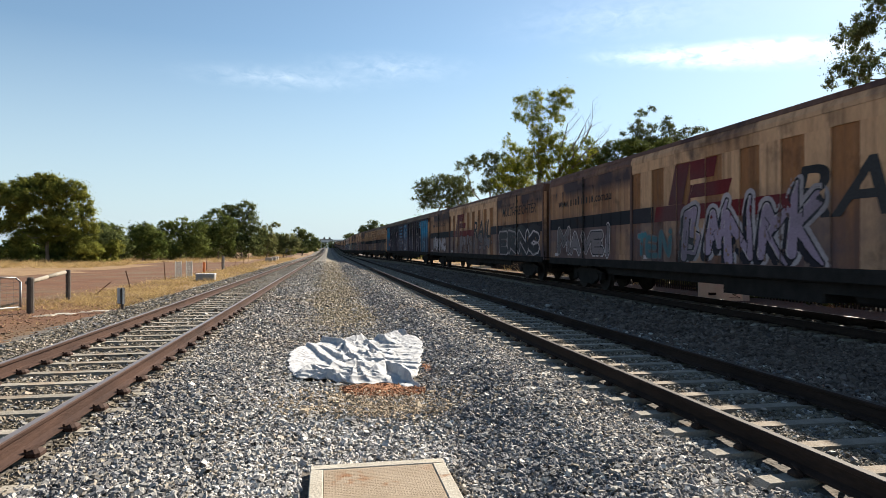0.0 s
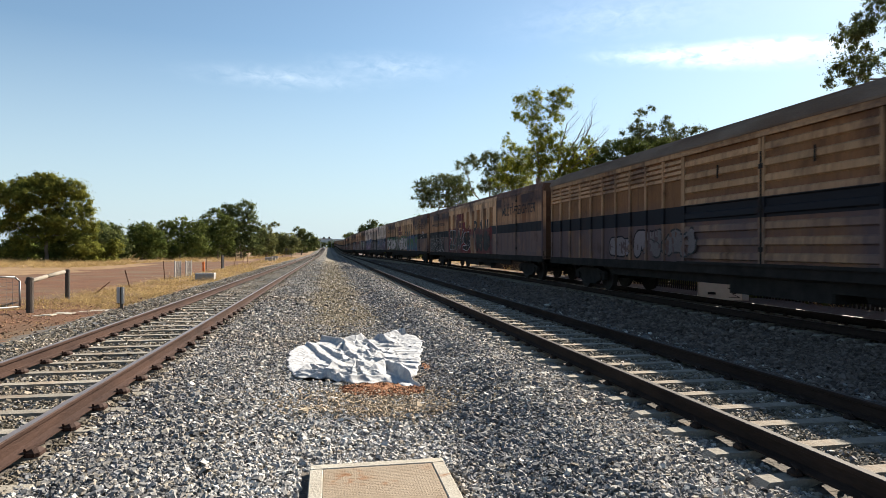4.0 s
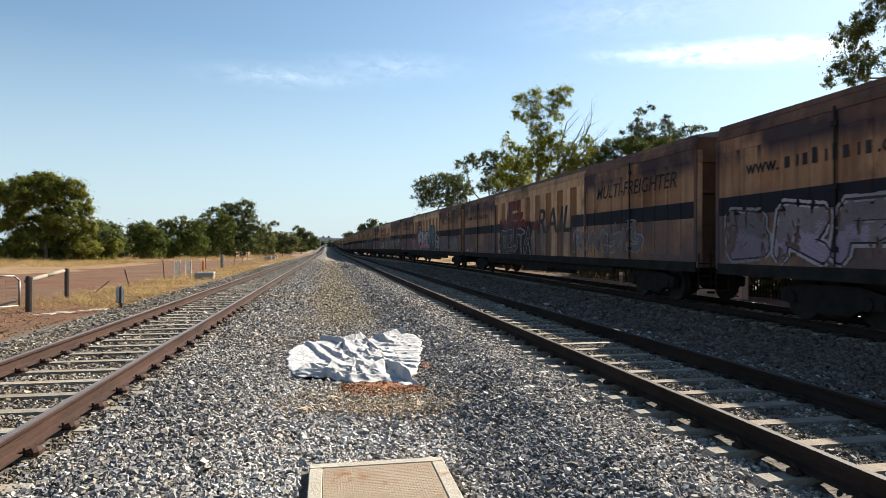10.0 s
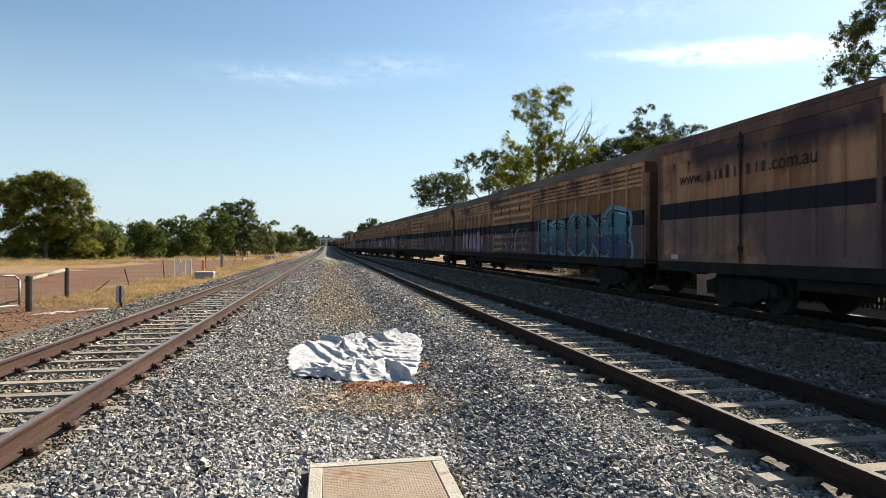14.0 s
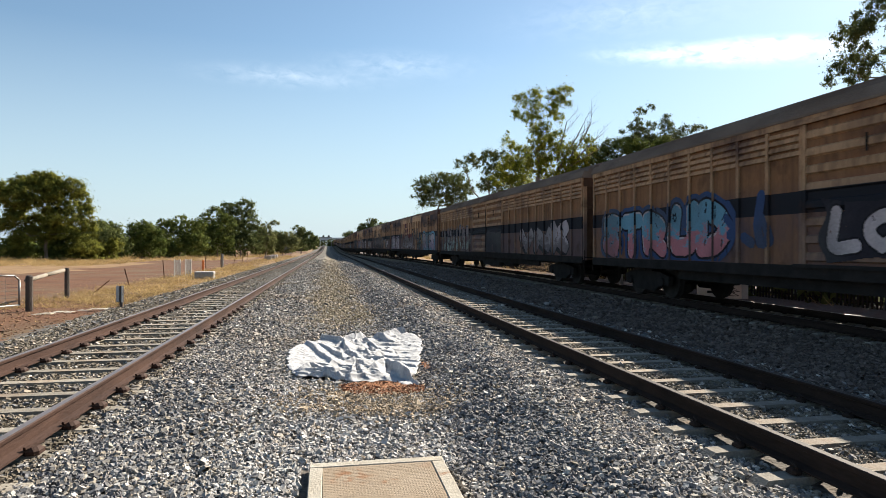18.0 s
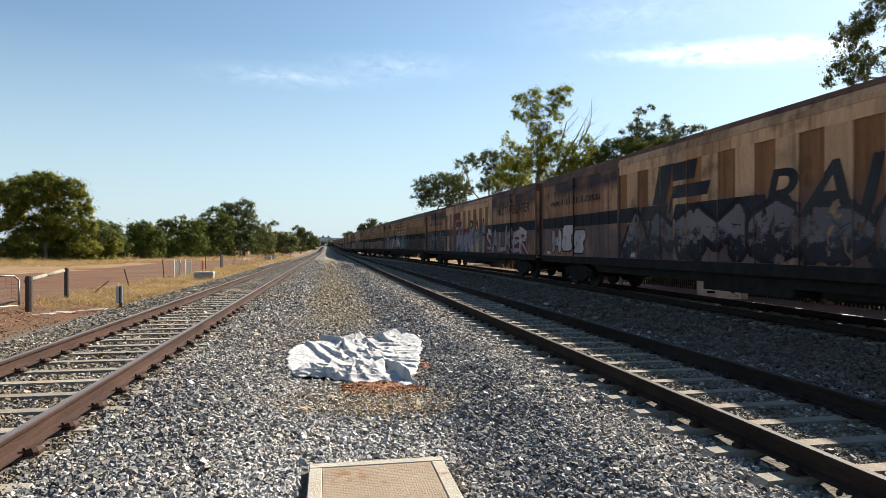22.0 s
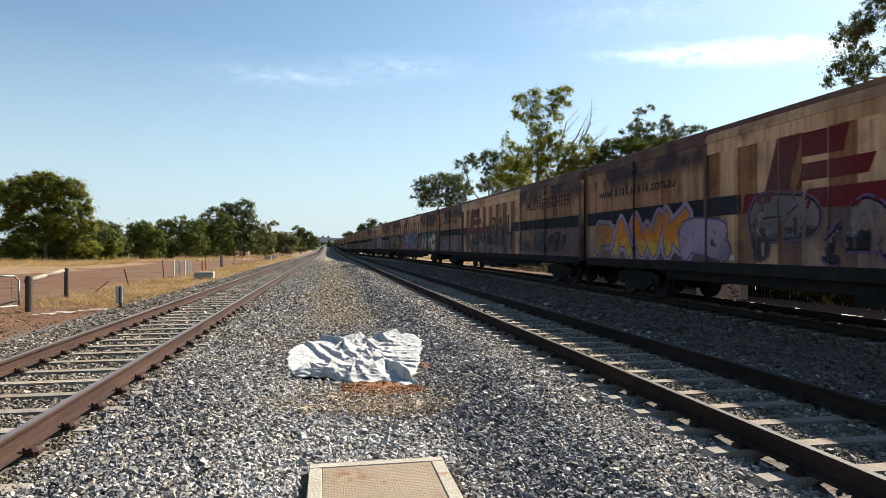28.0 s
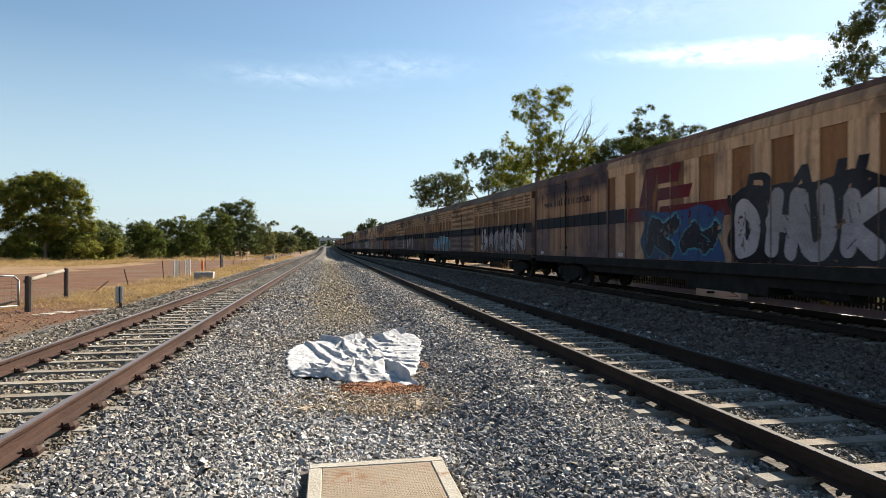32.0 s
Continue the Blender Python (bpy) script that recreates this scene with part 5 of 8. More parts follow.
def make_far():
    br = thing("road_bridge", pose(0, 560, 1.2), "distant concrete road bridge over the tracks", "bridge")
    part("deck", Geo().box(-70, 70, -5, 5, 7.0, 8.4).mesh("deck", M_FAR), br)
    part("parapet", Geo().box(-70, 70, -5.2, -5, 8.4, 9.3).mesh("parapet", M_FAR), br)
    for x in (-13, -6.5, 0.6, 6.9, 13.5):
        part("pier", Geo().box(x - 0.5, x + 0.5, -3, 3, -0.4, 7.0).mesh("pier", M_FAR), br)
    sg = thing("signal_gantry", pose(0, 430, 1.5), "distant signal gantry with two dark heads", "signal")
    part("beam", Geo().box(-6, 2.5, -0.2, 0.2, 6.9, 7.4).mesh("beam", M_PIPE), sg)
    for x in (-5.8, 2.3):
        part("leg", Geo().box(x - 0.15, x + 0.15, -0.15, 0.15, -0.3, 6.9).mesh("leg", M_PIPE), sg)
    for x in (-2.9, 0.6):
        part("signal_head", Geo().box(x - 0.6, x + 0.6, -0.3, 0.1, 7.4, 8.5, c=0.1).mesh("signal_head", M_CLIP), sg)
    # fence and box beyond the train
    fe = thing("palisade_fence", pose(15.0, 0, -0.3), "dark steel palisade fence behind the train", "fence")
    pale = Geo().box(-0.012, 0.012, -0.033, 0.033, 0.0, 1.75).add([(0, -0.033, 1.75), (0, 0.033, 1.75), (0, 0, 1.85)], [(0, 1, 2)]).mesh("pale", M_UNDER)
    for i in range(130):
        part("pale", pale, fe, at=pose(0, 8 + i * 0.155, 0))
    for z in (0.3, 1.45):
        part("rail", Geo().box(0.013, 0.05, 6, 60, z, z + 0.05).mesh("rail", M_UNDER), fe)
    g = Geo()
    for i in range(190):
        y = 28.2 + i * 0.155
        g.box(-0.012, 0.012, y - 0.033, y + 0.033, 0.0, 1.78)
    part("pale_rest", g.mesh("pale_rest", M_UNDER), fe, kind="stuff")
    # shrubs added behind the train, tall enough to shade the ground there
    rng = np.random.default_rng(77)
    k = np.repeat(np.arange(84), 260)
    e = rng.normal(0, 1, (len(k), 3))
    e /= np.linalg.norm(e, axis=1)[:, None]
    c = np.stack([16.3 + 0.5 * np.sin(k * 1.7), 4 + k * 0.42, np.array((0.6, 1.8, 3.0, 4.2))[k % 4] + 0.3 * np.sin(k * 2.3)], -1)
    hd = thing("hedge", pose(0, 0, 0), "dark shrubs along the fence, added to shade the ground there", "shrub")
    part("foliage", leaf_mesh("foliage", c + e * (1.3 * rng.uniform(0.2, 1, len(k)) ** 0.6)[:, None], e, 0.24 * rng.uniform(0.6, 1.4, len(k)), rng, M_LEAF_GREY), hd, kind="stuff")
    # more shrubs added farther on, to darken what shows under the train
    k = np.repeat(np.arange(165), 110)
    e = rng.normal(0, 1, (len(k), 3))
    e /= np.linalg.norm(e, axis=1)[:, None]
    c = np.stack([17.0 + 0.8 * np.sin(k * 1.7), 118 + k * 0.85, np.array((0.6, 1.7, 2.9))[k % 3] + 0.3 * np.sin(k * 2.3)], -1)
    hd = thing("hedge", pose(0, 0, 0), "dark shrubs added beyond the far track to darken the gap under the train", "shrub")
    part("foliage", leaf_mesh("foliage", c + e * (1.5 * rng.uniform(0.2, 1, len(k)) ** 0.6)[:, None], e, 0.4 * rng.uniform(0.6, 1.4, len(k)), rng, M_LEAF_GREY), hd, kind="stuff")
    bx = thing("relay_box", pose(13.3, 19.7, -0.4, 0, 0, -30), "pale sandy trackside cabinet with a black scrawl", "equipment box")
    part("body", Geo().box(-0.75, 0.62, -0.35, 0.35, 0, 1.45, c=0.015).mesh("body", M_BOX), bx)
    part("side_panel", Geo().box(0.625, 0.82, -0.37, 0.35, 0, 1.45, c=0.012).mesh("side_panel", M_WHITE), bx, "grey ribbed side panel")
    part("lid", Geo().box(-0.8, 0.86, -0.4, 0.39, 1.452, 1.52, c=0.012).mesh("lid", M_WHITE), bx)
    part("handle", Geo().box(-0.45, -0.2, -0.4, -0.352, 0.42, 0.5, c=0.01).mesh("handle", M_UNDER), bx, "dark recessed handle")
    g = Geo()
    rng = random.Random(4)
    p = (0.2, 1.1)
    for i in range(34):
        q = (0.05 + 0.4 * rng.random() + 0.012 * i / 3, 1.15 - 0.026 * i + 0.2 * rng.random())
        g.tube((p[0], -0.353, p[1]), (q[0], -0.353, q[1]), 0.013, n=4)
        p = q
    part("scrawl", g.mesh("scrawl", M_CLIP), bx, "dark unreadable scrawl")
    mk = thing("marker_post", pose(12.8, 26.2, -0.35), "short pale marker post with a white cap", "marker post")
    part("post", Geo().tube((0, 0, -0.1), (0, 0, 0.72), 0.09, n=10).mesh("post", M_PIPE), mk)
    part("cap", Geo().tube((0, 0, 0.721), (0, 0, 0.86), 0.1, 0.07, n=10).mesh("cap", M_BOX), mk, "white rounded cap")


# ---- clouds ----
def make_cloud(az, el, w, h, seed, amount, label, drift, roll=0):
    """A thin high sheet of cloud, far off; its noise fades out to its edges."""
    m = bpy.data.materials.new("cloud")
    m.use_nodes = True
    n, l = m.node_tree.nodes, m.node_tree.links
    n.clear()
    tc, mp, nz = n.new("ShaderNodeTexCoord"), n.new("ShaderNodeMapping"), n.new("ShaderNodeTexNoise")
    mp.inputs["Scale"].default_value, mp.inputs["Location"].default_value = (w / 4.5, h / 2.2, 1), (seed * 3.7, seed, 0)
    nz.inputs["Scale"].default_value, nz.inputs["Detail"].default_value, nz.inputs["Roughness"].default_value, nz.inputs["Distortion"].default_value = 1.6, 9, 0.58, 0.5
    gr = n.new("ShaderNodeTexGradient")
    gr.gradient_type = "QUADRATIC_SPHERE"
    l.new(tc.outputs["Object"], mp.inputs[0])
    l.new(mp.outputs[0], nz.inputs[0])
    l.new(tc.outputs["Object"], gr.inputs[0])
    rg = n.new("ShaderNodeMapRange")
    rg.inputs[1].default_value, rg.inputs[2].default_value = 0.32, 0.82
    l.new(nz.outputs[0], rg.inputs[0])
    mu = n.new("ShaderNodeMath")
    mu.operation = "MULTIPLY"
    l.new(rg.outputs[0], mu.inputs[0])
    l.new(gr.outputs[1], mu.inputs[1])
    m2 = n.new("ShaderNodeMath")
    m2.operation, m2.use_clamp = "MULTIPLY", True
    m2.inputs[1].default_value = amount
    l.new(mu.outputs[0], m2.inputs[0])
    em, tp, mx, out = n.new("ShaderNodeEmission"), n.new("ShaderNodeBsdfTransparent"), n.new("ShaderNodeMixShader"), n.new("ShaderNodeOutputMaterial")
    em.inputs[0].default_value, em.inputs[1].default_value = (0.97, 0.98, 1.0, 1), 0.98
    l.new(m2.outputs[0], mx.inputs[0])
    l.new(tp.outputs[0], mx.inputs[1])
    l.new(em.outputs[0], mx.inputs[2])
    l.new(mx.outputs[0], out.inputs[0])
    k = 14
    vs = [(-1 + 2 * i / k, -1 + 2 * j / 4, 0.12 * ((-1 + 2 * i / k) ** 2)) for i in range(k + 1) for j in range(5)]
    fs = [(i * 5 + j, (i + 1) * 5 + j, (i + 1) * 5 + j + 1, i * 5 + j + 1) for i in range(k) for j in range(4)]
    ob = new("cloud", mesh_of("cloud", vs, fs, [m], True))
    ob.visible_shadow = False
    a, e = radians(az), radians(el)
    d = Vector((math.sin(a) * math.cos(e), math.cos(a) * math.cos(e), math.sin(e)))
    at = look(EYE + d * 3000, EYE, roll)
    ob.matrix_basis = at
    ob.scale = (3000 * math.tan(radians(w / 2)), 3000 * math.tan(radians(h / 2)), 60)
    tagged(ob, label, "cloud", "thin high clouds", "structure")
    CLOUDS.append((ob, at, drift))


CLOUDS = []


# ---- the train ----
LEN, MIDX, RAILZ = 25.6, TRACKS[2][0], TRACKS[2][1]
SIDE = -1.45


GRIME = (0.66, 0.565, 0.53)


def banded(name, a, b, band, z0, z1, spot=None, spot_at=0.6, rough=0.6, stain=None, corrugated=0.0, lower=None):
    """Wagon paint: weathered, streaked downwards, with a painted band between two heights and optional fine corrugation."""
    a, b, spot = (tuple(k * v for k, v in zip(GRIME, q)) for q in (a, b, spot))
    m = surface(name, a, b, 0.8, rough, 0.12, spot=spot, spot_at=spot_at, fine=30, by="object", spread=0.14, stretch=(1, 1.6, 0.25), spec=0.03)
    n, l = m.node_tree.nodes, m.node_tree.links
    p = n["Principled BSDF"]
    src = p.inputs["Base Color"].links[0].from_socket
    tc, sx = n.new("ShaderNodeTexCoord"), n.new("ShaderNodeSeparateXYZ")
    l.new(tc.outputs["Object"], sx.inputs[0])

    def step(lo, hi):
        r = n.new("ShaderNodeMapRange")
        r.inputs[1].default_value, r.inputs[2].default_value = lo, hi
        l.new(sx.outputs[2], r.inputs[0])
        return r.outputs[0]

    def mixed(fac, colour, s):
        x = n.new("ShaderNodeMix")
        x.data_type = "RGBA"
        x.inputs[7].default_value = (*colour, 1)
        l.new(fac, x.inputs[0])
        l.new(s, x.inputs[6])
        return x.outputs[2]

    def times(a1, b1):
        q = n.new("ShaderNodeMath")
        q.operation = "MULTIPLY"
        l.new(a1, q.inputs[0])
        l.new(b1, q.inputs[1])
        return q.outputs[0]

    # rust and grime streaks that run down the side
    nz = n.new("ShaderNodeTexNoise")
    mp = n.new("ShaderNodeMapping")
    mp.inputs["Scale"].default_value = (1, 5.0, 0.22)
    # another streak pattern on each piece
    oi, sh = n.new("ShaderNodeObjectInfo"), n.new("ShaderNodeMath")
    sh.operation = "MULTIPLY"
    sh.inputs[1].default_value = 40.0
    l.new(oi.outputs["Random"], sh.inputs[0])
    nz.noise_dimensions = "4D"
    l.new(sh.outputs[0], nz.inputs["W"])
    l.new(tc.outputs["Object"], mp.inputs[0])
    l.new(mp.outputs[0], nz.inputs[0])
    nz.inputs["Scale"].default_value, nz.inputs["Detail"].default_value = 1.3, 6
    sr = n.new("ShaderNodeMapRange")
    sr.inputs[1].default_value, sr.inputs[2].default_value, sr.inputs[4].default_value = 0.48, 0.72, 0.62
    l.new(nz.outputs[0], sr.inputs[0])
    src = mixed(sr.outputs[0], (0.085, 0.05, 0.034), src)
    if lower:
        # the part under the band has been overpainted grey
        src = mixed(step(z0, z0 - 0.01), lower, src)
    if stain:
        s2 = n.new("ShaderNodeTexNoise")
        s2.inputs["Scale"].default_value, s2.inputs["Detail"].default_value = 0.5, 5
        l.new(tc.outputs["Object"], s2.inputs[0])
        r2 = n.new("ShaderNodeMapRange")
        r2.inputs[1].default_value, r2.inputs[2].default_value = 0.36, 0.56
        l.new(s2.outputs[0], r2.inputs[0])
        src = mixed(times(r2.outputs[0], step(3.15, 3.5)), stain, src)
    # faded overspray and soot in large patches, other ones on each van
    at, ad, cb = n.new("ShaderNodeAttribute"), n.new("ShaderNodeMath"), n.new("ShaderNodeCombineXYZ")
    at.attribute_type, at.attribute_name = "OBJECT", "along"
    ad.operation = "ADD"
    l.new(at.outputs["Fac"], ad.inputs[0])
    l.new(sx.outputs[1], ad.inputs[1])
    l.new(ad.outputs[0], cb.inputs[1])
    l.new(sx.outputs[2], cb.inputs[2])

    def patches(scale, lo, hi, most):
        z, r = n.new("ShaderNodeTexNoise"), n.new("ShaderNodeMapRange")
        z.inputs["Scale"].default_value, z.inputs["Detail"].default_value, z.inputs["Roughness"].default_value = scale, 6, 0.6
        r.inputs[1].default_value, r.inputs[2].default_value, r.inputs[4].default_value = lo, hi, most
        l.new(cb.outputs[0], z.inputs[0])
        l.new(z.outputs[0], r.inputs[0])
        return r.outputs[0]

    src = mixed(times(patches(0.33, 0.30, 0.52, 0.8), step(2.75, 2.15)), (0.082, 0.066, 0.08), src)
    if band:
        fac = times(step(z0, z0 + 0.01), step(z1, z1 - 0.01))
        src = mixed(fac, band, src)
    src = mixed(times(patches(0.45, 0.50, 0.64, 0.85), step(2.8, 3.5)), (0.042, 0.03, 0.036), src)
    src = mixed(patches(1.1, 0.56, 0.72, 0.7), (0.05, 0.027, 0.018), src)
    l.new(src, p.inputs["Base Color"])
    if corrugated:
        wv, bp = n.new("ShaderNodeTexWave"), n.new("ShaderNodeBump")
        wv.bands_direction = "Y"
        wv.inputs["Scale"].default_value = corrugated
        bp.inputs["Strength"].default_value, bp.inputs["Distance"].default_value = 0.8, 0.02
        l.new(tc.outputs["Object"], wv.inputs[0])
        l.new(wv.outputs[0], bp.inputs["Height"])
        l.new(bp.outputs[0], p.inputs["Normal"])
    return m


NAVY = (0.022, 0.023, 0.028)
PURPLE = (0.062, 0.045, 0.05)
M_PANEL = banded("cream_side_panel", (0.82, 0.56, 0.335), (0.94, 0.67, 0.415), None, 0, 0, (0.44, 0.26, 0.13))
M_GROOVE = banded("brown_corrugated_side", (0.37, 0.195, 0.095), (0.46, 0.26, 0.13), None, 0, 0, (0.26, 0.13, 0.07))
M_DOOR = banded("tan_banded_door", (0.54, 0.33, 0.19), (0.64, 0.42, 0.255), NAVY, 2.14, 2.56, (0.30, 0.155, 0.085), 0.53, stain=PURPLE)
M_CANT = banded("cream_top_rail", (0.66, 0.47, 0.29), (0.74, 0.54, 0.345), None, 0, 0, (0.3, 0.2, 0.14))
M_CANTD = banded("purple_stained_top_rail", (0.17, 0.115, 0.10), (0.25, 0.165, 0.13), None, 0, 0, (0.33, 0.22, 0.14))
M_TAN = banded("tan_louvre_side", (0.29, 0.165, 0.085), (0.375, 0.225, 0.12), NAVY, 2.05, 2.48, (0.27, 0.15, 0.08), 0.6)
M_TANRIB = banded("tan_rib", (0.58, 0.40, 0.235), (0.70, 0.50, 0.30), NAVY, 2.05, 2.48, (0.3, 0.17, 0.09), 0.62)
M_BLUE = banded("weathered_blue_side", (0.04, 0.34, 0.62), (0.07, 0.42, 0.74), None, 0, 0, (0.06, 0.10, 0.16), 0.68)
M_BLUEDOOR = banded("half_overpainted_blue_door", (0.09, 0.40, 0.75), (0.05, 0.10, 0.2), None, 0, 0, (0.06, 0.06, 0.09), 0.47)
M_NIGHT = banded("dark_overpainted_side", (0.035, 0.04, 0.055), (0.055, 0.06, 0.08), None, 0, 0, (0.06, 0.055, 0.09))
M_GREY = banded("dirty_white_side", (0.92, 0.80, 0.69), (1.05, 0.93, 0.82), NAVY, 2.1, 2.5, (0.55, 0.45, 0.36), 0.6, lower=(0.13, 0.125, 0.115))
M_GREYD = banded("grey_side_hatch", (0.52, 0.44, 0.37), (0.60, 0.52, 0.44), None, 0, 0, (0.2, 0.15, 0.12))
M_ROOFB = surface("brown_grey_corrugated_roof", (0.13, 0.10, 0.08), (0.21, 0.165, 0.13), 0.9, 0.95, 0.15, metal=0.0, spec=0.0, spot=(0.10, 0.06, 0.04), stretch=(1, 0.4, 1))
M_END = surface("rusty_wagon_end", (0.068, 0.036, 0.021), (0.112, 0.064, 0.037), 1.5, 0.8, 0.3, spot=(0.12, 0.07, 0.05))
M_STEEL = surface("dull_wheel_steel", (0.02, 0.018, 0.016), (0.04, 0.034, 0.03), 5.0, 0.7, 0.2, spec=0.1)


def paint(name, c):
    c = tuple(k * v for k, v in zip((0.72, 0.62, 0.62), c))
    return surface(name, tuple(0.82 * v for v in c), c, 1.1, 0.55, 0.06, spot=tuple(0.45 * v + 0.035 for v in c), spot_at=0.5, fine=25, spec=0.04)


INK = {"white": paint("white_spray", (0.70, 0.69, 0.68)), "silver": paint("silver_spray", (0.58, 0.58, 0.60)), "grey": paint("grey_spray", (0.29, 0.275, 0.285)),
       "black": paint("black_spray", (0.025, 0.024, 0.028)), "blue": paint("blue_spray", (0.06, 0.12, 0.27)), "sky": paint("sky_blue_spray", (0.20, 0.50, 0.66)),
       "teal": paint("teal_spray", (0.09, 0.32, 0.37)), "green": paint("green_spray", (0.07, 0.22, 0.08)), "red": paint("dark_red_paint", (0.20, 0.03, 0.035)),
       "pink": paint("pink_spray", (0.66, 0.30, 0.33)), "purple": paint("purple_spray", (0.22, 0.14, 0.30)), "orange": paint("orange_spray", (0.80, 0.30, 0.04)),
       "yellow": paint("yellow_spray", (0.72, 0.52, 0.08)), "lime": paint("lime_spray", (0.50, 0.48, 0.16)), "olive": paint("olive_spray", (0.24, 0.24, 0.07)), "mint": paint("pale_green_spray", (0.46, 0.60, 0.54)),
       "navy": paint("navy_band_paint", (0.042, 0.044, 0.056)), "letter": paint("black_lettering", (0.03, 0.03, 0.035)), "lilac": paint("lilac_spray", (0.46, 0.40, 0.52))}

# strokes of block letters on a unit cell
GLYPH = {
    "A": "0,0 .5,1 1,0;.25,.4 .75,.4", "B": "0,0 0,1 .8,.9 .8,.6 0,.5 .9,.4 .9,.1 0,0", "C": "1,.85 .5,1 0,.6 0,.3 .5,0 1,.15", "D": "0,0 0,1 .7,.85 1,.5 .7,.1 0,0", "E": "1,1 0,1 0,0 1,0;0,.5 .8,.5",
    "F": "1,1 0,1 0,0;0,.5 .8,.5", "G": "1,.9 .3,1 0,.5 .3,0 1,.1 1,.45 .6,.45", "H": "0,0 0,1;1,0 1,1;0,.5 1,.5", "I": ".5,0 .5,1", "K": "0,0 0,1;1,1 .1,.5 1,0", "L": "0,1 0,0 1,0",
    "M": "0,0 0,1 .5,.4 1,1 1,0", "N": "0,0 0,1 1,0 1,1", "O": ".5,0 0,.3 0,.7 .5,1 1,.7 1,.3 .5,0", "P": "0,0 0,1 .9,.9 .9,.55 0,.45", "R": "0,0 0,1 .9,.85 .8,.55 0,.5 1,0", "S": "1,.9 .3,1 0,.75 1,.3 .7,0 0,.1",
    "T": "0,1 1,1;.5,1 .5,0", "U": "0,1 0,.2 .5,0 1,.2 1,1", "V": "0,1 .5,0 1,1", "W": "0,1 .25,0 .5,.6 .75,0 1,1", "Y": "0,1 .5,.5 1,1;.5,.5 .5,0", "Z": "0,1 1,1 0,0 1,0",
    "1": "0,0 .1,1 .6,.7 .3,.4 .9,0;.6,.7 1,1", "2": "0,.9 .5,1 .2,.5 .9,.6 .6,0 0,.1", "3": "0,0 .2,1 .8,1 .5,.5 1,.4 .8,0 .3,.1", "4": "0,.2 .3,1 .7,.2 1,1;.1,.5 .9,.5"}


def relief(kind):
    """Where the side's surface lies along a van, front to rear: (from, to, x)."""
    if kind == "W":
        return [(0.0, LEN, SIDE - 0.004)]
    cuts = []
    if kind == "S":
        for i in range(9):
            c = 6.95 + 0.42 + i * 1.252
            cuts.append((c - 0.31, c + 0.31, SIDE - 0.004))
        base, doors = -1.431, ((0.0, 6.95), (18.25, LEN))
    else:
        for a, b in ((0.45, 9.9), (15.7, LEN - 0.45)):
            for i in range(11):
                c = a + 0.06 + (b - a - 0.12) * i / 10
                cuts.append((c - 0.045, c + 0.045, -1.473))
        base, doors = -1.428 if kind == "B" else -1.414, ((9.98, 15.62),)
    for a, b in doors:
        cuts.append((a, b, -1.490 if kind != "S" else SIDE - 0.006))
    cuts.sort()
    out, y = [], 0.0
    for a, b, x in cuts:
        if a > y:
            out.append((y, a, base))
        out.append((max(a, y), b, x))
        y = max(y, b)
    if y < LEN:
        out.append((y, LEN, base))
    return out


def clip(ring, y, keep_above):
    res = []
    for p, q in zip(ring, ring[1:] + ring[:1]):
        ip, iq = (p[0] >= y) == keep_above, (q[0] >= y) == keep_above
        if ip:
            res.append(p)
        if ip != iq:
            t = (y - p[0]) / (q[0] - p[0])
            res.append((y, p[1] + t * (q[1] - p[1])))
    return res


def on_relief(ring, steps, proud, g, mi):
    """A painted convex outline (y, z), laid on each step of the side."""
    lo, hi = min(p[0] for p in ring), max(p[0] for p in ring)
    for a, b, x in steps:
        if b <= lo or a >= hi:
            continue
        r = ring
        if a > lo:
            r = clip(r, a, True)
        if b < hi and len(r) > 2:
            r = clip(r, b, False)
        if len(r) > 2:
            g.add([(x - 0.002 - proud, p[0], p[1]) for p in r], [tuple(range(len(r) - 1, -1, -1))], mi)


def stroke_shape(pts, w, steps, off, y_of, z_of, g, mi):
    """A brush stroke: overlapping thick segments with rounded joints, on the wagon's side."""
    for (a, b), (c, d) in zip(pts[:-1], pts[1:]):
        p, q = Vector((y_of(a, b), z_of(a, b))), Vector((y_of(c, d), z_of(c, d)))
        t = (q - p)
        if t.length < 1e-4:
            continue
        t.normalize()
        nrm = Vector((-t.y, t.x)) * w
        e = t * w * 0.75
        ring = [p - nrm, p - e - nrm * 0.5, p - e + nrm * 0.5, p + nrm, q + nrm, q + e + nrm * 0.5, q + e - nrm * 0.5, q - nrm]
        on_relief([(v.x, v.y) for v in ring], steps, off[0], g, mi)
        off[0] += 0.00025


def noise_field(shape, cell, rng):
    """Smooth noise from 0 to 1 on a grid, with features about so many cells wide."""
    h, w = shape
    q = rng.uniform(0, 1, (int(h / cell[0]) + 3, int(w / cell[1]) + 3))
    a, c = np.arange(h)[:, None] / cell[0], np.arange(w)[None] / cell[1]
    i, j = a.astype(int), c.astype(int)
    fa, fc = a - i, c - j
    fa, fc = fa * fa * (3 - 2 * fa), fc * fc * (3 - 2 * fc)
    return (q[i, j] * (1 - fa) + q[i + 1, j] * fa) * (1 - fc) + (q[i, j + 1] * (1 - fa) + q[i + 1, j + 1] * fa) * fc


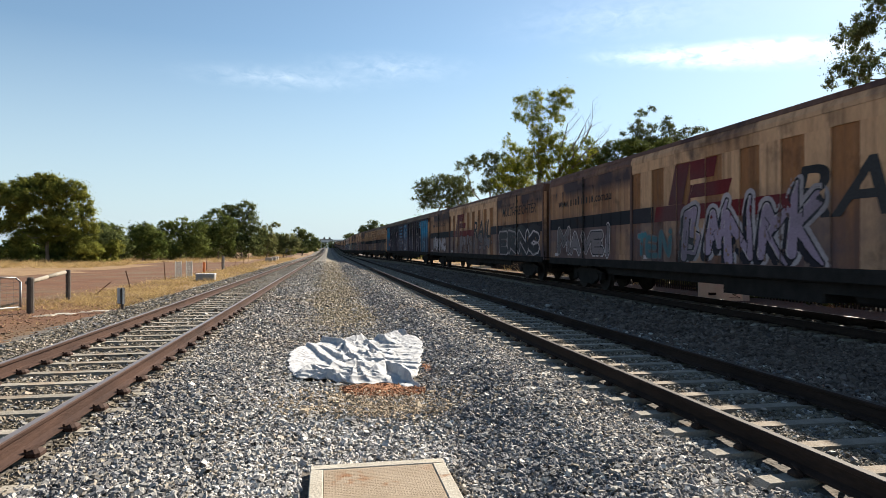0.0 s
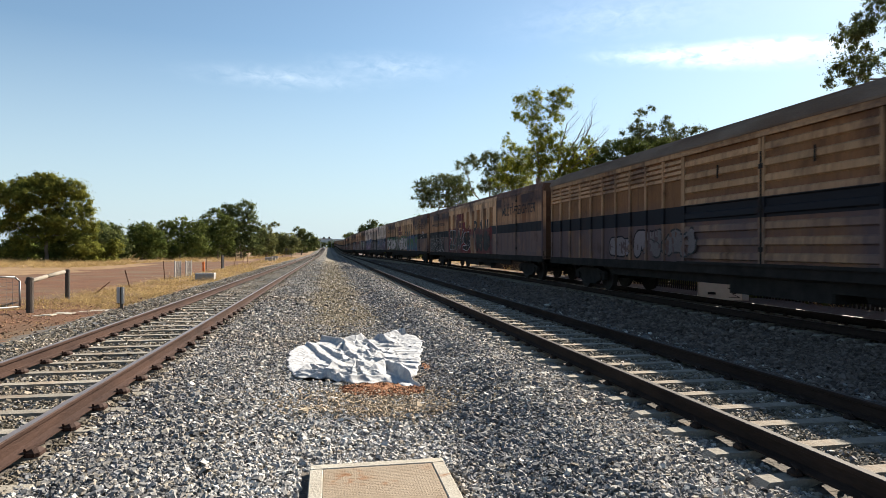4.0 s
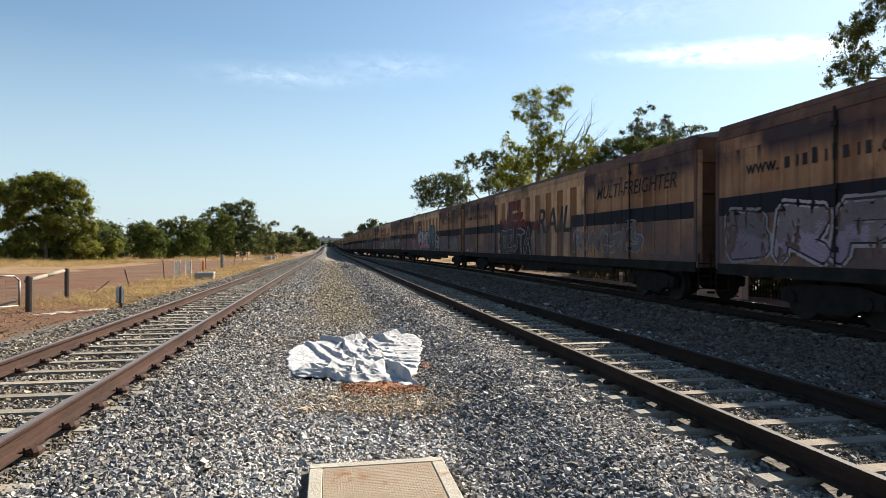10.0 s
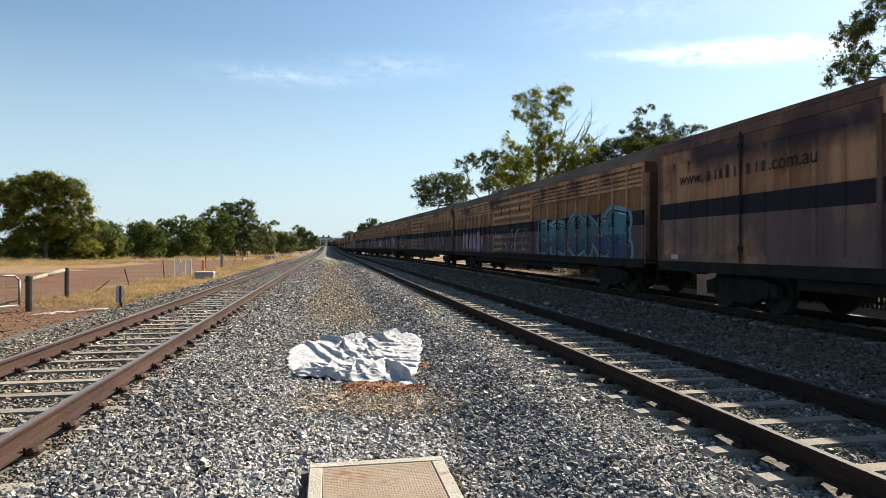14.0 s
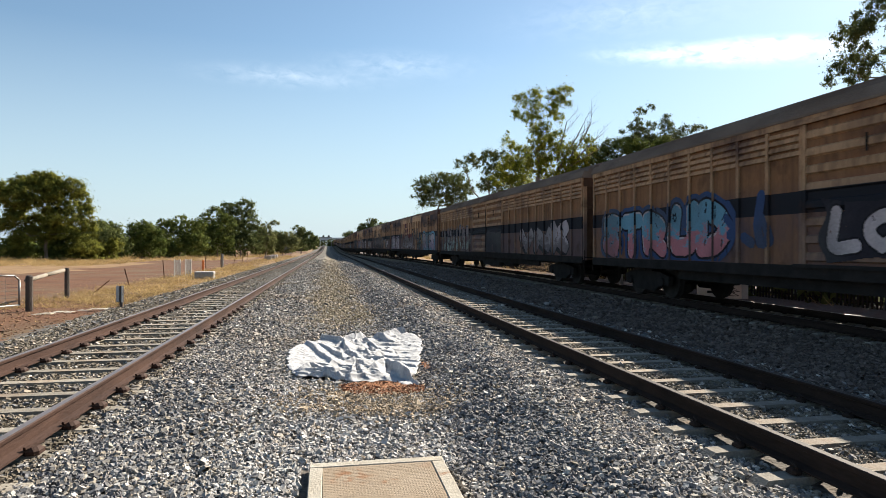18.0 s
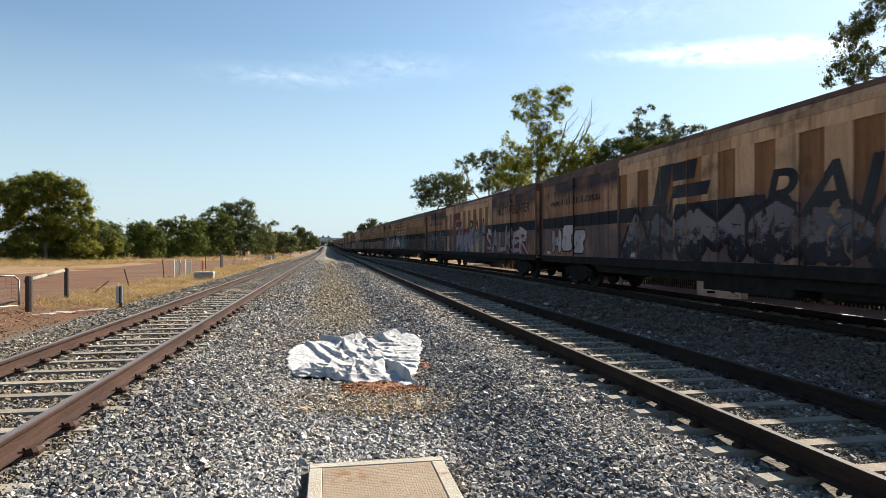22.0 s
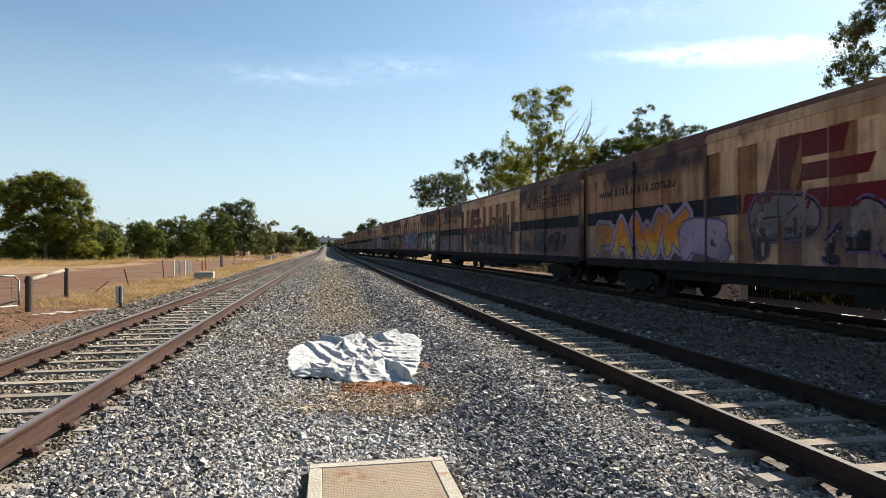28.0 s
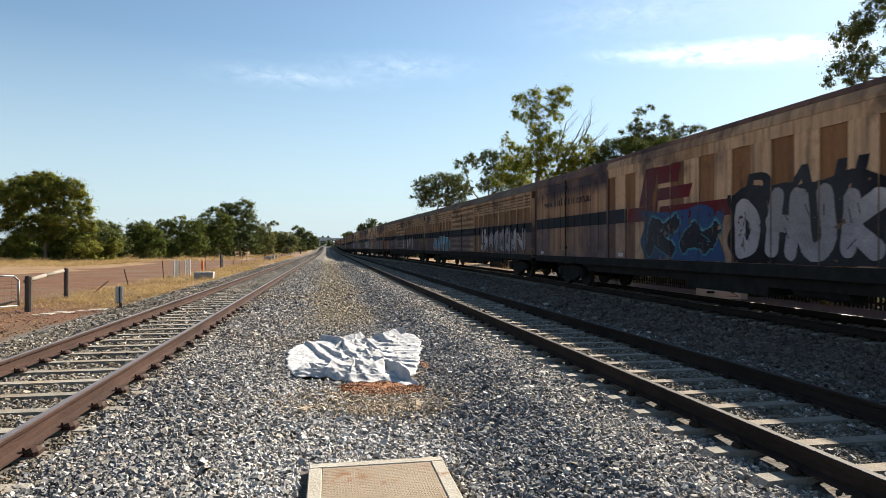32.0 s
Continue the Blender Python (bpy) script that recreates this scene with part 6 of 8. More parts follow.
def smooth_stroke(pts):
    """The stroke as a bowed line through its points."""
    p = [Vector(q) for q in pts]
    if len(p) < 3:
        return p
    e = [p[0] * 2 - p[1]] + p + [p[-1] * 2 - p[-2]]
    out = []
    for i in range(1, len(e) - 2):
        for k in range(4):
            t = k / 4
            out.append(0.5 * (2 * e[i] + (e[i + 1] - e[i - 1]) * t + (2 * e[i - 1] - 5 * e[i] + 4 * e[i + 1] - e[i + 2]) * t * t + (3 * e[i] - e[i - 1] - 3 * e[i + 1] + e[i + 2]) * t ** 3))
    return out + [p[-1]]


DU, DZ = 0.014, 0.016
COATS = {}


def graffiti(wagon, y, width, z0, z1, word, fill, line, back="", seed=0, fat=1.0, tilt=0.08, second="", halo="", style="round", drop="", shine="", worn=0.16, over=0.10):
    """Spray-painted letters on a wagon's side; y: the middle from the wagon's front, text runs towards the front.
    The paint is laid in thin level strips, colour by colour; second: fades in from below; halo: a rim round all; drop: a cast block shadow."""
    rng = random.Random(seed * 77 + 5)
    nrg = np.random.default_rng(seed * 31 + 7)
    inks = list(dict.fromkeys(q for q in (line, fill, back, second, halo, drop, shine) if q))
    code = {q: i + 1 for i, q in enumerate(inks)}
    rim = 0.4
    us = np.arange(-rim, width + rim, DU)
    zs = np.arange(max(1.095, z0 - 0.25), min(z1 + 0.42, 3.66), DZ)
    shape = (len(zs), len(us))
    U, Z = np.meshgrid(us, zs)
    share = {"I": 0.5, "M": 1.3, "W": 1.35, "N": 1.1}
    unit = width / sum(share.get(ch, 1.0) for ch in word)
    wob = 0.05 * (noise_field(shape, (19, 22), nrg) - 0.5)
    best, owner, crack = np.full(shape, 9.0), np.zeros(shape, int), np.full(shape, 9.0)
    left = 0.0
    for i, ch in enumerate(word):
        h0, h1 = z0 + rng.uniform(-0.04, 0.08), z1 + rng.uniform(-0.14, 0.1)
        cw = unit * share.get(ch, 1.0)
        sk, j1, j2 = rng.uniform(-tilt, tilt * 2.2), rng.uniform(0, 6), rng.uniform(0, 6)
        k = fat * min(1.3, 0.55 + 0.45 * cw)
        w = min(0.185 * k, 0.3 * cw)
        pad = min(w, 0.3 * cw)
        jig = 0.0 if style == "block" else 1.0
        to = lambda a, b: (left + pad + (cw - 2 * pad) * (a + 0.06 * jig * math.sin(5 * b + j1)) + sk * b * (h1 - h0), h0 + w + (h1 - h0 - 2 * w) * (b + 0.05 * jig * math.sin(5 * a + j2)))
        for st in GLYPH[ch].split(";"):
            pts = [to(*(float(q) for q in e.split(","))) for e in st.split()]
            if style == "wild":
                # drawn-out pointed ends
                (xa, ya), (xb, yb) = pts[-2], pts[-1]
                pts.append((xb + 0.25 * (xb - xa) + 0.06, yb + 0.3 * (yb - ya)))
            pts = [Vector(q) for q in pts] if style != "round" else smooth_stroke(pts)
            n = len(pts) - 1
            for q, (p0, p1) in enumerate(zip(pts[:-1], pts[1:])):
                dx, dz = p1.x - p0.x, p1.y - p0.y
                t = np.clip(((U - p0.x) * dx + (Z - p0.y) * dz) / (dx * dx + dz * dz + 1e-9), 0, 1)
                ex, ez = np.abs(U - p0.x - t * dx), np.abs(Z - p0.y - t * dz)
                wk = w if style != "wild" else w * (1.15 - 0.75 * (q + t) / n)
                d = (np.hypot(ex, ez) if style != "block" else np.maximum(np.maximum(ex, ez), 0.8 * (ex + ez))) - wk
                near = d < best
                owner[near] = i + 1
                best = np.minimum(best, d)
        for _ in range(3):
            a, b = rng.uniform(0.1, 0.9), rng.uniform(0.15, 0.85)
            (xa, ya), (xb, yb) = to(a, b), to(a + rng.uniform(-0.3, 0.3), b + rng.uniform(-0.35, 0.35))
            t = np.clip(((U - xa) * (xb - xa) + (Z - ya) * (yb - ya)) / ((xb - xa) ** 2 + (yb - ya) ** 2 + 1e-9), 0, 1)
            crack = np.minimum(crack, np.hypot(U - xa - t * (xb - xa), Z - ya - t * (yb - ya)) - 0.011)
        left += cw
    d = best + wob * (0.35 if style == "block" else 0.6)
    edge = 0.024 * min(1.2, max(0.7, fat))
    paint_of = np.zeros(shape, int)
    if back:
        top = z1 + 0.05 + 0.16 * np.abs(np.sin(us * 1.6 + seed)) + 0.05 * np.sin(us * 4.3 + 2 * seed)
        low = z0 - 0.06 + 0.05 * np.sin(us * 3.1 + seed)
        inside = (Z < top[None]) & (Z > low[None]) & (U > -0.1 + 0.1 * np.sin(Z * 7)) & (U < width + 0.1 + 0.1 * np.sin(Z * 6 + 1))
        paint_of[inside] = code[back]
    if halo:
        paint_of[d < over + edge] = code[halo]
    if drop:
        sh = np.full(shape, 9.0)
        for k in range(1, 9):
            sh[:-k or None, :-k] = np.minimum(sh[:-k or None, :-k], d[k:, k:])
        paint_of[sh < 0] = code[drop]
    paint_of[d < edge] = code[line]
    body = d < -edge
    paint_of[body] = code[fill]
    if second:
        fade = (Z - z0) / (z1 - z0) + 0.5 * (noise_field(shape, (7, 12), nrg) - 0.5) + 0.25 * (nrg.uniform(0, 1, shape) - 0.5)
        paint_of[body & (fade < 0.42)] = code[second]
    if shine:
        glint = body & (d > -2.6 * edge) & (noise_field(shape, (9, 14), nrg) > 0.5)
        glint[:-2, 2:] &= d[2:, :-2] > d[:-2, 2:]
        paint_of[glint] = code[shine]
    paint_of[body & (crack < 0)] = code[line]
    # runs of paint below the letters
    for _ in range(int(width * 2.2)):
        c = rng.randrange(shape[1])
        rows = np.nonzero(d[:, c] < edge)[0]
        if len(rows) and rows[0] > 3:
            paint_of[max(0, rows[0] - rng.randint(3, 12)):rows[0], c] = code[line]
    # bare where weather and rust have taken the paint
    rub = 0.6 * noise_field(shape, (22, 9), nrg) + 0.3 * noise_field(shape, (6, 5), nrg) + 0.1 * noise_field(shape, (2, 2), nrg)
    paint_of[rub < worn + 0.12] = 0
    own = np.where(d < edge, owner, 0)
    key = paint_of * 100 + own
    steps = relief(wagon["make"])
    COATS[wagon.name] = COATS.get(wagon.name, 0) + 1
    proud = 0.0085 + 0.0011 * COATS[wagon.name]
    geos = {}
    for r in range(shape[0]):
        row = key[r]
        cuts = np.concatenate([[0], np.nonzero(np.diff(row))[0] + 1, [shape[1]]])
        za, zb = float(zs[r]), float(zs[r]) + DZ
        for c0, c1 in zip(cuts[:-1], cuts[1:]):
            ink, ow = divmod(int(row[c0]), 100)
            if not ink:
                continue
            yb = y + width / 2 - float(us[c0])
            ya = yb - DU * int(c1 - c0)
            g = geos.setdefault(ow, Geo())
            for p, q, x in steps:
                a, b = max(p, ya), min(q, yb)
                if b > a:
                    g.add([(x - proud, a, za), (x - proud, b, za), (x - proud, b, zb), (x - proud, a, zb)], [(3, 2, 1, 0)], ink - 1)
    mats = [INK[q] for q in inks]
    ground = None
    for ow in sorted(geos):
        me = geos[ow].mesh("graffiti" if ground is None else "letter", *mats)
        if ground is None:
            ground = part("graffiti", me, wagon, f"{fill} spray-painted letters outlined in {line}", kind="stuff")
        else:
            part("letter", me, ground)
    return ground


def scrawl(wagon, y, width, z0, z1, ink, seed, n=9, w=0.022):
    rng = random.Random(seed)
    g, off = Geo(), [0.014]
    for i in range(n):
        p = (y + rng.uniform(-0.5, 0.5) * width, rng.uniform(z0, z1))
        pts = [p]
        for k in range(rng.randint(1, 3)):
            p = (p[0] + rng.uniform(-0.4, 0.4), min(z1, max(z0, p[1] + rng.uniform(-0.7, 0.7))))
            pts.append(p)
        stroke_shape(pts, w * rng.uniform(0.7, 1.5), relief(wagon["make"]), off, lambda a, b: a, lambda a, b: b, g, 0)
    return part("paint_marks", g.mesh("paint_marks", INK[ink]), wagon, f"thin {ink} spray marks")


def lettering(name, text, size, shear, mat, wide=1.0):
    cu = bpy.data.curves.new(name, "FONT")
    cu.body, cu.size, cu.shear, cu.align_x, cu.offset = text, size, shear, "CENTER", 0.004 if size < 1 else 0.016
    cu.extrude = 0.001
    ob = new(name, cu)
    dg = bpy.context.evaluated_depsgraph_get()
    me = bpy.data.meshes.new_from_object(ob.evaluated_get(dg))
    bpy.data.objects.remove(ob)
    me.transform(Matrix.Diagonal((wide, 1, 1, 1)))
    me.materials.clear()
    me.materials.append(mat)
    return me


def laid_on(me, y, z, steps, proud=0.003):
    """Lettering cut at the steps of the side and laid on each of them."""
    out = bmesh.new()
    me.transform(Matrix.Translation((0, y, z)) @ ON_SIDE)
    for a, b, x in steps:
        bm = bmesh.new()
        bm.from_mesh(me)
        for cut, way in ((a, -1), (b, 1)):
            bmesh.ops.bisect_plane(bm, geom=bm.verts[:] + bm.edges[:] + bm.faces[:], plane_co=(0, cut, 0), plane_no=(0, way, 0), clear_outer=True)
        for v in bm.verts:
            v.co.x += x - proud
        piece = bpy.data.meshes.new("piece")
        bm.to_mesh(piece)
        bm.free()
        out.from_mesh(piece)
        bpy.data.meshes.remove(piece)
    out.to_mesh(me)
    out.free()
    return me


ON_SIDE = Matrix(((0, 0, -1, 0), (-1, 0, 0, 0), (0, 1, 0, 0), (0, 0, 0, 1)))


def side_at(y, z, proud=0.004):
    return Matrix.Translation((SIDE - proud, y, z)) @ ON_SIDE


def roof_mesh(name, mat, eave, rise, y0, y1, over=0.05, ribs=0):
    g = Geo()
    n = 12
    arc = [(-(1.45 + over) + (2.9 + 2 * over) * i / n, eave + rise * math.sin(math.pi * i / n) ** 0.75) for i in range(n + 1)]
    g.sweep(arc + [(1.45 + over, eave - 0.05), (-1.45 - over, eave - 0.05)], y0, y1)
    for k in range(ribs):
        y = y0 + (y1 - y0) * (k + 0.5) / ribs
        g.sweep([(x, z + 0.016) for x, z in arc] + [(x, z - 0.01) for x, z in reversed(arc)], y - 0.03, y + 0.03)
    return g.mesh(name, mat)


def corrugated_roof(name, mat, eave, rise, y0, y1):
    """Sheet roof with ridges that run along the wagon."""
    g = Geo()
    n = 28
    arc = []
    for i in range(n + 1):
        x = -1.5 + 3.0 * i / n
        arc.append((x, eave + rise * math.sin(math.pi * i / n) ** 0.7 + (0.085 if i % 2 else 0.0)))
    g.sweep(arc + [(1.5, eave - 0.05), (-1.5, eave - 0.05)], y0, y1)
    return g.mesh(name, mat)


def running_gear(w):
    """Underframe, bogies with wheelsets, couplers: below the body."""
    g = Geo()
    g.box(-0.35, 0.35, 0.3, LEN - 0.3, 0.78, 1.0)
    for y in (6.2, 8.5, 10.5, 13, 15.5, 17.2, 19.4):
        g.box(-1.3, 1.3, y - 0.06, y + 0.06, 0.82, 1.0)
    for x in (-1.24, 1.16):
        g.box(x, x + 0.08, 5.3, LEN - 5.3, 0.6, 0.86)
    part("underframe", g.mesh("underframe", M_UNDER), w, "black grimy steel underframe")
    g = Geo()
    g.box(-1.25, -0.45, 11.2, 14.2, 0.42, 0.82, c=0.04)
    g.tube((-0.95, 9.2, 0.62), (-0.95, 10.6, 0.62), 0.2, n=12)
    part("air_tank", g.mesh("air_tank", M_UNDER), w, "black brake gear")
    side = Geo()
    side.sweep([(-1.25, 0.62), (-0.75, 0.74), (0.75, 0.74), (1.25, 0.62), (1.2, 0.36), (0.75, 0.34), (0.5, 0.2), (-0.5, 0.2), (-0.75, 0.34), (-1.2, 0.36)], -1.08, -0.94, axis="x")
    side.sweep([(-1.25, 0.62), (-0.75, 0.74), (0.75, 0.74), (1.25, 0.62), (1.2, 0.36), (0.75, 0.34), (0.5, 0.2), (-0.5, 0.2), (-0.75, 0.34), (-1.2, 0.36)], 0.94, 1.08, axis="x")
    side.box(-1.0, 1.0, -0.2, 0.2, 0.4, 0.85)
    for y in (-0.9, 0.9):
        side.tube((-1.13, y, 0.46), (-1.08, y, 0.46), 0.13, n=10)
    side_me = side.mesh("bogie", M_UNDER)
    wh = Geo()
    wh.tube((-0.95, 0, 0), (0.95, 0, 0), 0.075, n=8)
    for s in (-1, 1):
        wh.tube((s * 0.69, 0, 0), (s * 0.82, 0, 0), 0.46, 0.45, n=28)
        wh.tube((s * 0.68, 0, 0), (s * 0.71, 0, 0), 0.49, 0.485, n=28)
    wh_me = wh.mesh("wheelset", M_STEEL)
    for y in (3.3, LEN - 3.3):
        b = part("bogie", side_me, w, "black cast side frames", at=pose(0, y, 0))
        for d in (-0.9, 0.9):
            part("wheelset", wh_me, b, "worn steel wheels on an axle", at=pose(0, d, 0.46))
    for y, s in ((0.0, 1), (LEN, -1)):
        g = Geo()
        g.box(-0.1, 0.1, min(y, y + s * 0.5), max(y, y + s * 0.5), 0.74, 0.94, c=0.01)
        g.box(-0.17, 0.17, y + s * 0.02 if s > 0 else y - 0.27, y + 0.27 if s > 0 else y - 0.02, 0.7, 0.98, c=0.02)
        part("coupler", g.mesh("coupler", M_UNDER), w)


def wagon_end(w, y, s, top, mat):
    """Ribbed end wall with a ladder."""
    g = Geo()
    lean = 0.12 if top > 4 else 0.02
    g.sweep([(-1.4, 0.95), (1.4, 0.95), (1.4, top - 0.33), (1.4 - lean, top), (lean - 1.4, top), (-1.4, top - 0.33)], min(y, y + s * 0.03), max(y, y + s * 0.03))
    wall = part("end_wall", g.mesh("end_wall", mat), w, "rust-brown ribbed end")
    rib = Geo().box(-1.3, 1.3, -0.05 if s > 0 else 0.001, -0.001 if s > 0 else 0.05, -0.05, 0.05).mesh("end_rib", mat)
    for k in range(4):
        part("end_rib", rib, wall, at=pose(0, y, 1.3 + 0.75 * k))
    post_me = Geo().box(-0.06, 0.06, -0.07 if s > 0 else 0.001, -0.001 if s > 0 else 0.07, 0.95, top - 0.34).mesh("corner_post", M_CANT)
    for x in (-1.37, 1.37):
        part("corner_post", post_me, wall, at=pose(x, y, 0))
    g = Geo()
    for x in (-1.42, -1.1):
        g.tube((x, y - s * 0.1, 0.42), (x, y - s * 0.1, 1.3), 0.014, n=6)
    for z in (0.45, 0.75, 1.05):
        g.tube((-1.42, y - s * 0.1, z), (-1.1, y - s * 0.1, z), 0.014, n=6)
    part("step_iron", g.mesh("step_iron", M_RAILDARK), w, "worn steel step iron")


def lock_gear(w, y, z0, z1):
    g = Geo()
    g.tube((SIDE - 0.05, y, z0), (SIDE - 0.05, y, z1), 0.02, n=6)
    for z in (z0 + 0.3, (z0 + z1) / 2, z1 - 0.3):
        g.box(SIDE - 0.07, SIDE - 0.02, y - 0.06, y + 0.06, z - 0.05, z + 0.05, c=0.008)
    part("lock_bar", g.mesh("lock_bar", M_UNDER), w, "dark door lock bar")


# the rail under the roof: upright, then leaning in
CANT = ((-1.30, 3.84), (-1.462, 3.84), (-1.462, 3.93), (-1.452, 3.95), (-1.38, 4.15), (-1.30, 4.17))


def van_striped():
    """Long van: banded double doors at both ends, striped side with recessed brown grooves between."""
    w = thing("freight_van", pose(0, 0, 0), "x", "railway wagon", "freight train")
    y0, ya, yb, y1 = 0.5, 6.95, 18.25, LEN - 0.5
    top = 4.13
    g = Geo()
    g.box(-1.41, 1.41, y0 + 0.02, y1 - 0.02, 0.96, 3.86)
    part("body", g.mesh("body", M_GROOVE), w, "brown corrugated side")
    for a, b, m, lab in ((y0, ya, M_CANTD, "purple-stained top rail"), (ya, yb, M_CANT, "cream top rail"), (yb, y1, M_CANTD, "purple-stained top rail")):
        part("top_rail", Geo().sweep(CANT, a + 0.002, b - 0.002).mesh("top_rail", m), w, lab)
    part("gutter_strip", Geo().sweep([(-1.30, 4.15), (-1.40, 4.05), (-1.428, 4.055), (-1.395, 4.168), (-1.30, 4.19)], y0 + 0.01, y1 - 0.01).mesh("gutter_strip", M_CANTD), w, "dark strip under the roof edge")
    g = Geo()
    g.box(-1.47, -1.412, y0, y1, 0.84, 1.08, c=0.01)
    part("sill", g.mesh("sill", M_UNDER), w, "grimy dark sill")
    part("roof", roof_mesh("roof", M_ROOF, top + 0.03, 0.16, y0, y1, -0.07, 0), w, "curved grey steel roof")
    pm = Geo().box(SIDE, -1.412, -0.31, 0.31, 1.085, 3.835, c=0.006).mesh("side_panel", M_PANEL)
    for i in range(9):
        part("side_panel", pm, w, "cream raised panel" if i == 0 else "", at=pose(0, ya + 0.42 + i * 1.252, 0))
    tag = Geo().box(SIDE - 0.007, SIDE - 0.003, -0.16, 0.16, 1.14, 1.25).mesh("label_plate", INK["white"])
    for y in (17.35, y1 - 0.75):
        part("label_plate", tag, w, "small white label plate", at=pose(0, y, 0))
    part("header_panel", Geo().box(SIDE - 0.003, -1.412, ya + 0.06, yb - 0.06, 3.57, 3.838, c=0.004).mesh("header_panel", M_PANEL), w, "cream header above the panels")
    gm = Geo()
    ys = [-0.312 + 0.624 * k / 12 for k in range(13)]
    xs = [-1.428 if k % 4 in (1, 2) else -1.414 for k in range(13)]
    gm.add([(x, y, z) for z in (1.085, 3.83) for x, y in zip(xs, ys)], [(k + 1, k, 13 + k, 14 + k) for k in range(12)])
    gm = gm.mesh("groove_sheet", M_GROOVE)
    for i in range(9):
        part("groove_sheet", gm, w, at=pose(0, ya + 1.046 + i * 1.252 if i < 8 else yb - 0.34, 0))
    # doors
    rib_me = Geo().box(-1.452, -1.441, -0.05, 0.05, 1.255, 3.545, c=0.003).mesh("door_rib", M_DOOR)
    for a, b in ((y0, ya), (yb, y1)):
        mid = (a + b) / 2
        for c, d in ((a + 0.06, mid - 0.02), (mid + 0.02, b - 0.06)):
            g = Geo()
            g.box(-1.44, -1.412, c, d, 1.085, 3.835)
            leaf = part("door", g.mesh("door", M_DOOR), w, "tan door with a dark band and purple staining")
            for e, f, lo, hi in ((c, c + 0.12, 1.085, 3.835), (d - 0.12, d, 1.085, 3.835), (c + 0.121, d - 0.121, 1.085, 1.25), (c + 0.121, d - 0.121, 3.55, 3.835)):
                part("door_edge", Geo().box(SIDE, -1.4405, e, f, lo, hi, c=0.003).mesh("door_edge", M_DOOR), leaf)
            for i in range(1, 5):
                part("door_rib", rib_me, leaf, at=pose(0, c + (d - c) * i / 5, 0))
        lock_gear(w, mid, 1.1, 3.9)
        for y in (a, b):
            part("door_post", Geo().box(-1.465, -1.412, y - 0.055, y + 0.055, 1.085, 3.835, c=0.006).mesh("door_post", M_CANTD), w)
    wagon_end(w, y0, 1, top, M_END)
    wagon_end(w, y1, -1, top, M_END)
    # painted band, red block emblem and lettering along the striped side
    steps = relief("S")
    for a, b in ((ya + 0.06, ya + 1.25), (yb - 1.25, yb - 0.06)):
        g = Geo()
        on_relief([(a, 2.14), (b, 2.14), (b, 2.56), (a, 2.56)], steps, 0.0008, g, 0)
        part("dark_band", g.mesh("dark_band", INK["navy"]), w, "faded navy band")
    e = yb - 1.3
    for q in (((0, 2.14), (-1.35, 2.14), (-1.5, 2.54), (-0.1, 2.54)), ((-0.75, 2.548), (-1.36, 2.548), (-1.72, 3.55), (-1.1, 3.55)), ((-1.725, 3.1), (-2.7, 3.1), (-2.82, 3.55), (-1.73, 3.55)),
              ((-1.75, 2.66), (-3.25, 2.66), (-3.4, 2.98), (-1.9, 2.98)), ((-1.5, 2.3), (-1.6, 2.3), (-1.88, 2.98), (-1.78, 2.98)), ((-1.75, 2.14), (-5.3, 2.14), (-5.2, 2.5), (-1.9, 2.5))):
        g = Geo()
        on_relief([(e + a, b) for a, b in q], steps, 0.0016, g, 0)
        part("red_emblem", g.mesh("red_emblem", INK["red"]), w, "dark red block of an emblem")
    part("lettering", laid_on(lettering("lettering", "RAIL", 1.38, 0.22, INK["letter"], 1.34), ya + 3.1, 2.0, steps), w, "large slanted black letters")
    part("lettering", lettering("lettering", "MULTI-FREIGHTER", 0.58, 0.25, INK["letter"]), w, "slanted black lettering", at=side_at(3.7, 2.98))
    # a web address: its ends in letters, its name as plain marks
    s = yb + 1.2
    part("lettering", lettering("lettering", "www.", 0.42, 0.0, INK["letter"]), w, "small dark lettering", at=side_at(s + 4.15, 2.98))
    part("lettering", lettering("lettering", ".com.au", 0.42, 0.0, INK["letter"]), w, "small dark lettering", at=side_at(s + 0.75, 2.98))
    g = Geo()
    for i in range(9):
        yy = s + 1.5 + 0.235 * i
        g.box(SIDE - 0.006, SIDE - 0.003, yy, yy + 0.05 + 0.07 * (i % 3 != 1), 2.98, 3.2 + 0.07 * (i in (3, 5)))
    part("address_mark", g.mesh("address_mark", INK["letter"]), w, "row of small dark marks", kind="stuff")
    running_gear(w)
    return w


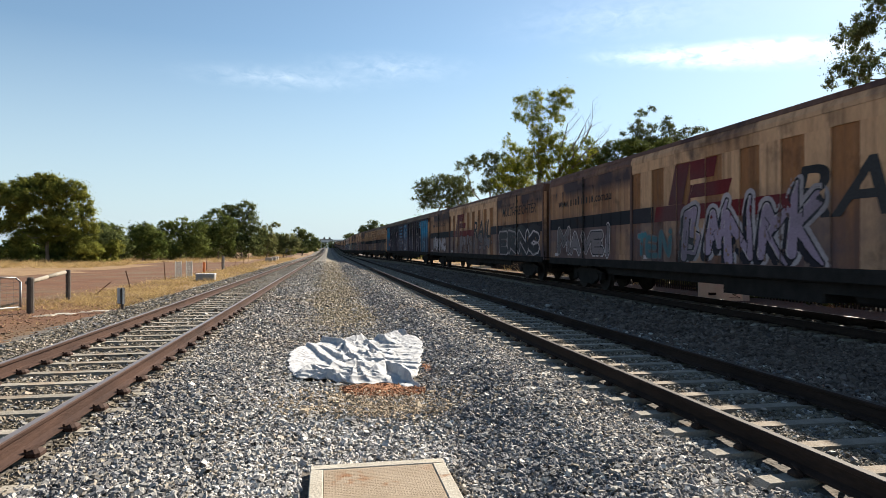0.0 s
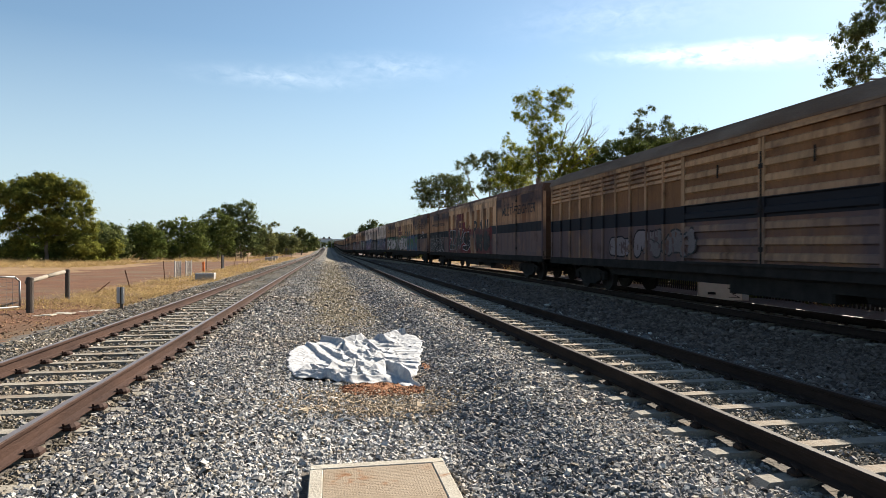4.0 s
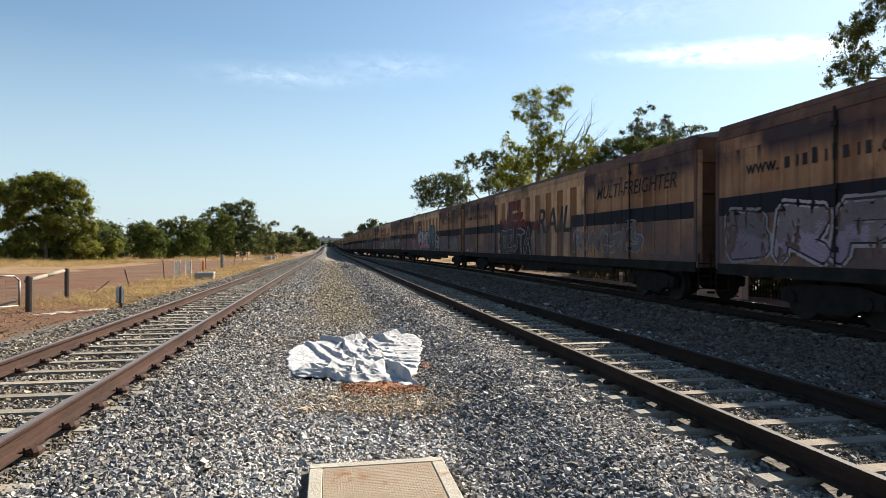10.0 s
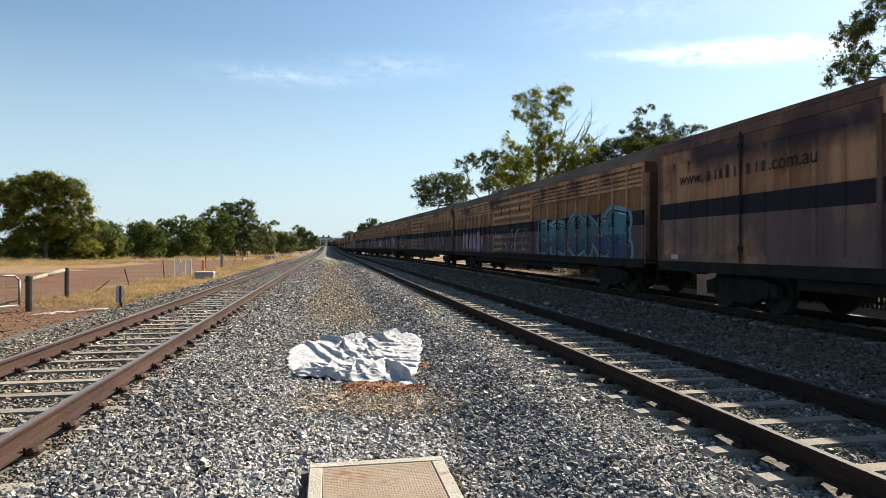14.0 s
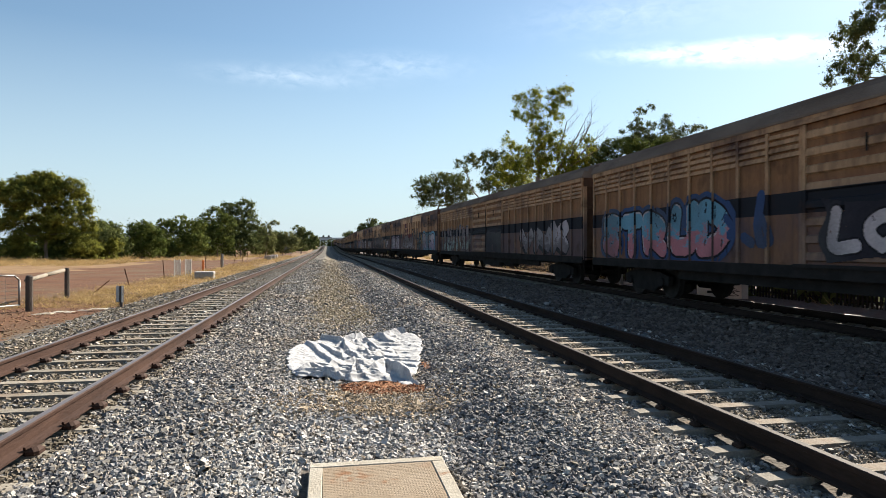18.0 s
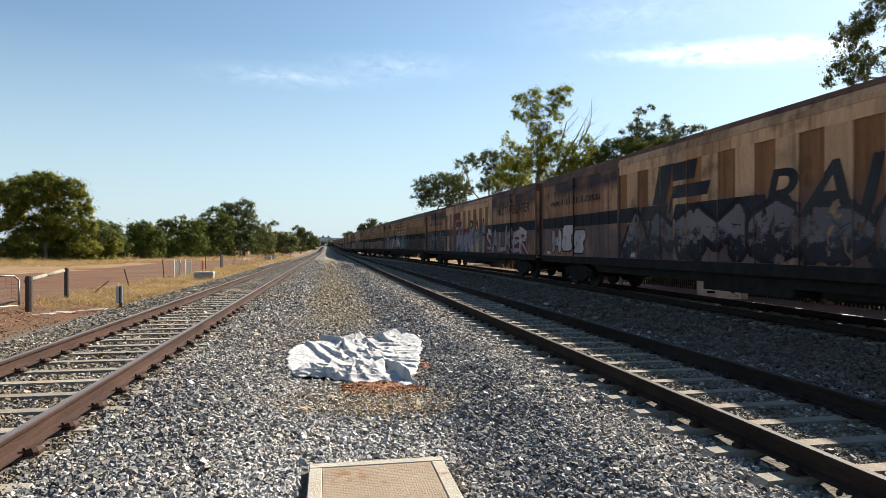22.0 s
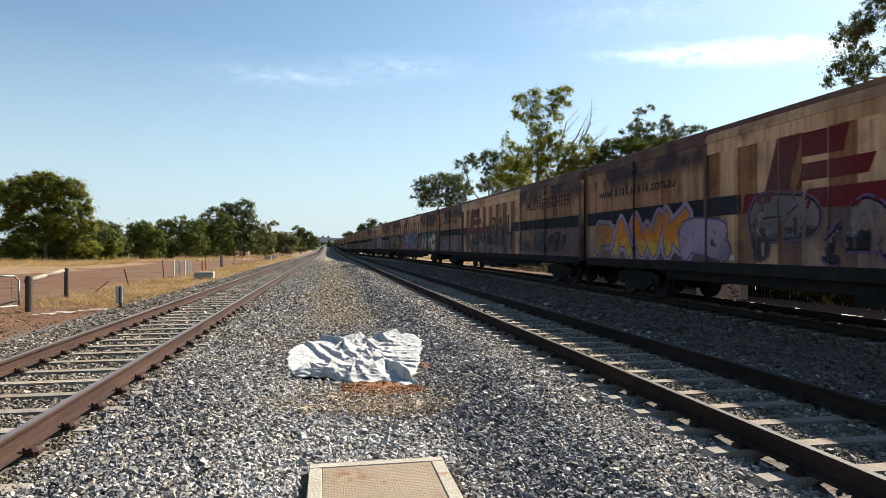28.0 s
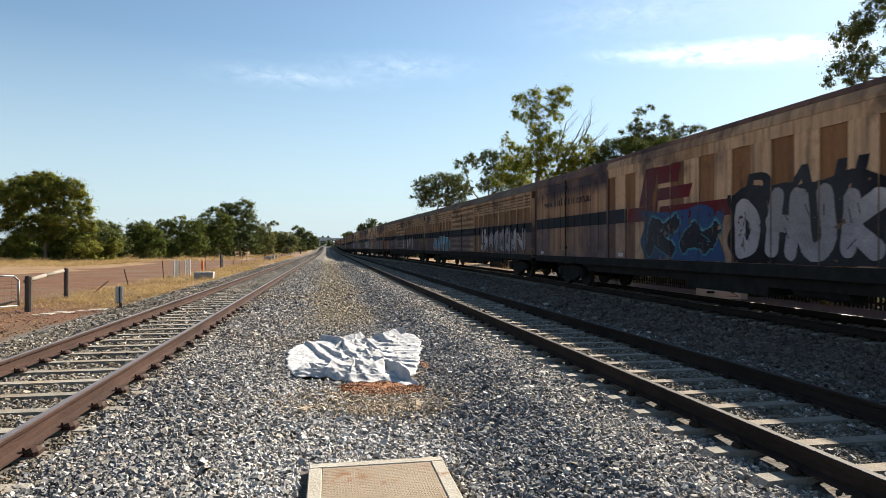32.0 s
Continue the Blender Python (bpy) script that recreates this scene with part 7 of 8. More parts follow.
def van_louvred(name, side, rib, roof, label, front=None, doorm=None):
    """Older van: vertical ribs, louvre slats under the eaves, a pair of slatted doors at mid length, corrugated roof."""
    w = thing("freight_van", pose(0, 0, 0), label, "railway wagon", "freight train")
    y0, y1 = 0.45, LEN - 0.45
    da, db, top = 9.9, 15.7, 3.86
    g = Geo()
    g.box(-1.41, 1.41, y0 + 0.02, y1 - 0.02, 0.96, top)
    part("body", g.mesh("body", side), w)
    part("sill", Geo().box(-1.47, -1.412, y0, y1, 0.84, 1.08, c=0.01).mesh("sill", M_UNDER), w, "grimy dark sill")
    part("top_rail", Geo().box(-1.48, -1.412, y0, y1, 3.705, top, c=0.01).mesh("top_rail", rib), w)
    part("roof", corrugated_roof("roof", roof, top + 0.02, 0.52, y0 - 0.05, y1 + 0.05), w, "corrugated weathered metal roof")
    rm = Geo().box(-1.47, -1.412, -0.045, 0.045, 1.085, 3.70, c=0.008).mesh("rib", rib)
    slat = []
    for k in range(4):
        z = 3.14 + 0.135 * k
        q = Geo().add([(-1.415, -0.42, z), (-1.415, 0.42, z), (-1.465, 0.42, z + 0.012), (-1.465, -0.42, z + 0.012), (-1.415, -0.42, z + 0.10), (-1.415, 0.42, z + 0.10), (-1.432, 0.42, z + 0.10), (-1.432, -0.42, z + 0.10)],
                      [(0, 1, 2, 3), (3, 2, 6, 7), (7, 6, 5, 4), (0, 3, 7, 4), (1, 5, 6, 2)])
        slat.append(q.mesh("louvre_slat", rib))
    rm_end, slat_end = rm, slat
    if front:
        rm_end, slat_end = rm.copy(), [q.copy() for q in slat]
        for me in [rm_end] + slat_end:
            me.materials.clear()
            me.materials.append(front)
    for a, b in ((y0, da), (db, y1)):
        n = 10
        for i in range(n + 1):
            y = a + 0.06 + (b - a - 0.12) * i / n
            blue = front and (y < 3.4 or y > y1 - 2.4)
            part("rib", rm_end if blue else rm, w, at=pose(0, y, 0))
            if i < n:
                for k in range(4):
                    part("louvre_slat", (slat_end if blue else slat)[k], w, at=pose(0, y + (b - a - 0.12) / n / 2, 0))
    hw = (db - da) / 4 - 0.1
    boards = []
    for k in range(8):
        z = 1.11 + 0.32 * k
        q = Geo().add([(-1.44, -hw, z + 0.04), (-1.44, hw, z + 0.04), (-1.492, hw, z + 0.07), (-1.492, -hw, z + 0.07), (-1.44, -hw, z + 0.22), (-1.44, hw, z + 0.22), (-1.482, hw, z + 0.19), (-1.482, -hw, z + 0.19)],
                      [(0, 1, 2, 3), (3, 2, 6, 7), (7, 6, 5, 4), (0, 3, 7, 4), (1, 5, 6, 2)])
        boards.append(q.mesh("door_slat", doorm or rib))
    for c in ((da + db) / 2 - (db - da) / 4, (da + db) / 2 + (db - da) / 4):
        g = Geo()
        g.box(-1.44, -1.412, c - hw - 0.08, c + hw + 0.08, 1.085, 3.69)
        d = part("door", g.mesh("door", doorm or side), w, "sliding door of horizontal slats")
        for e in (c - hw - 0.08, c + hw + 0.01):
            part("stile", Geo().box(-1.495, -1.441, e, e + 0.07, 1.09, 3.685, c=0.004).mesh("stile", doorm or rib), d)
        for k in range(8):
            part("door_slat", boards[k], d, at=pose(0, c, 0))
        part("handle", Geo().tube((-1.5, c, 3.0), (-1.5, c, 3.3), 0.02, n=6).mesh("handle", M_UNDER), d)
    lock_gear(w, (da + db) / 2, 1.1, 3.4)
    for z, mat in ((1.04, M_UNDER), (3.69, rib)):
        part("door_track", Geo().box(-1.53, -1.482, da - 3.0, db + 0.2, z, z + 0.065, c=0.008).mesh("door_track", mat), w)
    if front:
        for a, b in ((y0, 3.2), (y1 - 2.2, y1)):
            part("end_panel", Geo().box(-1.425, -1.413, a + 0.12, b, 1.1, 3.56).mesh("end_panel", front), w, "bright blue end panel")
    wagon_end(w, y0, 1, top, M_END)
    wagon_end(w, y1, -1, top, M_END)
    running_gear(w)
    return w


def van_white():
    w = thing("freight_van", pose(0, 0, 0), "dirty white van with square side hatches and blue graffiti", "railway wagon", "freight train")
    y0, y1, top = 0.5, LEN - 0.5, 4.13
    part("body", Geo().box(-1.44, 1.44, y0, y1, 0.96, 3.84).mesh("body", M_GREY), w, "dirty white painted side")
    part("sill", Geo().box(-1.47, -1.442, y0, y1, 0.84, 1.08, c=0.01).mesh("sill", M_UNDER), w)
    part("roof", roof_mesh("roof", M_ROOF, top + 0.03, 0.16, y0, y1, -0.07, 0), w, "curved grey steel roof")
    hm = Geo().box(-1.4445, -1.4405, -0.25, 0.25, 2.93, 3.46).mesh("side_hatch", M_GREYD)
    dm = Geo().box(-1.4445, -1.4405, -0.4, 0.4, 2.55, 3.55).mesh("side_hatch", M_GREYD)
    rim = Geo().box(-1.462, -1.4405, -0.05, 0.05, 2.52, 3.62, c=0.008).mesh("hatch_post", M_GREY)
    tab = Geo().box(-1.452, -1.4455, -0.1, 0.1, 3.3, 3.52, c=0.004).mesh("latch_plate", INK["white"])
    knob = Geo().tube((-1.452, 0, 3.4), (-1.475, 0, 3.42), 0.05, n=8).mesh("latch", M_UNDER)
    for y in (1.6, 2.9, 4.15, 5.4, 6.7, 7.95, 17.3, 18.6, 19.85, 21.1, 22.35, 23.6):
        part("side_hatch", hm, w, "small square grey hatch", at=pose(0, y, 0))
    for i, y in enumerate((10.55, 11.65, 13.03, 14.22, 15.6)):
        h = part("side_hatch", dm, w, "tall grey hatch", at=pose(0, y, 0))
        if i != 2:
            part("latch_plate", tab, h, at=pose(0, 0.26, 0))
            part("latch", knob, h, at=pose(0, 0.26, 0))
        for q in (-0.47, 0.47):
            part("hatch_post", rim, w, at=pose(0, y + q, 0))
    for y, half, mat in ((9.7, 0.09, M_UNDER), (16.2, 0.03, M_GREYD)):
        part("door_post", Geo().box(-1.462 - half / 2, -1.442, y - half, y + half, 1.085, 3.75, c=0.005).mesh("door_post", mat), w)
    part("eave_strip", Geo().box(-1.475, -1.443, 9.8, y1 - 0.1, 3.6, 3.68, c=0.008).mesh("eave_strip", M_GREYD), w)
    part("top_rail", Geo().sweep([(x - 0.013, z) for x, z in CANT], y0 + 0.004, y1 - 0.004).mesh("top_rail", M_GREY), w)
    lock_gear(w, 13.03, 1.1, 3.7)
    e, x = 21.8, SIDE - 0.005
    g = Geo()
    for q in (((0, 2.75), (-1.6, 2.75), (-1.7, 3.0), (-0.1, 3.0)), ((-0.3, 3.05), (-1.7, 3.05), (-1.8, 3.35), (-0.4, 3.35))):
        g.add([(x, e + a, b) for a, b in q] + [(x + 0.003, e + a, b) for a, b in q], [(0, 1, 2, 3), (7, 6, 5, 4)] + [(k, (k + 1) % 4, 4 + (k + 1) % 4, 4 + k) for k in range(4)])
    part("red_emblem", g.mesh("red_emblem", INK["red"]), w, "dark red block emblem")
    wagon_end(w, y0, 1, top, M_END)
    wagon_end(w, y1, -1, top, M_END)
    running_gear(w)
    return w


# which van runs where: S striped, L louvred, B blue, W white; from three before the first gap to the far end
ORDER = "LSS" + "SBLSSWSSSSLLLLSSSLLSSSSLLSSLSLSSLLSSLS"
WAGONS = []
FIRST = -3


def make_train():
    kinds = {"S": van_striped(), "L": van_louvred("tan", M_TAN, M_TANRIB, M_ROOFB, "x"), "W": van_white(),
             "B": van_louvred("blue", M_NIGHT, M_NIGHT, M_ROOFB, "blue louvred van overpainted dark, with white spray marks", M_BLUE, M_BLUEDOOR)}
    used = set()
    for i, ch in enumerate(ORDER):
        w = kinds[ch] if ch not in used else copy_thing(kinds[ch], pose(0, 0, 0))
        used.add(ch)
        w.matrix_basis = pose(MIDX, 12.47 + (i + FIRST) * LEN, RAILZ)
        if ch == "S":
            tagged(w, "weathered cream and brown striped freight van with graffiti")
        elif ch == "L":
            tagged(w, "brown louvred freight van with ribbed sides and graffiti")
        w["make"] = ch
        for o in w.children_recursive:
            o["along"] = 37.0 * i + o.matrix_basis.translation.y
        WAGONS.append(w)
    spray()


def spray():
    """The painted pieces, van by van, front to rear."""
    w = {i + FIRST: v for i, v in enumerate(WAGONS)}
    g = graffiti
    # on one van the large letters are lost under the paint
    for o in list(w[8].children):
        if o.name.startswith("lettering") and o.matrix_basis.translation.length < 0.01:
            bpy.data.objects.remove(o)
    for o in w[15].children:
        if o.name.startswith("red_emblem"):
            o.data = o.data.copy()
            o.data.materials[0] = INK["navy"]
            tagged(o, "emblem block painted over in dark grey")
    g(w[-2], 12, 7, 1.15, 2.5, "1231", "silver", "black", seed=1)
    g(w[-1], 13.3, 4.6, 1.12, 2.4, "34N1K", "lilac", "black", "", 2, 0.8, halo="silver", style="wild", shine="white", drop="navy")
    g(w[-1], 17.0, 1.9, 1.15, 1.9, "TEN", "teal", "grey", seed=3, fat=0.6)
    g(w[-1], 21.9, 4.6, 1.2, 2.1, "MAVEI", "grey", "black", seed=4, fat=0.7, halo="white", style="block", over=0.05)
    g(w[-1], 4, 5, 1.2, 2.3, "231", "grey", "black", seed=5)
    g(w[0], 3.7, 5.6, 1.15, 2.25, "ERNC", "navy", "grey", "navy", 6, 0.8, halo="white", style="block", over=0.06, worn=0.12)
    g(w[0], 11.5, 7.0, 1.15, 2.3, "RNC4", "grey", "navy", seed=7, fat=0.8, style="wild", worn=0.36)
    g(w[0], 21.6, 4.6, 1.2, 2.2, "41NC", "silver", "grey", seed=8, fat=0.9, worn=0.24)
    marks = (("white", 0.03, ((9.3, 1.5), (9.25, 3.3))), ("white", 0.035, ((7.6, 1.3), (7.65, 3.5))), ("white", 0.03, ((3.6, 2.6), (3.55, 3.6))), ("silver", 0.05, ((4.1, 2.35), (3.35, 2.35), (3.35, 1.2))),
             ("white", 0.04, ((5.6, 3.05), (5.6, 2.6), (4.95, 2.65), (4.95, 2.2))), ("white", 0.03, ((5.6, 2.05), (4.8, 1.4))), ("white", 0.03, ((4.8, 2.05), (5.6, 1.45))), ("white", 0.03, ((5.2, 2.15), (5.2, 1.2))),
             ("sky", 0.03, ((2.3, 2.0), (1.6, 1.4))), ("sky", 0.03, ((1.6, 2.0), (2.3, 1.4))), ("sky", 0.03, ((1.95, 2.15), (1.95, 1.3))), ("lilac", 0.14, ((6.3, 2.6), (6.2, 3.1))), ("lilac", 0.10, ((4.3, 1.3), (4.3, 1.9))),
             ("silver", 0.03, ((10.4, 2.2), (10.9, 1.5), (10.4, 1.2))), ("white", 0.03, ((11.4, 3.1), (11.9, 2.6), (11.4, 2.3))), ("white", 0.03, ((11.9, 1.9), (11.9, 1.25), (11.2, 1.25), (11.2, 1.8))), ("lilac", 0.08, ((8.5, 1.4), (8.4, 2.0))),
             ("white", 0.03, ((12.8, 1.7), (13.4, 2.3), (13.4, 1.4))), ("silver", 0.03, ((14.3, 1.4), (14.3, 2.9))), ("white", 0.03, ((15.2, 2.0), (14.9, 2.6))), ("white", 0.04, ((22.6, 2.0), (21.9, 1.5))), ("white", 0.04, ((21.9, 2.05), (22.5, 1.4))), ("white", 0.04, ((22.5, 2.25), (21.3, 2.3))), ("orange", 0.11, ((23.1, 1.72), (23.1, 1.82))),
             ("white", 0.045, ((20.2, 1.25), (20.25, 2.4))), ("lilac", 0.13, ((17.7, 2.5), (17.2, 3.15))), ("lilac", 0.08, ((20.3, 3.15), (20.2, 3.4))), ("white", 0.05, ((18.8, 2.95), (18.8, 3.5))),
             ("silver", 0.05, ((17.2, 1.4), (17.25, 2.25))), ("lilac", 0.05, ((21.3, 2.8), (21.0, 3.2))), ("silver", 0.05, ((16.2, 2.1), (15.9, 2.3))), ("sky", 0.03, ((24.6, 2.2), (24.0, 1.5))), ("sky", 0.03, ((24.0, 2.1), (24.5, 1.5))))
    for ink, wid, pts in marks:
        gg, off = Geo(), [0.012]
        stroke_shape(pts, wid, relief("B"), off, lambda a, b: a, lambda a, b: b, gg, 0)
        part("paint_marks", gg.mesh("paint_marks", INK[ink]), w[1], f"{ink} spray-painted strokes")
    g(w[2], 4.8, 8.0, 1.12, 2.2, "2143", "navy", "grey", "navy", 9, 0.8, style="wild", worn=0.24)
    g(w[2], 17.5, 5, 1.15, 1.9, "214", "grey", "black", seed=10, worn=0.25)
    g(w[3], 15.2, 5.6, 1.1, 2.5, "Z4S", "black", "silver", "red", 11, 1.0, style="wild")
    g(w[3], 22.2, 4.8, 1.12, 2.15, "ENB1", "black", "silver", "black", 12, 0.6, style="wild", halo="black", over=0.03)
    g(w[3], 9.5, 3.0, 1.15, 2.3, "12", "black", "red", "red", 13, 1.2)
    g(w[4], 17.15, 14.6, 1.12, 2.35, "FCGRONYNGRIKE", "white", "black", "", 14, 0.95, halo="green", style="block", drop="black", shine="silver", worn=0.1, over=0.14)
    g(w[4], 7.6, 5.4, 1.15, 2.3, "SIENS", "green", "blue", "blue", 15, 0.9, second="teal", style="wild")
    scrawl(w[4], 2.5, 2.2, 2.2, 2.7, "white", 40, 8)
    g(w[5], 4.8, 7.6, 1.12, 2.6, "MNVMAN", "blue", "white", "", 16, 0.95, second="purple", style="wild", shine="teal", halo="navy", over=0.05, worn=0.16)
    g(w[5], 19.4, 7.2, 1.1, 2.62, "DEIST", "blue", "white", "", 17, 1.1, second="purple", style="wild", drop="purple", worn=0.1)
    g(w[5], 12.6, 6.2, 1.12, 2.25, "BEBBBS", "grey", "navy", seed=18, fat=0.8, worn=0.34)
    scrawl(w[5], 13.6, 2.4, 1.9, 3.1, "yellow", 43, 7, 0.02)
    g(w[6], 4.2, 6.0, 1.15, 2.45, "MTW", "mint", "black", "", 19, 1.15, halo="lilac", second="silver", over=0.22, worn=0.2)
    g(w[6], 14.0, 4.4, 1.15, 2.1, "HER", "grey", "silver", seed=20, fat=0.8, worn=0.3)
    g(w[6], 21.8, 5.8, 1.15, 2.3, "BRFL", "grey", "navy", seed=21, fat=0.85, halo="silver", style="block", shine="silver", second="lilac", over=0.06, worn=0.2)
    g(w[7], 5.5, 5.0, 1.2, 2.1, "1423", "grey", "silver", seed=22, fat=0.55, worn=0.3)
    g(w[7], 14.9, 4.6, 1.12, 2.3, "TEUTA", "navy", "silver", "black", 23, 0.75, style="wild", shine="grey", worn=0.1)
    g(w[7], 15.2, 4.2, 2.3, 2.75, "VA1A", "red", "red", seed=223, fat=0.5)
    g(w[8], 13.1, 5.6, 1.12, 2.6, "PEACES", "white", "black", "", 24, 1.25, second="pink", halo="teal", drop="navy", worn=0.08, over=0.13)
    g(w[8], 9.6, 2.2, 1.12, 2.9, "4O2", "teal", "black", "navy", 25, 0.9, second="navy", halo="teal", shine="white", worn=0.1)
    g(w[8], 7.6, 1.5, 1.2, 2.3, "EGB", "silver", "navy", "navy", 225, 0.7, style="block", worn=0.12)
    scrawl(w[8], 10.2, 1.8, 1.4, 2.5, "white", 241, 7, 0.03)
    g(w[8], 17.6, 1.8, 1.15, 2.0, "123", "pink", "lilac", seed=226, fat=0.7, worn=0.3)
    g(w[8], 4.0, 5.0, 1.15, 2.0, "213", "grey", "grey", seed=26, worn=0.3)
    g(w[9], 3.8, 5.8, 1.12, 2.25, "HUSAC", "mint", "black", seed=27, fat=0.85, worn=0.26, style="wild", second="grey")
    g(w[9], 9.4, 5.0, 1.12, 2.1, "SMEK", "grey", "black", seed=28, worn=0.28)
    g(w[9], 15.2, 4.4, 1.12, 2.0, "UNK", "mint", "green", seed=29, fat=0.8, worn=0.26)
    g(w[10], 5.2, 8.0, 1.12, 2.4, "DRONE", "teal", "navy", "", 30, 1.1, halo="sky", second="blue", shine="white", over=0.14)
    g(w[10], 20.5, 5.0, 1.12, 2.2, "132", "lilac", "purple", seed=31)
    scrawl(w[10], 13, 5, 1.3, 2.2, "silver", 41, 12)
    g(w[11], 21.0, 4.4, 1.12, 2.45, "1S4", "grey", "navy", "navy", 32, 1.0, style="wild", second="silver", worn=0.3)
    g(w[11], 5.5, 6, 1.12, 2.2, "2134", "grey", "black", seed=33, worn=0.22)
    g(w[12], 5.5, 5.6, 1.12, 2.35, "WHIZ", "white", "black", "", 34, 0.95, halo="teal", second="silver", style="wild", worn=0.1)
    g(w[12], 1.9, 1.6, 1.15, 2.2, "O4", "white", "black", "black", 35, 0.8, halo="teal")
    g(w[12], 13.6, 3.0, 1.25, 2.05, "LOVE", "white", "black", "navy", 36, fat=0.8, worn=0.1)
    g(w[12], 11.0, 2.0, 1.25, 1.95, "123", "grey", "black", seed=37, fat=0.6)
    g(w[12], 21.2, 6.6, 1.12, 2.5, "STRUD", "sky", "black", "", 38, 1.25, halo="blue", worn=0.08, second="pink", shine="white", over=0.12)
    scrawl(w[12], 17.4, 1.4, 1.5, 2.5, "blue", 138, 6, 0.09)
    g(w[13], 4.5, 5.6, 1.12, 2.35, "VNK", "silver", "black", "", 39, 1.35, style="block", drop="black", second="grey", worn=0.16)
    g(w[13], 20.6, 8.0, 1.12, 2.6, "DEHRO", "grey", "navy", seed=40, fat=1.0, second="mint", halo="grey", over=0.05, worn=0.24)
    g(w[13], 11.4, 2.7, 1.14, 2.0, "HHH", "navy", "navy", "navy", 41, 1.6, style="block", worn=0.1)
    g(w[14], 3.75, 4.5, 1.15, 2.45, "RICE", "silver", "navy", seed=42, halo="sky", fat=1.1, second="lilac", over=0.17, worn=0.1)
    g(w[14], 7.9, 1.7, 1.15, 2.1, "HE", "black", "teal", seed=43, fat=0.8)
    scrawl(w[14], 6.6, 1.2, 1.5, 2.4, "yellow", 143, 10, 0.012)
    g(w[14], 13.8, 6.4, 1.12, 2.35, "1E4R", "grey", "black", "", 44, second="silver", style="wild", worn=0.28)
    g(w[14], 21.8, 5.0, 1.15, 2.3, "COAPZ", "silver", "navy", seed=45, halo="lilac", worn=0.2, over=0.14)
    g(w[15], 3.6, 2.8, 1.2, 2.1, "TAP", "white", "black", seed=46, fat=0.85)
    g(w[15], 12.0, 12.0, 1.12, 2.3, "AMMODES", "grey", "navy", "", 47, 1.1, halo="black", second="navy", style="block", drop="black", over=0.1, worn=0.2)
    g(w[15], 22.4, 3.2, 1.2, 2.15, "HEE", "white", "black", seed=48, fat=1.05, style="block")
    g(w[16], 4.75, 6.6, 1.12, 2.3, "SALKER", "silver", "red", seed=49, fat=0.8, style="wild", drop="red", worn=0.12)
    g(w[16], 11.9, 6.2, 1.12, 2.4, "AIOMY", "lilac", "blue", "", 50, 0.95, halo="sky", style="wild", worn=0.2, over=0.06)
    g(w[16], 21.8, 5.6, 1.1, 2.35, "H4S", "navy", "grey", "navy", 51, 0.8, style="wild", worn=0.3)
    scrawl(w[16], 21.6, 5.0, 1.25, 2.4, "silver", 151, 14, 0.012)
    scrawl(w[16], 23.4, 1.6, 1.3, 2.4, "blue", 152, 5, 0.07)
    g(w[17], 6.0, 8.0, 1.1, 2.1, "2143", "black", "grey", "black", 52)
    g(w[17], 16.6, 7.6, 1.12, 2.3, "UNION", "silver", "black", "navy", 53, 1.0, style="block", worn=0.12)
    g(w[17], 10.4, 3.6, 1.12, 2.3, "34", "teal", "black", "navy", 153, 0.9, shine="white")
    g(w[17], 22.8, 4.2, 1.12, 2.4, "ATOE", "silver", "teal", "teal", 54, 0.9, halo="sky", style="wild", over=0.06)
    g(w[18], 20.4, 6.6, 1.12, 2.3, "HUMN", "silver", "black", seed=55, worn=0.22)
    g(w[18], 6.0, 6.0, 1.12, 2.2, "2431", "pink", "grey", seed=56)
    g(w[19], 4.6, 6.2, 1.12, 2.3, "MUS", "grey", "black", seed=57, worn=0.22)
    g(w[19], 13.0, 7.0, 1.12, 2.4, "PAES", "grey", "black", seed=58, fat=0.95, halo="purple", second="navy", worn=0.3, over=0.05)
    g(w[19], 21.6, 5.6, 1.12, 2.3, "PAWK", "orange", "purple", "", 59, 0.92, second="yellow", halo="lilac", style="block", worn=0.06, over=0.12)
    g(w[19], 18.4, 2.0, 1.12, 2.05, "R", "lilac", "purple", seed=259, fat=1.0, worn=0.15)
    g(w[20], 4.4, 5.4, 1.2, 2.1, "UBO", "navy", "grey", seed=60, fat=0.9, worn=0.34)
    g(w[20], 13.0, 7.4, 1.12, 2.2, "VAVMA", "navy", "grey", seed=61, fat=1.1, second="grey", style="wild", worn=0.22)
    g(w[20], 21.8, 5.0, 1.15, 2.0, "SUND", "grey", "grey", seed=62, worn=0.26)
    g(w[21], 3.7, 5.4, 1.12, 2.35, "NYC", "white", "black", "green", 63, 0.95, style="block", drop="orange", halo="olive", worn=0.06, over=0.03)
    scrawl(w[21], 1.7, 0.8, 2.0, 2.4, "black", 163, 6, 0.012)
    g(w[21], 12.0, 6.6, 1.12, 2.5, "ENVOD", "sky", "navy", "purple", 64, 1.0, second="lilac", style="wild", shine="orange", halo="black", over=0.02, worn=0.12)
    g(w[21], 21.8, 6.0, 1.12, 2.4, "SEAD", "olive", "lime", "black", 65, 1.1, second="black", style="wild", halo="lime", over=0.04, worn=0.12)
    g(w[22], 10.1, 3.8, 1.12, 2.5, "DHUK", "white", "black", "black", 66, 1.15, second="silver", worn=0.08)
    g(w[22], 14.2, 3.4, 1.12, 2.2, "14", "navy", "teal", "blue", 67, style="block", shine="sky")
    g(w[22], 3.8, 4.4, 1.15, 1.9, "213", "blue", "grey", seed=68, fat=0.7)
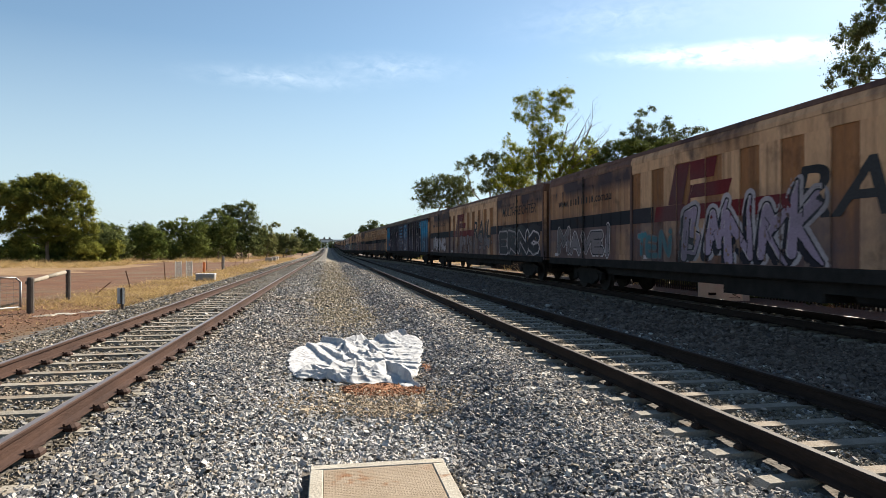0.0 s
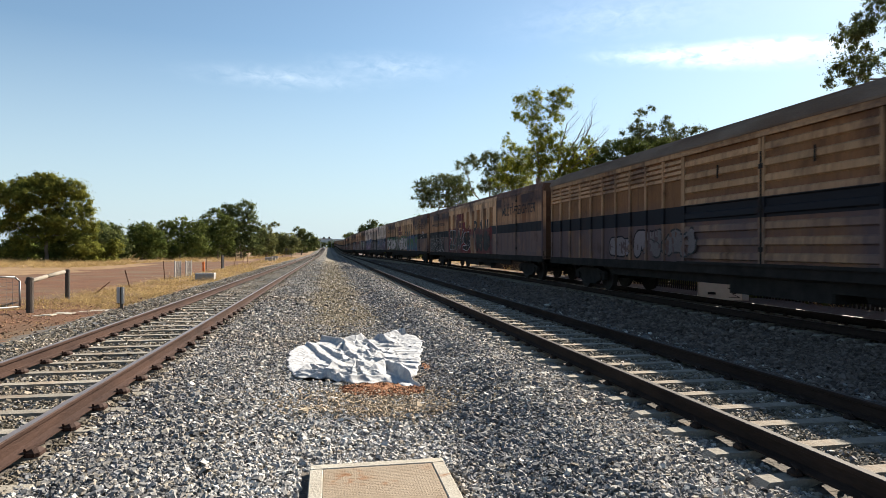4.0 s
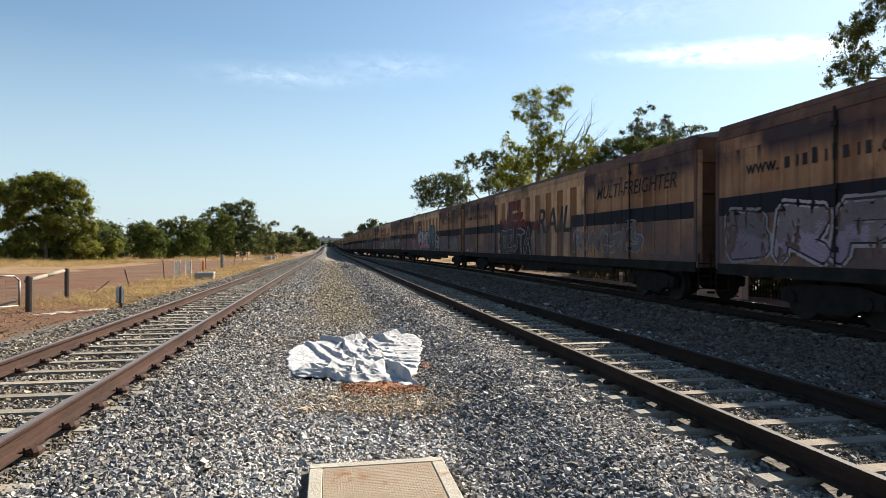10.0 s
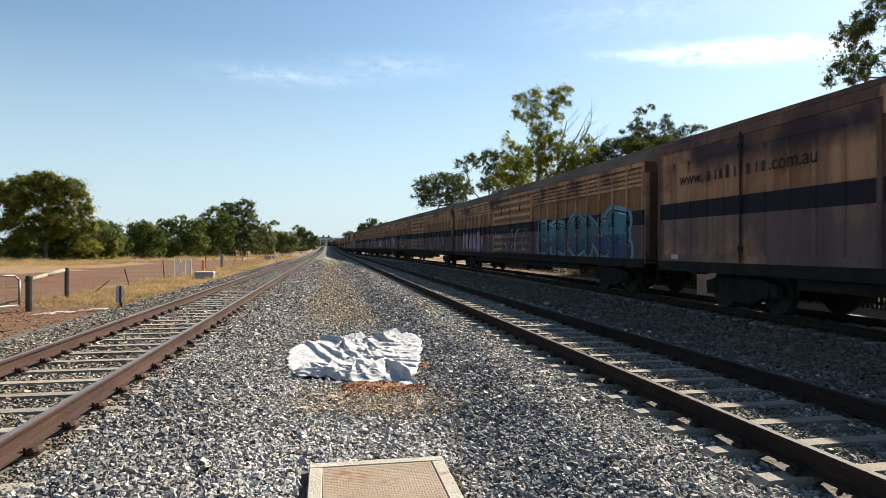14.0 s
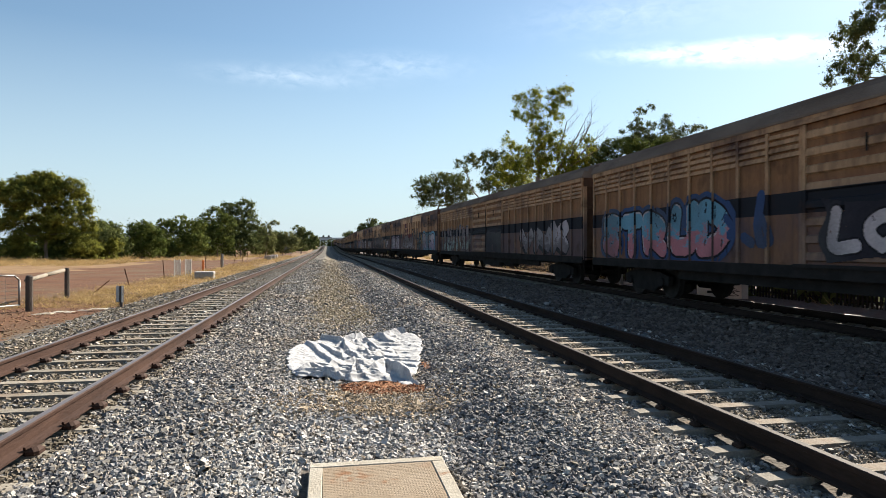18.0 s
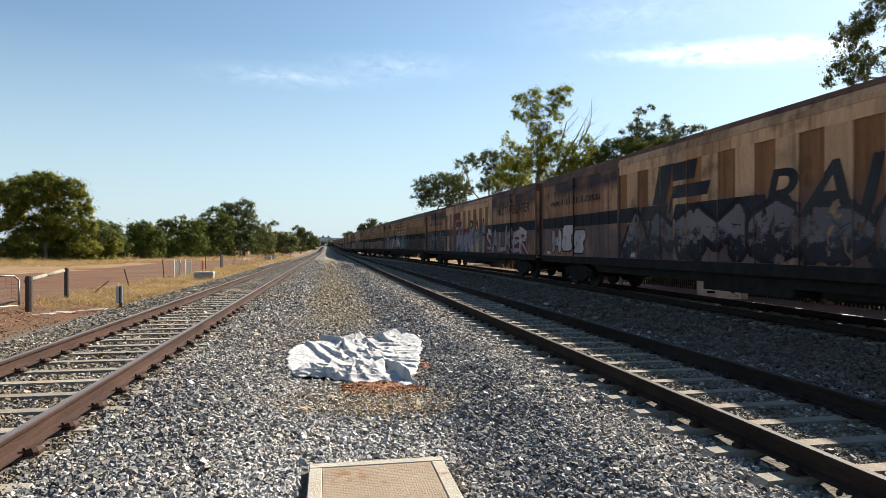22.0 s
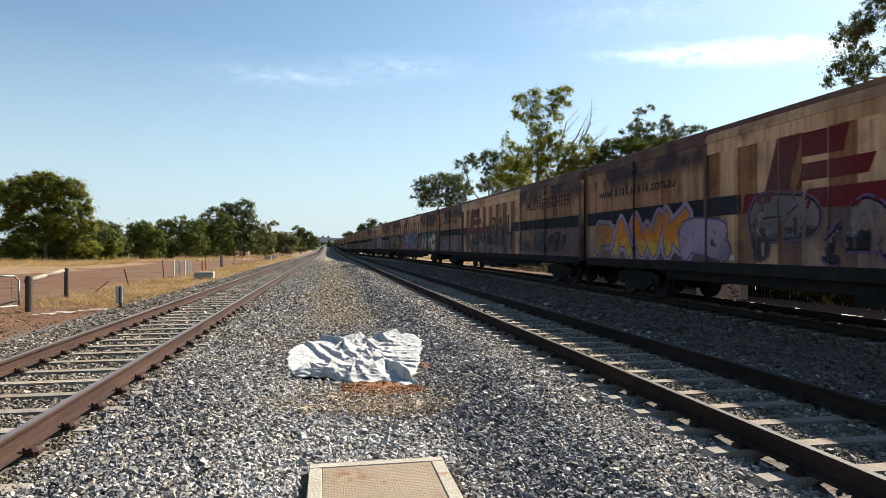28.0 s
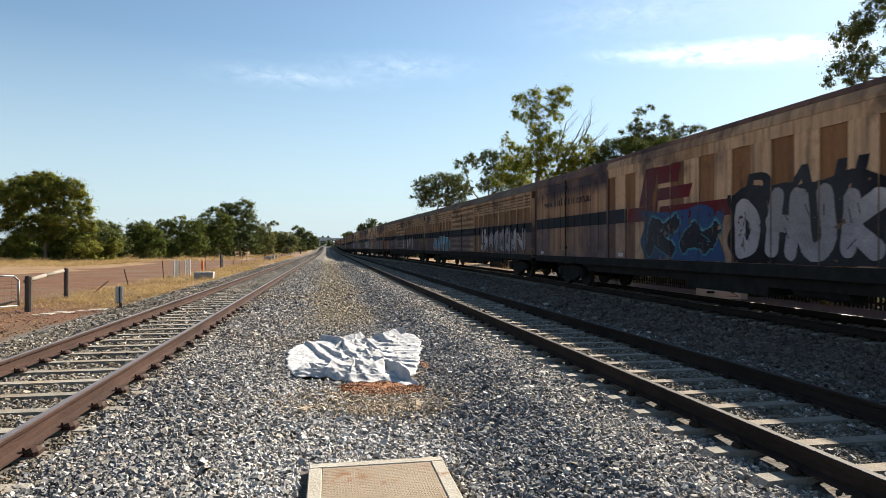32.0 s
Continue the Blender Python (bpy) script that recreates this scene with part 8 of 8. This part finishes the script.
    g(w[23], 5.0, 7.4, 1.12, 2.3, "2413N", "silver", "black", seed=69, fat=0.8)
    g(w[23], 19.0, 6.0, 1.12, 2.1, "412", "sky", "white", seed=70)
    for k in range(24, len(WAGONS) + FIRST):
        g(w[k], 6 + (k * 3) % 5, 5.5, 1.12, 2.2, ("2143", "1423", "3412")[k % 3], ("silver", "grey", "sky", "white")[k % 4], "black", seed=100 + k)
        g(w[k], 17 + (k * 7) % 4, 5.5, 1.12, 2.2, ("412", "132", "2341")[k % 3], ("grey", "silver", "lilac")[k % 3], "black", seed=140 + k)


make_trees()
make_left()
make_hatch()
make_cloth()
make_far()
make_train()
make_cloud(33.5, 15.7, 26, 2.8, 1, 1.0, "bright wispy band of white cloud", 10, 6.5)
make_cloud(39.0, 15.6, 16, 2.4, 2, 2.0, "bright wispy band of white cloud", 10, 7.5)
make_cloud(-4.0, 14.8, 24, 3.0, 3, 0.2, "faint wispy streak of cloud", 60)
make_cloud(5.5, 16.0, 22, 4.0, 4, 0.17, "faint wispy streak of cloud", 60)
make_cloud(26.0, 19.5, 30, 6, 5, 0.13, "faint veil of cloud", 60)


# small differences of the gaps between the vans, in metres
SLACK = dict(zip(range(0, 24), (-0.2, -0.1, 0.2, 0.45, 0.55, 0.3, 0.1, 0.05, -0.15, -0.4, -0.4, -0.3, -0.25, -0.1, -0.05, 0.0, 0.0, 0.25, 0.5, 0.45, 0.25, 0.28, 0.33, 0.2)))


def run(t):
    """How many wagon lengths the train has gone at t seconds."""
    return 2.8387e-05 * t ** 3 - 2.40438e-03 * t ** 2 + 0.7654788 * t - 0.4804828


def motions():
    for i, w in enumerate(WAGONS):
        rows = []
        for t in range(33):
            y = 12.47 + (i + FIRST - run(t)) * LEN + SLACK.get(i + FIRST, -0.2 if i + FIRST < 0 else 0.1)
            # the bogies stand on the track, front and rear
            (xa, za), (xb, zb) = ((float(swing(q)), float(grade(q) + lift(q))) for q in (y + 3.3, y + LEN - 3.3))
            yaw, rise = math.atan2(xa - xb, LEN - 6.6), math.atan2(zb - za, LEN - 6.6)
            rows.append((t, pose(MIDX + xa + 3.3 * math.sin(yaw), y, RAILZ + za - 3.3 * math.sin(rise), math.degrees(rise), 0, math.degrees(yaw))))
        walk(w, rows)
    # the wheels roll: 0.46 m in radius; all axles of one side of the bogies share the same turning
    for d in (-0.9, 0.9):
        axles = [ob for ob in scene.objects if ob.name.startswith("wheelset") and abs(ob.location.y - d) < 0.1]
        walk(axles[0], [(k / FPS, pose(0, d, 0.46, math.degrees(run(k / FPS) * LEN / 0.46))) for k in range(32 * FPS + 1)])
        done = axles[0].animation_data
        for ob in axles[1:]:
            ob.rotation_mode = "QUATERNION"
            keys = ob.animation_data_create()
            keys.action, keys.action_slot = done.action, done.action_slot
    for ob, at, drift in CLOUDS:
        s = ob.scale.copy()
        way = at.to_3x3() @ Vector((1, 0, 0)) * drift
        walk(ob, [(0, at), (32, Matrix.Translation(-way) @ at)])
        ob.scale = s


motions()
